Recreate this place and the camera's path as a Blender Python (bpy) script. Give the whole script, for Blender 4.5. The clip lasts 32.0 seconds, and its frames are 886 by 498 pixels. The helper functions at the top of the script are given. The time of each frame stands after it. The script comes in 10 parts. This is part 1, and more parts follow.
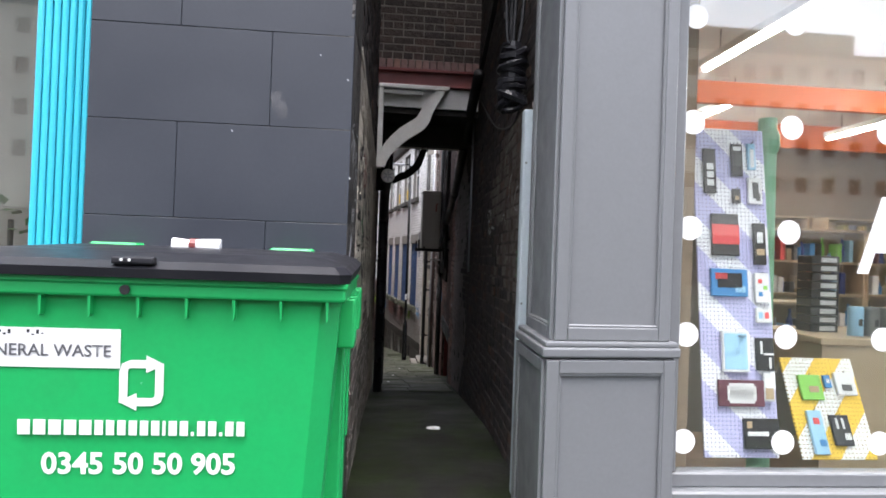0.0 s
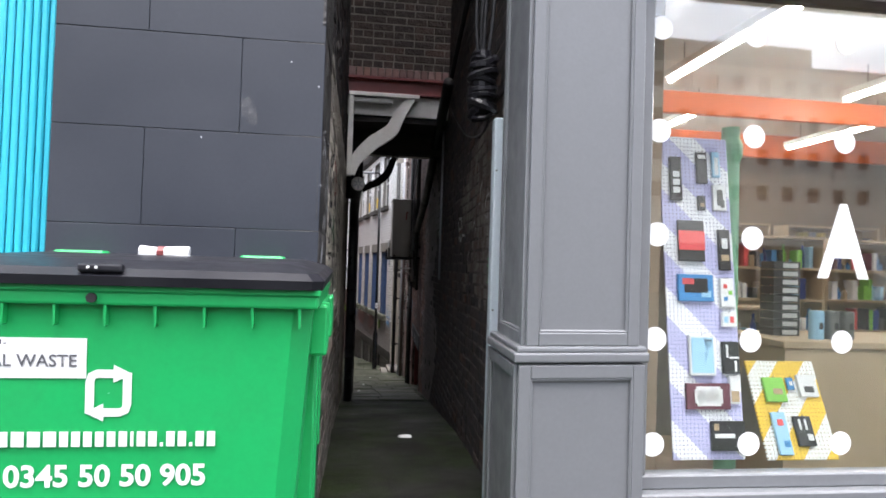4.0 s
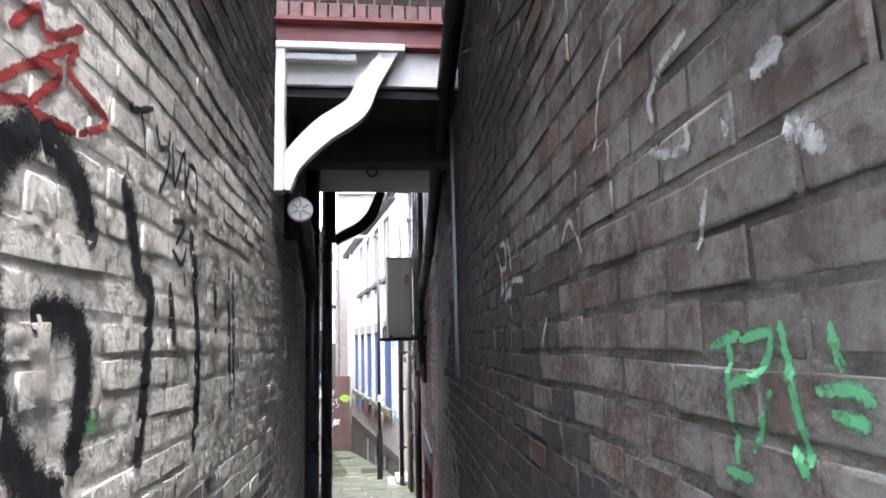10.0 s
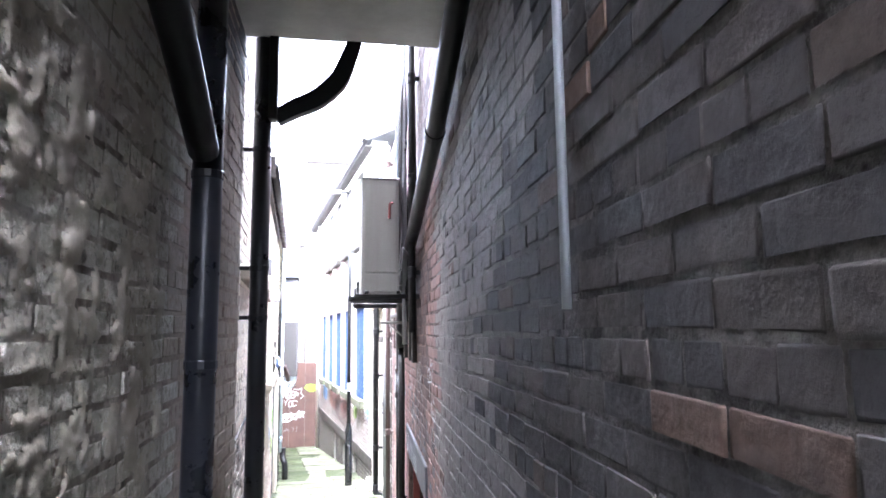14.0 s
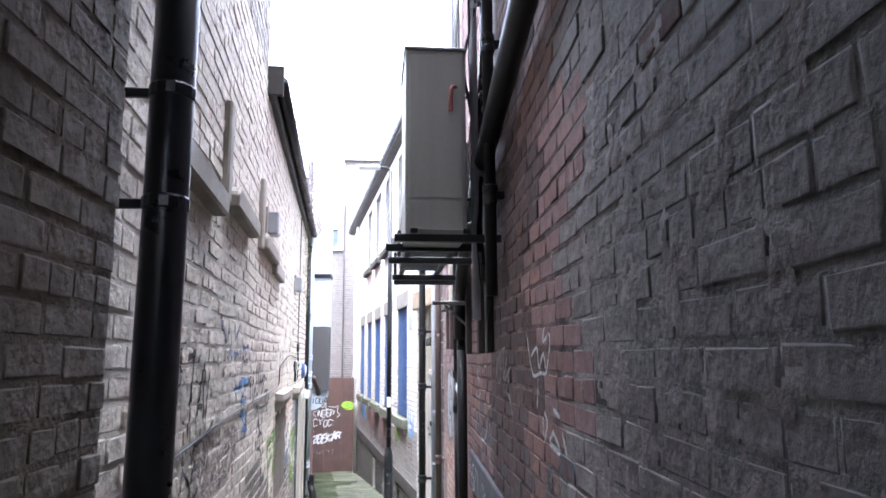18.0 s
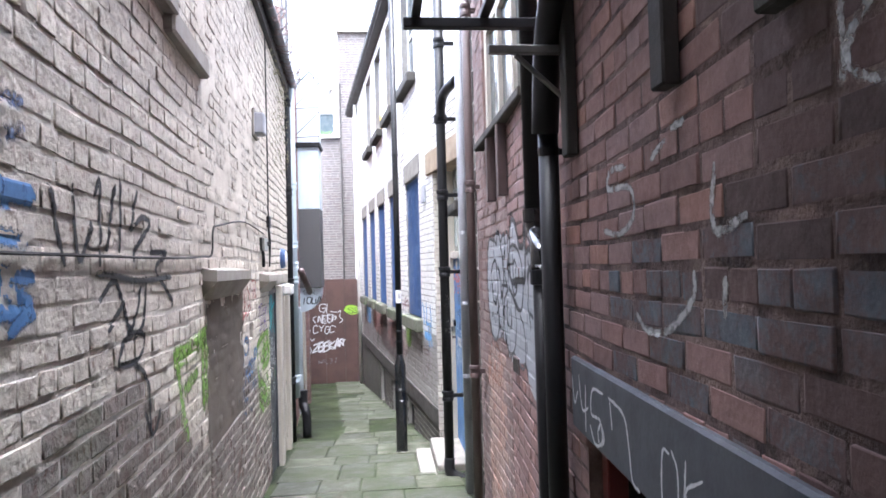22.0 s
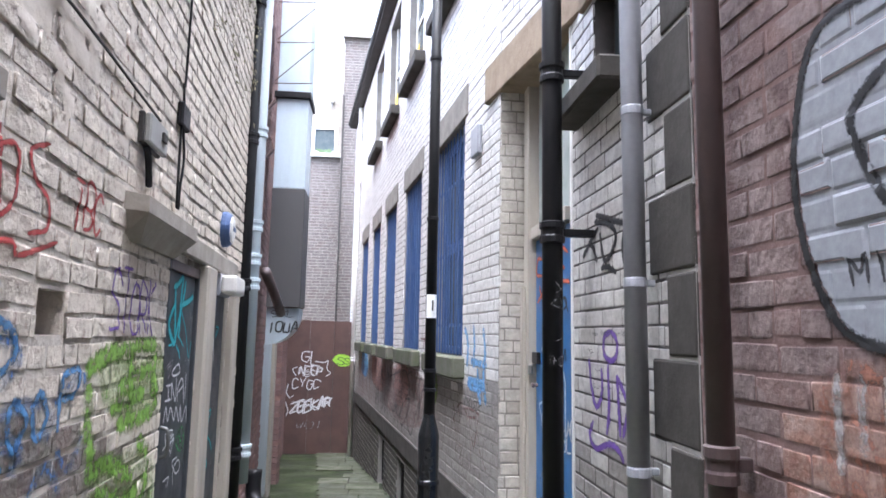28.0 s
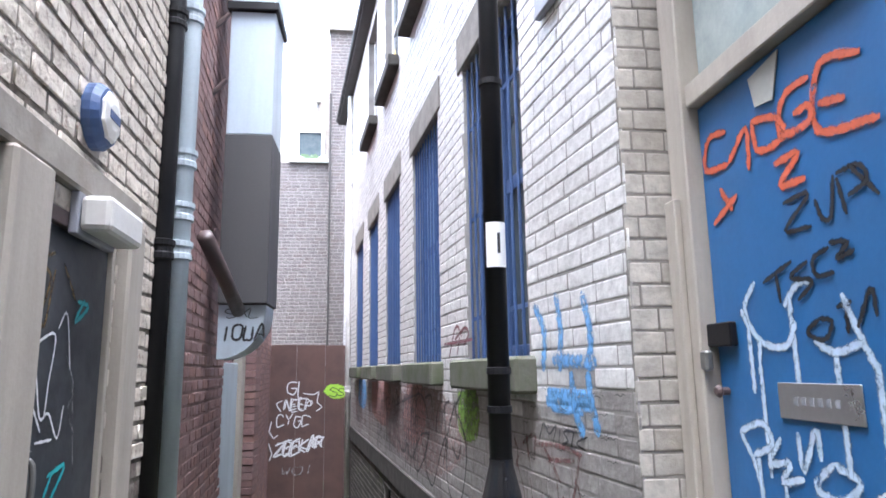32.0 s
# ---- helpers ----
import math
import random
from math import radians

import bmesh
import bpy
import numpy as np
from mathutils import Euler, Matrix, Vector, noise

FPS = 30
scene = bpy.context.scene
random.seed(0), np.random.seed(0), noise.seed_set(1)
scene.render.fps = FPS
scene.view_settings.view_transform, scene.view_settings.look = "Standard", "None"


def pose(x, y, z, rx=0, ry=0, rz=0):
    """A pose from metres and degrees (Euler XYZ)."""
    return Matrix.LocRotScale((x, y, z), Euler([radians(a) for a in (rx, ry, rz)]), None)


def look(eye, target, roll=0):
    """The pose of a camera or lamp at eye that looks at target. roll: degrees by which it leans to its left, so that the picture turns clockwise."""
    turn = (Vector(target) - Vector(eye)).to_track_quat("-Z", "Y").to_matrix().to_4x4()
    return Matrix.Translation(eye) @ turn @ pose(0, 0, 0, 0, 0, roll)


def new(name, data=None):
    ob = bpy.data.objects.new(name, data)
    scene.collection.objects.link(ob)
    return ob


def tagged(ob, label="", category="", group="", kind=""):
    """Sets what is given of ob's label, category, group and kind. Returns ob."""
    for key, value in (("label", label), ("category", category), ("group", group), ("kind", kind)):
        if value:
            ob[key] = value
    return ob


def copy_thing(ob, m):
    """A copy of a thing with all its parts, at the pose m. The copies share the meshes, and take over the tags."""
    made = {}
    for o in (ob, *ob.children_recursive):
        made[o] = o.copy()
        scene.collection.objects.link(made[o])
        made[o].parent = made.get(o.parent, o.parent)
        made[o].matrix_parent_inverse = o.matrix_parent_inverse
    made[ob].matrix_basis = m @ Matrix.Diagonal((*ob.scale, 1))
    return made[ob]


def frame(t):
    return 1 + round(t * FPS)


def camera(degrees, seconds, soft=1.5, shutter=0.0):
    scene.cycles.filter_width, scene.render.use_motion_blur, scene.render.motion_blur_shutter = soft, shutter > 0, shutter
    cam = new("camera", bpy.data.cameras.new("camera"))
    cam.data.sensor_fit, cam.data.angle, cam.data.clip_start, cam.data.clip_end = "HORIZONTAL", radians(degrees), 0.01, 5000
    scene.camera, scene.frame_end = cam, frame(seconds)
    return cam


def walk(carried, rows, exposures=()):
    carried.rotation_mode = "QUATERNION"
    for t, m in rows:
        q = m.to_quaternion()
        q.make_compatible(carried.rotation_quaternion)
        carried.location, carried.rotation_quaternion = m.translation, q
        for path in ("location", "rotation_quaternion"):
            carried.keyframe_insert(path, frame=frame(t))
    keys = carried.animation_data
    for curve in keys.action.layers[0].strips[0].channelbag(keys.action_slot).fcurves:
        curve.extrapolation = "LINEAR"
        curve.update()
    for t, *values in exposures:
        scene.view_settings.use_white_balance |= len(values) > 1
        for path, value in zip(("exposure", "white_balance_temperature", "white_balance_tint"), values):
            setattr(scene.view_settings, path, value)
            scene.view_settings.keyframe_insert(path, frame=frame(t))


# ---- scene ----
cam = camera(67.8, 32.0, soft=1.7)
METRES, EYE, TURN = 17.0, 1.38, -5.4
ROWS = [
    (0.0, 0.0, 0.0, 0.0, -0.03, 0.73, -2.07),
    (0.5, -0.0001, -0.0, -0.0001, -0.15, 0.73, -2.33),
    (1.0, -0.0002, 0.0001, -0.0003, -0.23, -0.17, -2.34),
    (1.5, -0.0004, 0.0002, -0.0003, -0.37, -0.4, -2.54),
    (2.0, -0.0003, 0.0002, -0.0003, -0.37, -0.64, -2.34),
    (2.5, -0.0004, -0.0, 0.0001, -0.98, -0.19, -2.38),
    (3.0, -0.0006, -0.0005, -0.0002, -1.25, 0.36, -2.24),
    (3.5, -0.0008, -0.0008, -0.0004, -2.09, 1.28, -2.23),
    (5.5, 0.0034, 0.0165, -0.0006, -4.0, 1.86, -0.46),
    (6.0, 0.0047, 0.0305, -0.001, -3.9, 4.31, 0.29),
    (6.5, 0.0042, 0.0462, -0.0011, -3.85, 5.21, 1.19),
    (7.0, 0.0061, 0.0681, -0.0017, -5.08, 6.03, 1.85),
    (7.5, 0.0073, 0.09, -0.0019, -2.8, 6.61, 1.5),
    (8.0, 0.0071, 0.1129, -0.0015, -3.41, 6.95, 1.52),
    (8.5, 0.0076, 0.1347, 0.0008, -0.74, 6.08, 1.79),
    (9.0, 0.0062, 0.1539, 0.0027, -0.17, 8.81, 1.05),
    (9.5, 0.005, 0.172, 0.0022, -1.83, 9.34, 1.24),
    (10.0, 0.006, 0.1916, 0.0035, -1.45, 8.14, 1.32),
    (10.5, 0.0049, 0.2131, 0.0012, -3.96, 9.24, 1.74),
    (11.0, 0.005, 0.2366, -0.0002, -4.47, 9.65, 1.35),
    (11.5, 0.0034, 0.2559, -0.0013, -3.69, 8.67, 0.18),
    (12.0, 0.0001, 0.2778, -0.0038, -6.14, 9.71, 0.35),
    (12.5, -0.0023, 0.2975, -0.0056, -3.44, 10.44, -0.3),
    (13.0, -0.0053, 0.315, -0.0068, -5.33, 10.18, 0.44),
    (13.5, -0.005, 0.3333, -0.0105, -2.94, 9.32, 0.75),
    (14.0, -0.0041, 0.3519, -0.0119, -3.87, 7.43, 0.59),
    (14.5, -0.0046, 0.3701, -0.0139, -7.36, 7.72, 1.36),
    (15.0, -0.0046, 0.3898, -0.0169, -1.87, 6.85, 0.44),
    (15.5, -0.0059, 0.4091, -0.0196, -2.44, 5.36, 0.19),
    (17.5, -0.0099, 0.4708, -0.0247, -1.64, 12.06, 1.35),
    (18.0, -0.0121, 0.4894, -0.0276, -0.27, 9.26, 0.32),
    (18.5, -0.0142, 0.5079, -0.0308, -0.71, 8.11, 0.52),
    (19.0, -0.0143, 0.5298, -0.0332, -1.33, 7.5, 1.15),
    (19.5, -0.0153, 0.5506, -0.0356, -1.36, 6.92, 1.22),
    (20.0, -0.0156, 0.5735, -0.0393, -0.63, 5.75, 1.01),
    (20.5, -0.0178, 0.5923, -0.0419, 2.13, 2.42, 0.22),
    (21.0, -0.0205, 0.6126, -0.0443, 0.66, 1.88, 0.98),
    (21.5, -0.0228, 0.631, -0.0459, 3.4, 1.73, 1.31),
    (22.0, -0.0257, 0.6526, -0.0487, 0.23, 1.53, 1.57),
    (22.5, -0.0274, 0.6742, -0.0526, -1.47, 4.02, 1.97),
    (23.0, -0.0314, 0.6961, -0.0569, -0.44, 3.09, 1.44),
    (23.5, -0.0341, 0.7153, -0.0588, 1.03, 4.31, 1.14),
    (24.0, -0.0375, 0.7334, -0.0605, 1.71, 7.32, -0.18),
    (24.5, -0.0409, 0.7495, -0.0618, 1.2, 8.85, 0.11),
    (25.0, -0.0423, 0.7661, -0.064, 1.53, 8.78, 0.03),
    (25.5, -0.0455, 0.7818, -0.0665, 3.32, 6.53, -0.95),
    (27.5, -0.0547, 0.8424, -0.0771, -0.41, 9.15, -1.07),
    (28.0, -0.056, 0.8589, -0.0791, -0.36, 7.41, -1.02),
    (28.5, -0.0587, 0.8748, -0.0819, -3.0, 5.13, -1.14),
    (29.0, -0.0591, 0.8919, -0.0838, -5.01, 4.56, -0.25),
    (29.5, -0.0608, 0.906, -0.0848, -0.63, 4.72, -1.0),
    (30.0, -0.0645, 0.9228, -0.086, -1.56, 4.55, -0.34),
    (30.5, -0.0663, 0.9401, -0.0884, -1.79, 5.06, 0.01),
    (31.0, -0.0689, 0.9575, -0.0914, -1.18, 5.26, -0.48),
    (31.5, -0.0713, 0.9718, -0.0923, -1.07, 4.83, 0.49),
    (32.0, -0.0711, 0.9836, -0.092, -0.71, 10.33, 0.86),
]
# exposure follows the phone's own metering from the street into the dark passage
walk(cam, [(t, pose(0, 0, EYE, 0, 0, TURN) @ pose(METRES * x, METRES * y, METRES * z, 90 + pitch, roll, yaw)) for t, x, y, z, yaw, pitch, roll in ROWS],
     [(t, s, k, 13) for t, s, k in ((0.0, 2.3, 6350), (6.0, 2.3, 6300), (7.0, 2.5, 6150), (8.0, 2.85, 6100), (9.0, 3.75, 6000), (10.0, 4.6, 5950), (11.0, 5.0, 5900), (12.0, 5.4, 5850), (13.0, 5.8, 5800), (14.0, 6.0, 5750), (15.5, 6.1, 5650), (17.5, 4.75, 5650), (20.0, 4.35, 5700), (21.0, 4.2, 5750), (23.0, 4.2, 5750), (25.2, 3.65, 5750), (28.0, 3.7, 5750), (30.0, 3.75, 5700), (32.0, 3.75, 5700))])

# ---- world and sun: bright overcast ----
world = bpy.data.worlds.new("overcast_sky")
scene.world = world
world.use_nodes = True
wn = world.node_tree.nodes
wl = world.node_tree.links
sky = wn.new("ShaderNodeTexSky")
sky.sky_type = 'NISHITA'
sky.sun_disc = False
sky.sun_elevation = radians(75)
sky.sun_rotation = radians(185)
sky.dust_density = 4.0
soft_sky = wn.new("ShaderNodeHueSaturation")
soft_sky.inputs["Saturation"].default_value = 0.4
wl.new(sky.outputs[0], soft_sky.inputs["Color"])
wl.new(soft_sky.outputs[0], wn["Background"].inputs[0])
wn["Background"].inputs[1].default_value = 0.15
sun_data = bpy.data.lights.new("sun", 'SUN')
sun_data.energy = 0.8
sun_data.angle = radians(50)
sun_data.color = (1.0, 0.985, 0.97)
sun = new("sun", sun_data)
sun.matrix_world = look((0, 0, 30), (0.70, 8.0, 0))

from mathutils.bvhtree import BVHTree

# ---- helpers for building ----
rnd = random.Random(7)


def lerp(a, b, f):
    return a + (b - a) * f


def interp(points, v):
    for (a, za), (b, zb) in zip(points, points[1:]):
        if v <= b:
            return za if v <= a else lerp(za, zb, (v - a) / (b - a))
    return points[-1][1]


GROUND = [(-60, 0.10), (3.6, 0.13), (5.34, 0.02), (9.0, -0.43), (11.83, -0.82), (14.63, -1.19), (16.76, -1.41), (18.9, -1.61), (29.3, -2.52), (60, -2.6)]


def gz(y):
    return interp(GROUND, y)


def mesh_of(name, verts, faces):
    me = bpy.data.meshes.new(name)
    me.from_pydata([tuple(v) for v in verts], [], [tuple(f) for f in faces])
    me.update()
    return me


def from_bm(name, bm, smooth=False):
    me = bpy.data.meshes.new(name)
    bmesh.ops.recalc_face_normals(bm, faces=bm.faces)
    bm.to_mesh(me)
    bm.free()
    if smooth:
        for p in me.polygons:
            p.use_smooth = True
    return me


def part(name, data, material, parent=None, label="", smooth=False):
    """One mesh object from a bmesh or mesh, under its thing."""
    me = from_bm(name, data, smooth) if isinstance(data, bmesh.types.BMesh) else data
    me.materials.append(material)
    ob = new(name, me)
    if parent is not None:
        ob.parent = parent
    if label:
        ob["label"] = label
    return ob


def thing(name, label, category, at=(0, 0, 0), rz=0, group="", kind=""):
    ob = new(name)
    ob.empty_display_size = 0.1
    ob.matrix_world = pose(*at, 0, 0, rz)
    return tagged(ob, label, category, group, kind)


def box(x0, y0, z0, x1, y1, z1, bevel=0.0, bm=None, seg=1):
    bm = bm or bmesh.new()
    made = bmesh.ops.create_cube(bm, size=1.0)["verts"]
    bmesh.ops.scale(bm, vec=(x1 - x0, y1 - y0, z1 - z0), verts=made)
    bmesh.ops.translate(bm, vec=((x0 + x1) / 2, (y0 + y1) / 2, (z0 + z1) / 2), verts=made)
    if bevel:
        edges = list({e for v in made for e in v.link_edges})
        bmesh.ops.bevel(bm, geom=edges, offset=bevel, segments=seg, affect='EDGES', profile=0.5)
    return bm


def sweep(points, radius, sides=10, bm=None, cap=True):
    """A round bar along points; radius is a number or one per point."""
    bm = bm or bmesh.new()
    pts = [Vector(p) for p in points]
    rad = radius if isinstance(radius, (list, tuple)) else [radius] * len(pts)
    rings = []
    side = None
    for i, p in enumerate(pts):
        d = (pts[min(i + 1, len(pts) - 1)] - pts[max(i - 1, 0)]).normalized()
        if side is None:
            side = d.orthogonal().normalized()
        side = (side - d * side.dot(d)).normalized()
        up = d.cross(side)
        rings.append([bm.verts.new(p + (side * math.cos(a) + up * math.sin(a)) * rad[i]) for a in [2 * math.pi * k / sides for k in range(sides)]])
    for a, b in zip(rings, rings[1:]):
        for k in range(sides):
            bm.faces.new((a[k], a[(k + 1) % sides], b[(k + 1) % sides], b[k]))
    if cap:
        bm.faces.new(rings[0][::-1])
        bm.faces.new(rings[-1])
    return bm


def curve_points(points, n=6):
    """Catmull-Rom through points."""
    p = [Vector(q) for q in points]
    p = [2 * p[0] - p[1]] + p + [2 * p[-1] - p[-2]]
    out = []
    for i in range(1, len(p) - 2):
        a, b, c, d = p[i - 1:i + 3]
        for k in range(n):
            t = k / n
            out.append(0.5 * ((2 * b) + (c - a) * t + (2 * a - 5 * b + 4 * c - d) * t * t + (3 * b - a - 3 * c + d) * t ** 3))
    out.append(p[-2])
    return out


def lathe(profile, sides=20, bm=None, at=(0, 0, 0)):
    """A turned body from (radius, z) pairs."""
    bm = bm or bmesh.new()
    rings = [[bm.verts.new((at[0] + r * math.cos(a), at[1] + r * math.sin(a), at[2] + z)) for a in [2 * math.pi * k / sides for k in range(sides)]] for r, z in profile]
    for a, b in zip(rings, rings[1:]):
        for k in range(sides):
            bm.faces.new((a[k], a[(k + 1) % sides], b[(k + 1) % sides], b[k]))
    bm.faces.new(rings[0][::-1])
    bm.faces.new(rings[-1])
    return bm


def prism(outline, y0, y1, bm=None):
    """A plate with an outline in x and z, from y0 to y1."""
    bm = bm or bmesh.new()
    a = [bm.verts.new((x, y0, z)) for x, z in outline]
    b = [bm.verts.new((x, y1, z)) for x, z in outline]
    n = len(a)
    bm.faces.new(a)
    bm.faces.new(b[::-1])
    for k in range(n):
        bm.faces.new((a[k], b[k], b[(k + 1) % n], a[(k + 1) % n]))
    return bm


# ---- materials ----
def mat(name):
    m = bpy.data.materials.new(name)
    m.use_nodes = True
    nt = m.node_tree
    return m, nt, nt.nodes["Principled BSDF"]


def node(nt, kind, **kw):
    n = nt.nodes.new(kind)
    for k, v in kw.items():
        if k == "operation":
            n.operation = v
        elif k == "blend":
            n.blend_type = v
        elif k == "data_type":
            n.data_type = v
        else:
            n.inputs[k.replace("_", " ")].default_value = v
    return n


def coords(nt):
    """World metres."""
    return nt.nodes.new("ShaderNodeNewGeometry").outputs["Position"]


def noise_of(nt, co, scale, detail=5.0, rough=0.6, lo=0.3, hi=0.7):
    n = node(nt, "ShaderNodeTexNoise", Scale=scale, Detail=detail, Roughness=rough)
    nt.links.new(co, n.inputs["Vector"])
    r = node(nt, "ShaderNodeMapRange")
    r.inputs["From Min"].default_value, r.inputs["From Max"].default_value = lo, hi
    nt.links.new(n.outputs["Fac"], r.inputs["Value"])
    return r.outputs["Result"]


def mixc(nt, fac, a, b, blend="MIX"):
    n = nt.nodes.new("ShaderNodeMix")
    n.data_type = 'RGBA'
    n.blend_type = blend
    for key, v in ((0, fac), (6, a), (7, b)):
        if isinstance(v, (tuple, list)):
            n.inputs[key].default_value = (*v, 1.0)
        elif isinstance(v, (int, float)):
            n.inputs[key].default_value = v
        else:
            nt.links.new(v, n.inputs[key])
    return n.outputs[2]


def maths(nt, op, a, b=0.0, clamp=False):
    n = nt.nodes.new("ShaderNodeMath")
    n.operation = op
    n.use_clamp = clamp
    for i, v in enumerate((a, b)):
        if isinstance(v, (int, float)):
            n.inputs[i].default_value = v
        else:
            nt.links.new(v, n.inputs[i])
    return n.outputs[0]


def bump(nt, bsdf, height, strength=0.5, dist=0.01):
    n = node(nt, "ShaderNodeBump", Strength=strength, Distance=dist)
    nt.links.new(height, n.inputs["Height"])
    nt.links.new(n.outputs["Normal"], bsdf.inputs["Normal"])


def ramp(nt, fac, stops):
    n = nt.nodes.new("ShaderNodeValToRGB")
    el = n.color_ramp.elements
    while len(el) < len(stops):
        el.new(0.5)
    for e, (p, c) in zip(el, stops):
        e.position, e.color = p, (*c, 1.0)
    nt.links.new(fac, n.inputs["Fac"])
    return n.outputs["Color"]


def piece_random(nt):
    """A random number per piece, whether it is an object or an island of a joined mesh."""
    a = nt.nodes.new("ShaderNodeObjectInfo").outputs["Random"]
    b = nt.nodes.new("ShaderNodeNewGeometry").outputs["Random Per Island"]
    return maths(nt, 'FRACT', maths(nt, 'ADD', a, b))


def height_mask(nt, co, z0, z1):
    """0 below z0, 1 above z1, ragged."""
    s = nt.nodes.new("ShaderNodeSeparateXYZ")
    nt.links.new(co, s.inputs[0])
    n = noise_of(nt, co, 3.0, 6.0, 0.7, 0.3, 0.7)
    z = maths(nt, 'ADD', s.outputs["Z"], maths(nt, 'MULTIPLY', maths(nt, 'SUBTRACT', n, 0.5), (z1 - z0) * 1.5))
    r = node(nt, "ShaderNodeMapRange")
    r.inputs["From Min"].default_value, r.inputs["From Max"].default_value = z0, z1
    nt.links.new(z, r.inputs["Value"])
    return r.outputs["Result"], s.outputs


def brick_material(name, stops, grime=(0.03, 0.027, 0.025), grime_amount=0.5, rough=0.85, wash=None, wash_amount=0.0, moss=0.0, spec=0.3, relief=0.6, fine=55.0, mottle=0.45):
    """Fired brick: a tone per piece, mottling, grime and, where wash is given, worn paint over it."""
    m, nt, b = mat(name)
    co = coords(nt)
    tone = ramp(nt, piece_random(nt), stops)
    mott = noise_of(nt, co, 22.0, 6.0, 0.7)
    col = mixc(nt, maths(nt, 'MULTIPLY', mott, mottle), tone, (0.02, 0.017, 0.016))
    if wash:
        w = noise_of(nt, co, 4.5, 8.0, 0.75, 0.5 - wash_amount * 0.5, 0.62 - wash_amount * 0.4)
        w2 = noise_of(nt, co, 30.0, 4.0, 0.6, 0.30, 0.48)
        col = mixc(nt, maths(nt, 'MULTIPLY', w, w2), col, mixc(nt, noise_of(nt, co, 9.0), wash, tuple(c * 0.72 for c in wash)))
    big = noise_of(nt, co, 1.3, 6.0, 0.65, 0.35, 0.75)
    col = mixc(nt, maths(nt, 'MULTIPLY', big, grime_amount), col, grime)
    if moss:
        mk = noise_of(nt, co, 2.4, 7.0, 0.7, 0.56, 0.7)
        col = mixc(nt, maths(nt, 'MULTIPLY', mk, moss), col, (0.10, 0.13, 0.035))
    nt.links.new(col, b.inputs["Base Color"])
    nt.links.new(maths(nt, 'ADD', maths(nt, 'MULTIPLY', mott, 0.25), rough - 0.15), b.inputs["Roughness"])
    b.inputs["Specular IOR Level"].default_value = spec
    lump = maths(nt, 'MULTIPLY', noise_of(nt, co, 11.0, 3.0, 0.5, 0, 1), 3.0)
    bump(nt, b, maths(nt, 'ADD', maths(nt, 'ADD', noise_of(nt, co, fine, 6.0, 0.7, 0, 1), maths(nt, 'MULTIPLY', mott, 0.8)), lump), relief, 0.009)
    return m


def plain_material(name, base, dirt=None, dirt_amount=0.4, rough=0.6, metal=0.0, scale=6.0, relief=0.15, fine=60.0, spec=0.5, streak=False):
    """Paint, plastic, metal, stone: a base tone with stains at two scales."""
    m, nt, b = mat(name)
    co = coords(nt)
    if streak:
        mp = nt.nodes.new("ShaderNodeMapping")
        mp.inputs["Scale"].default_value = (1, 1, 0.12)
        nt.links.new(co, mp.inputs["Vector"])
        sc = mp.outputs[0]
    else:
        sc = co
    dirt = dirt or tuple(c * 0.4 for c in base)
    a = noise_of(nt, sc, scale, 7.0, 0.65, 0.38, 0.78)
    f = noise_of(nt, co, fine, 4.0, 0.6)
    col = mixc(nt, maths(nt, 'MULTIPLY', a, dirt_amount), base, dirt)
    col = mixc(nt, maths(nt, 'MULTIPLY', f, 0.16), col, tuple(c * 0.55 for c in base))
    nt.links.new(col, b.inputs["Base Color"])
    nt.links.new(maths(nt, 'ADD', maths(nt, 'MULTIPLY', a, 0.2), rough - 0.1, True), b.inputs["Roughness"])
    b.inputs["Metallic"].default_value = metal
    b.inputs["Specular IOR Level"].default_value = spec
    if relief:
        bump(nt, b, maths(nt, 'ADD', maths(nt, 'MULTIPLY', f, 0.4), a), relief, 0.004)
    return m


def glass_material(name, tint=(0.9, 0.95, 0.93), rough=0.02):
    m, nt, b = mat(name)
    b.inputs["Base Color"].default_value = (*tint, 1)
    b.inputs["Roughness"].default_value = rough
    b.inputs["Transmission Weight"].default_value = 1.0
    b.inputs["IOR"].default_value = 1.9
    return m


def glow_material(name, colour, strength):
    m, nt, b = mat(name)
    b.inputs["Emission Color"].default_value = (*colour, 1)
    b.inputs["Emission Strength"].default_value = strength
    return m


M_dark_brick = brick_material("sooty_brick", [(0.0, (0.061, 0.056, 0.061)), (0.35, (0.076, 0.070, 0.073)), (0.6, (0.098, 0.083, 0.076)), (0.8, (0.076, 0.068, 0.071)), (0.93, (0.112, 0.085, 0.073)), (1.0, (0.165, 0.101, 0.077))], grime=(0.03, 0.028, 0.03), grime_amount=0.5, relief=0.28, spec=0.15)
M_dark_mortar = plain_material("sooty_mortar", (0.18, 0.165, 0.155), (0.03, 0.028, 0.027), 1.0, 0.95, fine=90, relief=0.6, spec=0.15)
M_grey_brick = brick_material("weathered_grey_brick", [(0.0, (0.258, 0.215, 0.176)), (0.5, (0.327, 0.275, 0.224)), (0.85, (0.275, 0.232, 0.202)), (1.0, (0.310, 0.215, 0.155))], grime=(0.129, 0.116, 0.103), grime_amount=0.4, wash=(0.533, 0.490, 0.421), wash_amount=0.55, relief=1.0)
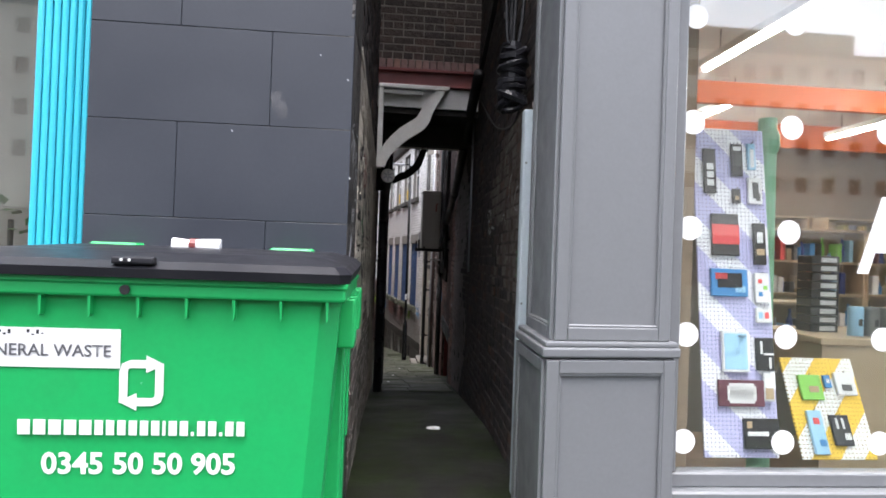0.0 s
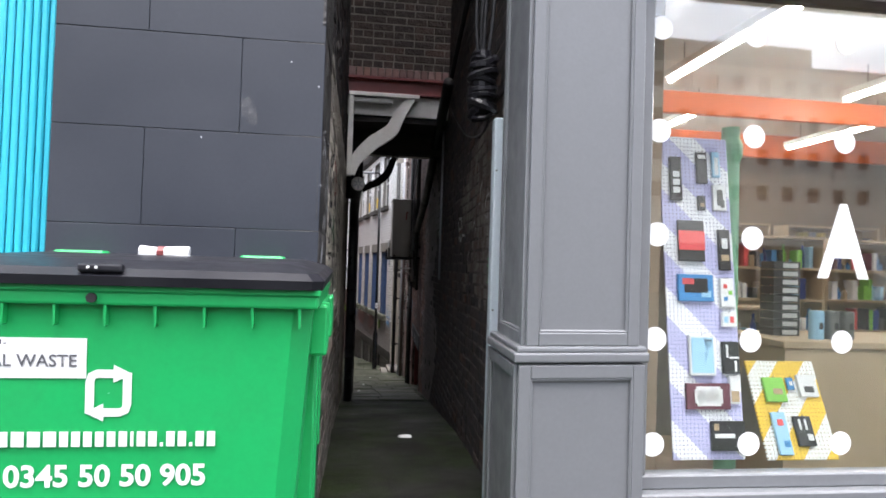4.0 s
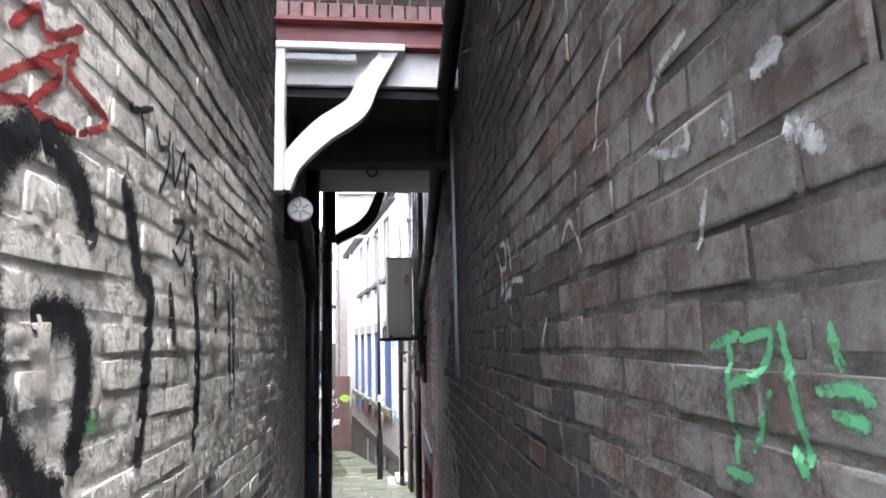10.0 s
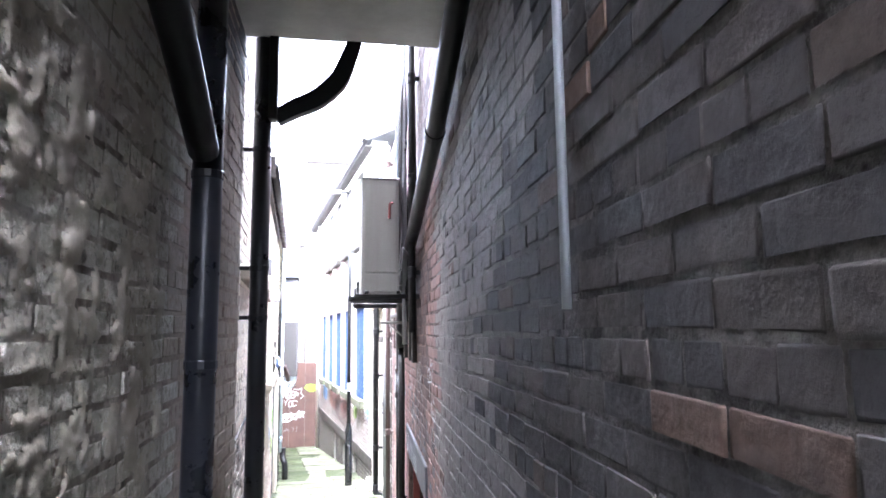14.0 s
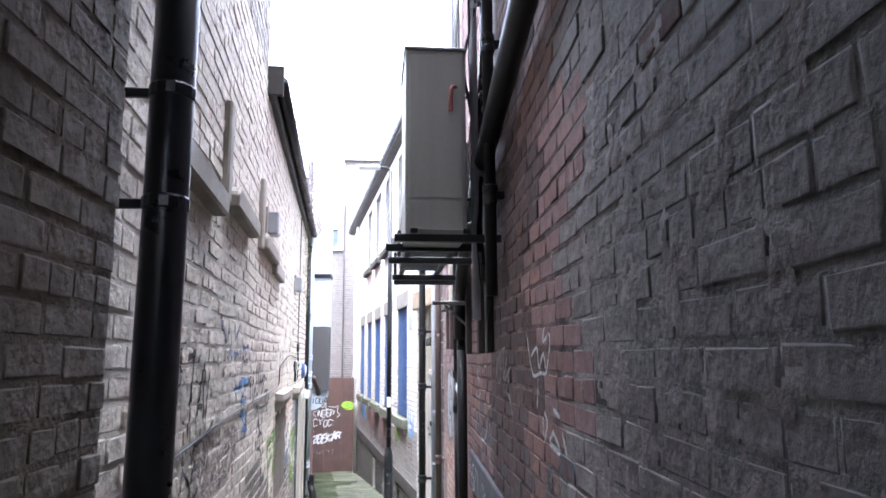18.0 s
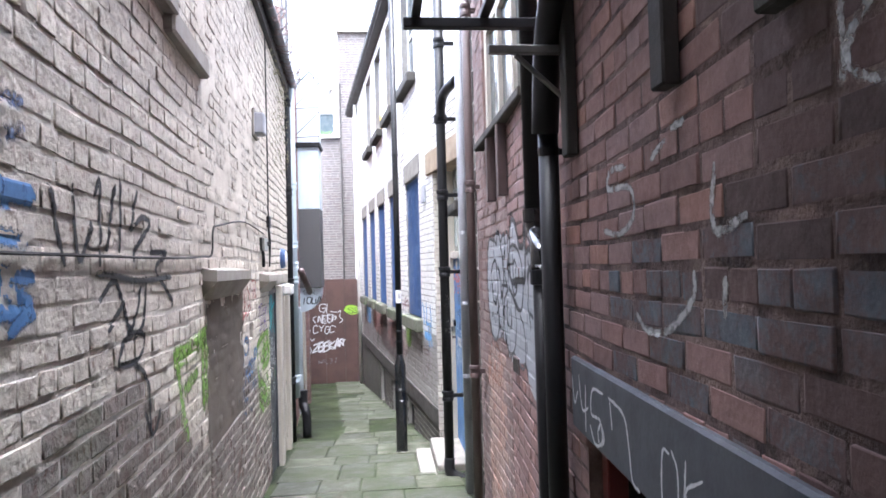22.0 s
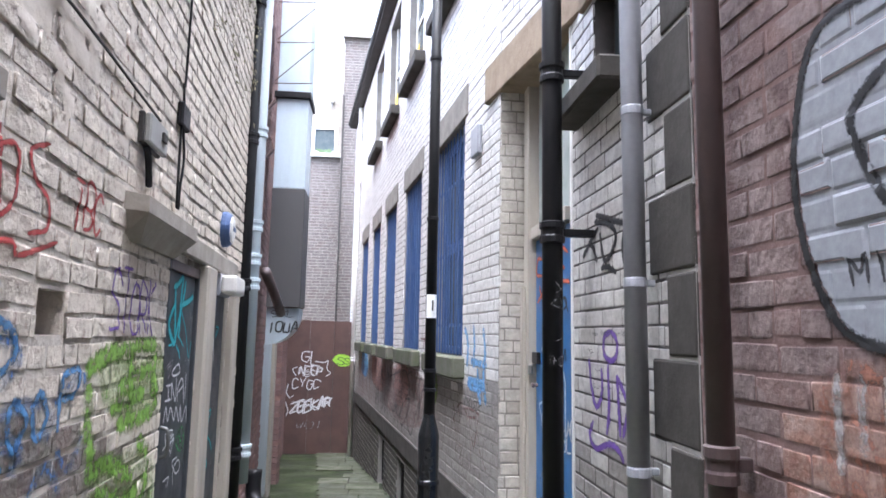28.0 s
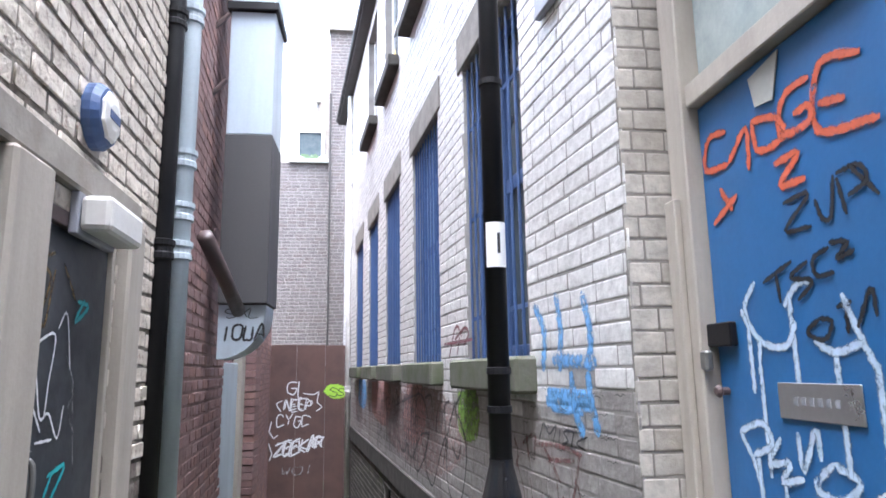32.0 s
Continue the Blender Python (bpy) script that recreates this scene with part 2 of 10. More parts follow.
M_wash_brick = brick_material("limewashed_brick", [(0.0, (0.40, 0.35, 0.29)), (0.5, (0.46, 0.41, 0.34)), (1.0, (0.36, 0.30, 0.25))], grime=(0.42, 0.38, 0.33), grime_amount=0.3, wash=(0.84, 0.78, 0.675), wash_amount=0.95, relief=0.6, mottle=0.25)
M_cream_brick = brick_material("cream_painted_brick", [(0.0, (0.38, 0.31, 0.25)), (0.5, (0.46, 0.38, 0.31)), (1.0, (0.36, 0.25, 0.20))], grime=(0.34, 0.30, 0.26), grime_amount=0.3, wash=(0.76, 0.685, 0.585), wash_amount=0.95, moss=0.12, relief=0.55, mottle=0.2)
M_red_brick = brick_material("purple_red_brick", [(0.0, (0.23, 0.138, 0.128)), (0.4, (0.31, 0.182, 0.164)), (0.75, (0.28, 0.185, 0.178)), (1.0, (0.36, 0.195, 0.155))], grime=(0.13, 0.097, 0.097), grime_amount=0.45, relief=0.2, mottle=0.3)
M_red_mortar = plain_material("painted_red_joint", (0.24, 0.16, 0.145), (0.075, 0.055, 0.052), 0.6, 0.95, fine=90, relief=0.5, spec=0.15)
M_white_brick = brick_material("white_glazed_brick", [(0.0, (0.58, 0.555, 0.52)), (0.5, (0.73, 0.71, 0.67)), (0.85, (0.66, 0.645, 0.615)), (1.0, (0.52, 0.48, 0.43))], grime=(0.33, 0.30, 0.265), grime_amount=0.35, rough=0.4, spec=0.5, relief=0.12)
M_white_mortar = plain_material("dark_joint", (0.11, 0.10, 0.095), (0.04, 0.037, 0.035), 0.6, 0.95, relief=0.3, spec=0.15)
M_far_mortar = plain_material("far_grey_mortar", (0.24, 0.225, 0.21), (0.14, 0.13, 0.12), 0.5, 0.95, relief=0.2, spec=0.15)
M_far_brick = brick_material("grey_brown_brick", [(0.0, (0.13, 0.115, 0.11)), (0.5, (0.17, 0.15, 0.145)), (1.0, (0.14, 0.115, 0.105))], grime=(0.08, 0.07, 0.066), grime_amount=0.4)
M_stone = plain_material("dark_sandstone", (0.075, 0.069, 0.062), (0.032, 0.03, 0.028), 0.7, 0.92, relief=0.45, spec=0.2)
M_tan_stone = plain_material("tan_sandstone", (0.32, 0.25, 0.18), (0.12, 0.09, 0.07), 0.6, 0.9, relief=0.4, spec=0.2)
M_grey_stone = plain_material("grey_stone", (0.26, 0.24, 0.215), (0.09, 0.085, 0.07), 0.6, 0.92, relief=0.45, spec=0.2)
M_render = plain_material("worn_render", (0.36, 0.33, 0.29), (0.16, 0.13, 0.11), 0.6, 0.92, relief=0.4, spec=0.2)
M_black_iron = plain_material("black_painted_iron", (0.009, 0.009, 0.011), (0.022, 0.020, 0.020), 0.5, 0.5, fine=120, relief=0.12, spec=0.25)
M_brown_iron = plain_material("brown_painted_iron", (0.088, 0.060, 0.058), (0.045, 0.034, 0.033), 0.5, 0.5, fine=120, relief=0.15)
M_grey_iron = plain_material("grey_painted_pipe", (0.34, 0.35, 0.385), (0.20, 0.20, 0.21), 0.5, 0.45, relief=0.1)
M_pale_iron = plain_material("pale_blue_grey_pipe", (0.50, 0.58, 0.63), (0.34, 0.36, 0.37), 0.5, 0.5, relief=0.12, streak=True)
M_galv = plain_material("pale_blue_metal", (0.52, 0.61, 0.68), (0.28, 0.31, 0.33), 0.4, 0.4, metal=0.1, relief=0.08, streak=True)
M_white_paint = plain_material("white_iron_paint", (0.74, 0.73, 0.70), (0.35, 0.30, 0.25), 0.35, 0.45, relief=0.1)
M_red_steel = plain_material("red_oxide_paint", (0.21, 0.045, 0.042), (0.10, 0.03, 0.03), 0.5, 0.5, relief=0.15)
M_soffit = plain_material("off_white_board", (0.42, 0.42, 0.38), (0.20, 0.19, 0.16), 0.4, 0.8, relief=0.15)
M_dark_wood = plain_material("blackened_timber", (0.03, 0.027, 0.025), (0.06, 0.05, 0.045), 0.4, 0.8, relief=0.4)
M_grey_paint = plain_material("shopfront_grey_paint", (0.155, 0.16, 0.168), (0.12, 0.125, 0.13), 0.3, 0.42, relief=0.03)
M_navy_render = plain_material("blue_black_stucco", (0.016, 0.020, 0.030), (0.038, 0.043, 0.056), 0.7, 0.6, scale=1.6, relief=0.10)
M_turquoise = plain_material("turquoise_paint", (0.035, 0.46, 0.60), (0.03, 0.33, 0.43), 0.3, 0.4, relief=0.03)
M_bin_green = plain_material("green_plastic", (0.010, 0.36, 0.095), (0.008, 0.27, 0.07), 0.35, 0.42, relief=0.04)
M_bin_lid = plain_material("black_plastic", (0.012, 0.012, 0.016), (0.03, 0.03, 0.034), 0.4, 0.45, relief=0.06, spec=0.3)
M_white = plain_material("white_vinyl", (0.80, 0.80, 0.80), (0.7, 0.7, 0.7), 0.2, 0.5, relief=0)
M_blue_paint = plain_material("blue_window_paint", (0.055, 0.10, 0.23), (0.035, 0.06, 0.12), 0.5, 0.5, relief=0.1)
M_blue_door = plain_material("blue_door_paint", (0.025, 0.13, 0.33), (0.05, 0.12, 0.22), 0.5, 0.5, relief=0.1)
M_rust = plain_material("rusted_sheet", (0.092, 0.050, 0.041), (0.055, 0.036, 0.036), 0.7, 0.75, scale=3.0, relief=0.2)
# Near-black paint for the backs of openings; their shade is in the colour.
M_dark = plain_material("unlit_depth_black", (0.012, 0.012, 0.013), (0.02, 0.02, 0.02), 0.5, 0.9)
M_cladding = plain_material("dark_slate_sheet", (0.055, 0.055, 0.058), (0.09, 0.085, 0.08), 0.5, 0.7, relief=0.15, streak=True)
M_unit = plain_material("beige_grey_casing", (0.33, 0.33, 0.315), (0.19, 0.18, 0.165), 0.5, 0.5, relief=0.06, streak=True)
M_steel = plain_material("galvanised_steel", (0.22, 0.22, 0.21), (0.10, 0.09, 0.08), 0.5, 0.5, metal=0.6, relief=0.1)
M_glass = glass_material("window_glass")
M_dim_glass = plain_material("dirty_pane", (0.06, 0.08, 0.09), (0.16, 0.17, 0.16), 0.5, 0.15, relief=0.02)
M_pale_wood = plain_material("weathered_cream_wood", (0.44, 0.40, 0.34), (0.20, 0.17, 0.14), 0.5, 0.7, relief=0.3, streak=True)


# ---- brick walls ----
BX, BZ = (-0.5, -0.47, 0.03, 0.468, 0.5), (-0.5, -0.405, 0.41, 0.5)
RIM = [(i, 0) for i in range(5)] + [(4, 1), (4, 2)] + [(i, 3) for i in range(4, -1, -1)] + [(0, 2), (0, 1)]


def brick_variant(k):
    """A unit brick, 1 x 1 x 1, with a worn face of its own and rounded, chipped arrises towards +y; x and z centred."""
    r = random.Random(100 + k)
    worn = 1.0 if k < 16 else 0.28
    bow = [r.uniform(-1, 1) for _ in range(4)]
    v = []
    for j, z in enumerate(BZ):
        for i, x in enumerate(BX):
            rim = i in (0, 4) or j in (0, 3)
            corner = i in (0, 4) and j in (0, 3)
            y = r.uniform(-0.05, 0.03)
            if rim:
                y = -r.uniform(0.03, 0.11) - (0.20 if r.random() < 0.12 else 0.0)
            if corner:
                y -= r.uniform(0.02, 0.10)
                x *= 1 - 0.05 * worn * r.random()
                z *= 1 - 0.16 * worn * r.random()
            elif j in (0, 3):
                z += (0.035 * bow[j] * (1 if i == 2 else 0.4) + r.uniform(-0.035, 0.02) * (1 if j else -1)) * worn
            elif i in (0, 4):
                x += r.uniform(-0.008, 0.008) * worn
            v.append((x, y * worn - (0.05 if rim and worn < 1 else 0.0), z))
    f = [(j * 5 + i, j * 5 + i + 1, j * 5 + i + 6, j * 5 + i + 5) for j in range(3) for i in range(4)]
    ring = [j * 5 + i for i, j in RIM]
    for n, (i, j) in enumerate(RIM):
        v.append((v[ring[n]][0] * 1.006, -0.6, v[ring[n]][2] * 1.02))
    n = len(RIM)
    f += [(ring[(q + 1) % n], ring[q], 20 + q, 20 + (q + 1) % n) for q in range(n)]
    return v, [q[::-1] for q in f]


UNIT = [brick_variant(k) for k in range(24)]
UNIT_V = [np.array(u[0]) for u in UNIT]
UNIT_F = np.array([list(f) for f in UNIT[0][1]])
UNIT_N = len(UNIT_V[0])
surfaces = {}
shared_bricks = {}


def rounded(me):
    """Smooth shading on all but the middle of the face, so that worn arrises roll over into the joint."""
    k = np.arange(len(me.polygons)) % len(UNIT_F)
    me.polygons.foreach_set("use_smooth", (k != 5) & (k != 6))
    return me


def wall_pose(p0, p1):
    return pose(p0[0], p0[1], 0, 0, 0, math.degrees(math.atan2(p1[1] - p0[1], p1[0] - p0[0])))


def cut(spans, a, b):
    out = []
    for s, e in spans:
        if b <= s or a >= e:
            out.append((s, e))
        else:
            if a - s > 0.025:
                out.append((s, a))
            if e - b > 0.025:
                out.append((b, e))
    return out


def wall_body(name, length, z0, z1, thick, face, holes, material, parent=None):
    """A wall as thick sheet with real openings; its face lies at y = face, its back at y = -thick."""
    us = sorted({0.0, length} | {u for h in holes for u in h[:2] if 0 < u < length})
    zs = sorted({z0, z1} | {z for h in holes for z in h[2:4] if z0 < z < z1})
    V, F, at = [], [], {}

    def vert(u, y, z):
        key = (round(u, 4), round(y, 4), round(z, 4))
        if key not in at:
            at[key] = len(V)
            V.append(key)
        return at[key]

    def solid(i, j):
        if not (0 <= i < len(us) - 1 and 0 <= j < len(zs) - 1):
            return False
        u, z = (us[i] + us[i + 1]) / 2, (zs[j] + zs[j + 1]) / 2
        return not any(h[0] < u < h[1] and h[2] < z < h[3] for h in holes)

    for i in range(len(us) - 1):
        for j in range(len(zs) - 1):
            if not solid(i, j):
                continue
            a, b, c, d = us[i], us[i + 1], zs[j], zs[j + 1]
            F.append([vert(b, face, c), vert(a, face, c), vert(a, face, d), vert(b, face, d)])
            F.append([vert(a, -thick, c), vert(b, -thick, c), vert(b, -thick, d), vert(a, -thick, d)])
            if not solid(i - 1, j):
                F.append([vert(a, face, c), vert(a, -thick, c), vert(a, -thick, d), vert(a, face, d)])
            if not solid(i + 1, j):
                F.append([vert(b, -thick, c), vert(b, face, c), vert(b, face, d), vert(b, -thick, d)])
            if not solid(i, j - 1):
                F.append([vert(a, -thick, c), vert(a, face, c), vert(b, face, c), vert(b, -thick, c)])
            if not solid(i, j + 1):
                F.append([vert(a, face, d), vert(a, -thick, d), vert(b, -thick, d), vert(b, face, d)])
    return part(name, mesh_of(name, V, F), material, parent), (V, F)


def brick_wall(name, label, p0, p1, z0, z1, bricks, mortar, holes=(), thick=0.3, course=0.08, long=0.217, joint=0.012, proud=0.0038, rough=0.004, near=None, header_every=4, seed=1, sunk=(), wave=0.0):
    """A brick wall from p0 to p1 whose face looks to the left of that way. bricks: (material, test(u, z)) pairs, the first that holds.
    near: (u0, u1, z0, z1), the stretch whose bricks are objects of their own. sunk: how far the bricks of each material lie back."""
    r = random.Random(seed)
    m = wall_pose(p0, p1)
    length = math.hypot(p1[0] - p0[0], p1[1] - p0[1])
    body, (bv, bf) = wall_body(name, length, z0, z1, thick, -proud, holes, mortar)
    body.matrix_world = m
    tagged(body, label, "wall", kind="structure")
    piles = {}
    singles = 0
    row = 0
    z = z0
    tree_v, tree_f = list(map(list, bv)), [list(f) for f in bf]
    while z < z1 - 0.03:
        head = header_every and row % header_every == 0
        step = long / 2 if head else long
        start = -r.random() * step if header_every == 0 else (-step / 2 if row % 2 else 0) - r.random() * 0.03
        zc = z + course / 2
        u = start
        while u < length:
            spans = [(max(u + joint / 2, 0.0), min(u + step - joint / 2, length))]
            for h in holes:
                if h[2] - 0.02 < zc < h[3] + 0.02:
                    spans = [t for s in spans for t in cut([s], h[0], h[1])]
            for a, b in spans:
                if b - a < 0.02:
                    continue
                uc, w, hgt = (a + b) / 2, b - a, course - joint
                # the wall line wavers a little along its length
                y = min(0.005, max(-proud * 0.5, r.gauss(0, rough * 0.42)))
                rot = r.gauss(0, rough * 1.5)
                du, dz = r.gauss(0, rough * 0.35), r.gauss(0, rough * 0.3) + wave * (math.sin(uc * 1.7 + 0.4 * math.sin(zc * 2.3)) + 0.6 * math.sin(uc * 4.9 + zc * 1.1))
                rot += wave * (1.7 * math.cos(uc * 1.7 + 0.4 * math.sin(zc * 2.3)) + 2.9 * math.cos(uc * 4.9 + zc * 1.1)) * -1.0
                w *= 1 - abs(r.gauss(0, rough * 1.2))
                hgt *= 1 - abs(r.gauss(0, rough * 2.0))
                mi = next(i for i, (_, test) in enumerate(bricks) if test is None or test(uc, zc))
                y = max(y - (sunk[mi] if mi < len(sunk) else 0.0), -proud * 0.6)
                k = r.randrange(16) if rough > 0.0031 else 16 + r.randrange(8)
                alone = False
                if near and near[0] < uc < near[1] and near[2] < zc < near[3] and singles < 300:
                    key = (k, mi, name)
                    if key not in shared_bricks:
                        shared_bricks[key] = rounded(mesh_of("brick", UNIT[k][0], UNIT[k][1]))
                        shared_bricks[key].materials.append(bricks[mi][0])
                    ob = new("brick", shared_bricks[key])
                    ob.parent = body
                    ob.matrix_basis = pose(uc + du, y, zc + dz, 0, math.degrees(rot)) @ Matrix.Diagonal((w, proud * 2.2 + 0.012, hgt, 1))
                    singles += 1
                    alone = True
                P = UNIT_V[k] * np.array([w, proud * 2.2 + 0.012, hgt])
                P = np.stack([P[:, 0] + P[:, 2] * rot, P[:, 1], P[:, 2] - P[:, 0] * rot], 1) + np.array([uc + du, y, zc + dz])
                n = len(tree_v)
                tree_v.extend(P[:20].tolist())
                tree_f.extend([[n + q for q in f] for f in UNIT[0][1][:12]])
                if not alone:
                    piles.setdefault(mi, []).append(P)
            u += step
        z += course
        row += 1
    for mi, pile in piles.items():
        V = np.concatenate(pile)
        F = np.concatenate([UNIT_F + UNIT_N * i for i in range(len(pile))])
        ob = part("brickwork", rounded(mesh_of("brickwork", V.tolist(), F.tolist())), bricks[mi][0], body)
        ob["kind"] = "stuff"
    surfaces[name] = (BVHTree.FromPolygons(tree_v, tree_f), m, body)
    return body


# ---- plan: lines of the walls, x as a function of y ----
def x_left_a(y):
    return -0.167 + 0.011 * y


def x_left_b(y):
    return 0.438 - 0.0545 * y


def x_right(y):
    return 0.635 + 0.05 * y if y < 15.2 else 1.395 + 0.004 * (y - 15.2)


def x_white(y):
    return 3.53 - 0.123 * y


def x_left_c(y):
    return -0.66 - 0.088 * (y - 20.2)


# the passage's right wall: sooty brick, then purple-red brick
R0, R1, R2 = 3.18, 15.2, 16.55
LEN_R = math.hypot(R1 - R0, x_right(R1) - x_right(R0))


def uR(y):
    return (y - R0) * LEN_R / (R1 - R0)


M_front_brick = brick_material("smoky_brown_brick", [(0.0, (0.094, 0.069, 0.059)), (0.35, (0.125, 0.091, 0.076)), (0.7, (0.102, 0.081, 0.074)), (0.94, (0.138, 0.091, 0.070)), (1.0, (0.178, 0.089, 0.062))], grime=(0.07, 0.063, 0.06), grime_amount=0.45, wash=(0.24, 0.225, 0.21), wash_amount=0.12, relief=0.4)
M_teal_brick = brick_material("teal_smeared_brick", [(0.0, (0.105, 0.135, 0.165)), (0.4, (0.14, 0.152, 0.172)), (0.7, (0.115, 0.145, 0.175)), (1.0, (0.16, 0.14, 0.145))], grime=(0.10, 0.075, 0.075), grime_amount=0.5, wash=(0.15, 0.10, 0.095), wash_amount=0.2, relief=0.2, mottle=0.3)
# Patched grey brick with raised tones: light from the court put into the colour.
M_lit_parge = brick_material("patched_court_lit_brick", [(0.0, (0.13, 0.114, 0.112)), (0.3, (0.18, 0.158, 0.153)), (0.6, (0.235, 0.207, 0.20)), (1.0, (0.19, 0.157, 0.147))], grime=(0.10, 0.09, 0.09), grime_amount=0.4, wash=(0.27, 0.243, 0.232), wash_amount=0.35, relief=0.4, fine=28.0)
m, nt, b = mat("mortar_by_stretch")
co = coords(nt)
sp_ = nt.nodes.new("ShaderNodeSeparateXYZ")
nt.links.new(co, sp_.inputs[0])
rag = maths(nt, 'ADD', sp_.outputs["Y"], maths(nt, 'MULTIPLY', maths(nt, 'SUBTRACT', noise_of(nt, co, 3.0, 6.0, 0.7), 0.5), 0.8))


def over_stretch(a, b_):
    q = node(nt, "ShaderNodeMapRange")
    q.inputs["From Min"].default_value, q.inputs["From Max"].default_value = a, b_
    nt.links.new(rag, q.inputs["Value"])
    return q.outputs[0]


soot = mixc(nt, noise_of(nt, co, 6.5, 7.0, 0.75, 0.36, 0.58), (0.17, 0.158, 0.148), (0.035, 0.032, 0.031))
lumps = mixc(nt, noise_of(nt, co, 9.0, 7.0, 0.7, 0.35, 0.7), (0.30, 0.285, 0.27), (0.12, 0.11, 0.105))
brown = mixc(nt, noise_of(nt, co, 4.0, 7.0, 0.7, 0.40, 0.62), (0.20, 0.145, 0.13), (0.05, 0.038, 0.037))
nt.links.new(mixc(nt, over_stretch(10.1, 10.4), mixc(nt, over_stretch(7.6, 8.6), mixc(nt, over_stretch(4.1, 4.8), mixc(nt, noise_of(nt, co, 5.0, 7.0, 0.7, 0.35, 0.62), (0.21, 0.188, 0.17), (0.06, 0.054, 0.05)), soot), lumps), brown), b.inputs["Base Color"])
b.inputs["Roughness"].default_value = 0.95
b.inputs["Specular IOR Level"].default_value = 0.15
bump(nt, b, maths(nt, 'ADD', noise_of(nt, co, 14.0, 6.0, 0.7), noise_of(nt, co, 70.0)), 0.5, 0.006)
M_right_mortar = m
pr0, pr1 = (x_right(R0), R0), (x_right(R1 - 1e-6), R1)
# Two darker copies of the red brick: shade around the cabinet put into colour.
M_shaded_red = brick_material("shaded_red_brick", [(0.0, (0.075, 0.052, 0.05)), (0.4, (0.11, 0.07, 0.064)), (0.75, (0.096, 0.068, 0.066)), (1.0, (0.135, 0.078, 0.064))], grime=(0.05, 0.04, 0.04), grime_amount=0.5, relief=0.2, mottle=0.3)
M_half_shaded_red = brick_material("half_shaded_red_brick", [(0.0, (0.115, 0.078, 0.075)), (0.4, (0.16, 0.10, 0.092)), (0.75, (0.135, 0.097, 0.095)), (1.0, (0.18, 0.105, 0.09))], grime=(0.075, 0.058, 0.06), grime_amount=0.5, relief=0.2, mottle=0.3)
wall_right = brick_wall("wall_right", "tall sooty brick wall along the passage, turning purple-red further down", pr0, pr1, -1.75, 4.2,
                        [(M_teal_brick, lambda u, z: uR(10.2) < u < uR(13.2) and z < 0.72 and math.sin(math.floor(u * 9.2) * 127.1 + math.floor(z / 0.079) * 311.7) > (-0.55 if uR(11.0) < u < uR(12.8) and 0.26 < z < 0.58 else 0.62)), (M_shaded_red, lambda u, z: uR(10.8) < u + 0.25 * math.sin(z * 9) < uR(12.3) + 0.4 * math.sin(z * 5) and z > 0.70 + 0.10 * math.sin(u * 4.0) + 0.05 * math.sin(u * 17 + z * 40)), (M_half_shaded_red, lambda u, z: uR(10.95) < u + 0.2 * math.sin(z * 9) < uR(12.3)), (M_red_brick, lambda u, z: u + 0.25 * math.sin(z * 9) > uR(10.15) or (z > 3.6 and u > uR(9))), (M_front_brick, lambda u, z: u + 0.4 * math.sin(z * 7 + u * 2) < uR(5.15) and 1.20 + 0.08 * math.sin(u * 5.0) + 0.05 * math.sin(u * 23 + z * 31) < z < 2.3), (M_lit_parge, lambda u, z: u + 0.4 * math.sin(z * 4) > uR(8.0) and math.sin(u * 31 + z * 57) > -0.985), (M_dark_brick, None)], M_right_mortar,
                        holes=[(uR(11.0), uR(13.35), -1.7, -0.05), (uR(14.5), LEN_R + 1, 1.48, 3.0)], rough=0.006, joint=0.0072, proud=0.0028, wave=0.004, course=0.079, near=(uR(3.3), uR(8.2), 0.95, 1.62), seed=3, sunk=(0.0014, 0.0014, 0.0014, 0.0014, 0.0014, 0.0005))
wall_right_up = brick_wall("wall_right_upper", "upper sooty brick wall over the passage", (x_right(R0), R0), (x_right(9.9), 9.9), 4.21, 5.5, [(M_dark_brick, None)], M_dark_mortar, rough=0.004, seed=18)
M_mauve_brick = brick_material("muted_mauve_brick", [(0.0, (0.135, 0.092, 0.088)), (0.3, (0.22, 0.145, 0.134)), (0.6, (0.20, 0.145, 0.138)), (0.85, (0.265, 0.165, 0.144)), (1.0, (0.12, 0.083, 0.08))], grime=(0.12, 0.092, 0.09), grime_amount=0.5, wash=(0.36, 0.28, 0.26), wash_amount=0.12, relief=0.35, mottle=0.35)
M_orange_brick = brick_material("orange_red_brick", [(0.0, (0.30, 0.155, 0.115)), (0.5, (0.40, 0.205, 0.145)), (0.8, (0.34, 0.20, 0.16)), (1.0, (0.22, 0.125, 0.105))], grime=(0.16, 0.105, 0.09), grime_amount=0.4, wash=(0.48, 0.36, 0.31), wash_amount=0.25, relief=0.35, mottle=0.35)
wall_right_2 = brick_wall("wall_right_end", "purple-red brick wall with sprayed letters beside drainpipes", pr1, (x_right(R2), R2), -1.9, 4.2, [(M_orange_brick, lambda u, z: z < -0.02 and 0.25 < u < 0.95), (M_mauve_brick, None)], M_red_mortar,
                          holes=[(-1, 16.06 - R1, 1.48, 3.0)], rough=0.005, joint=0.0078, proud=0.0028, course=0.0805, wave=0.003, near=(0, 1.35, -0.35, 0.95), seed=4)
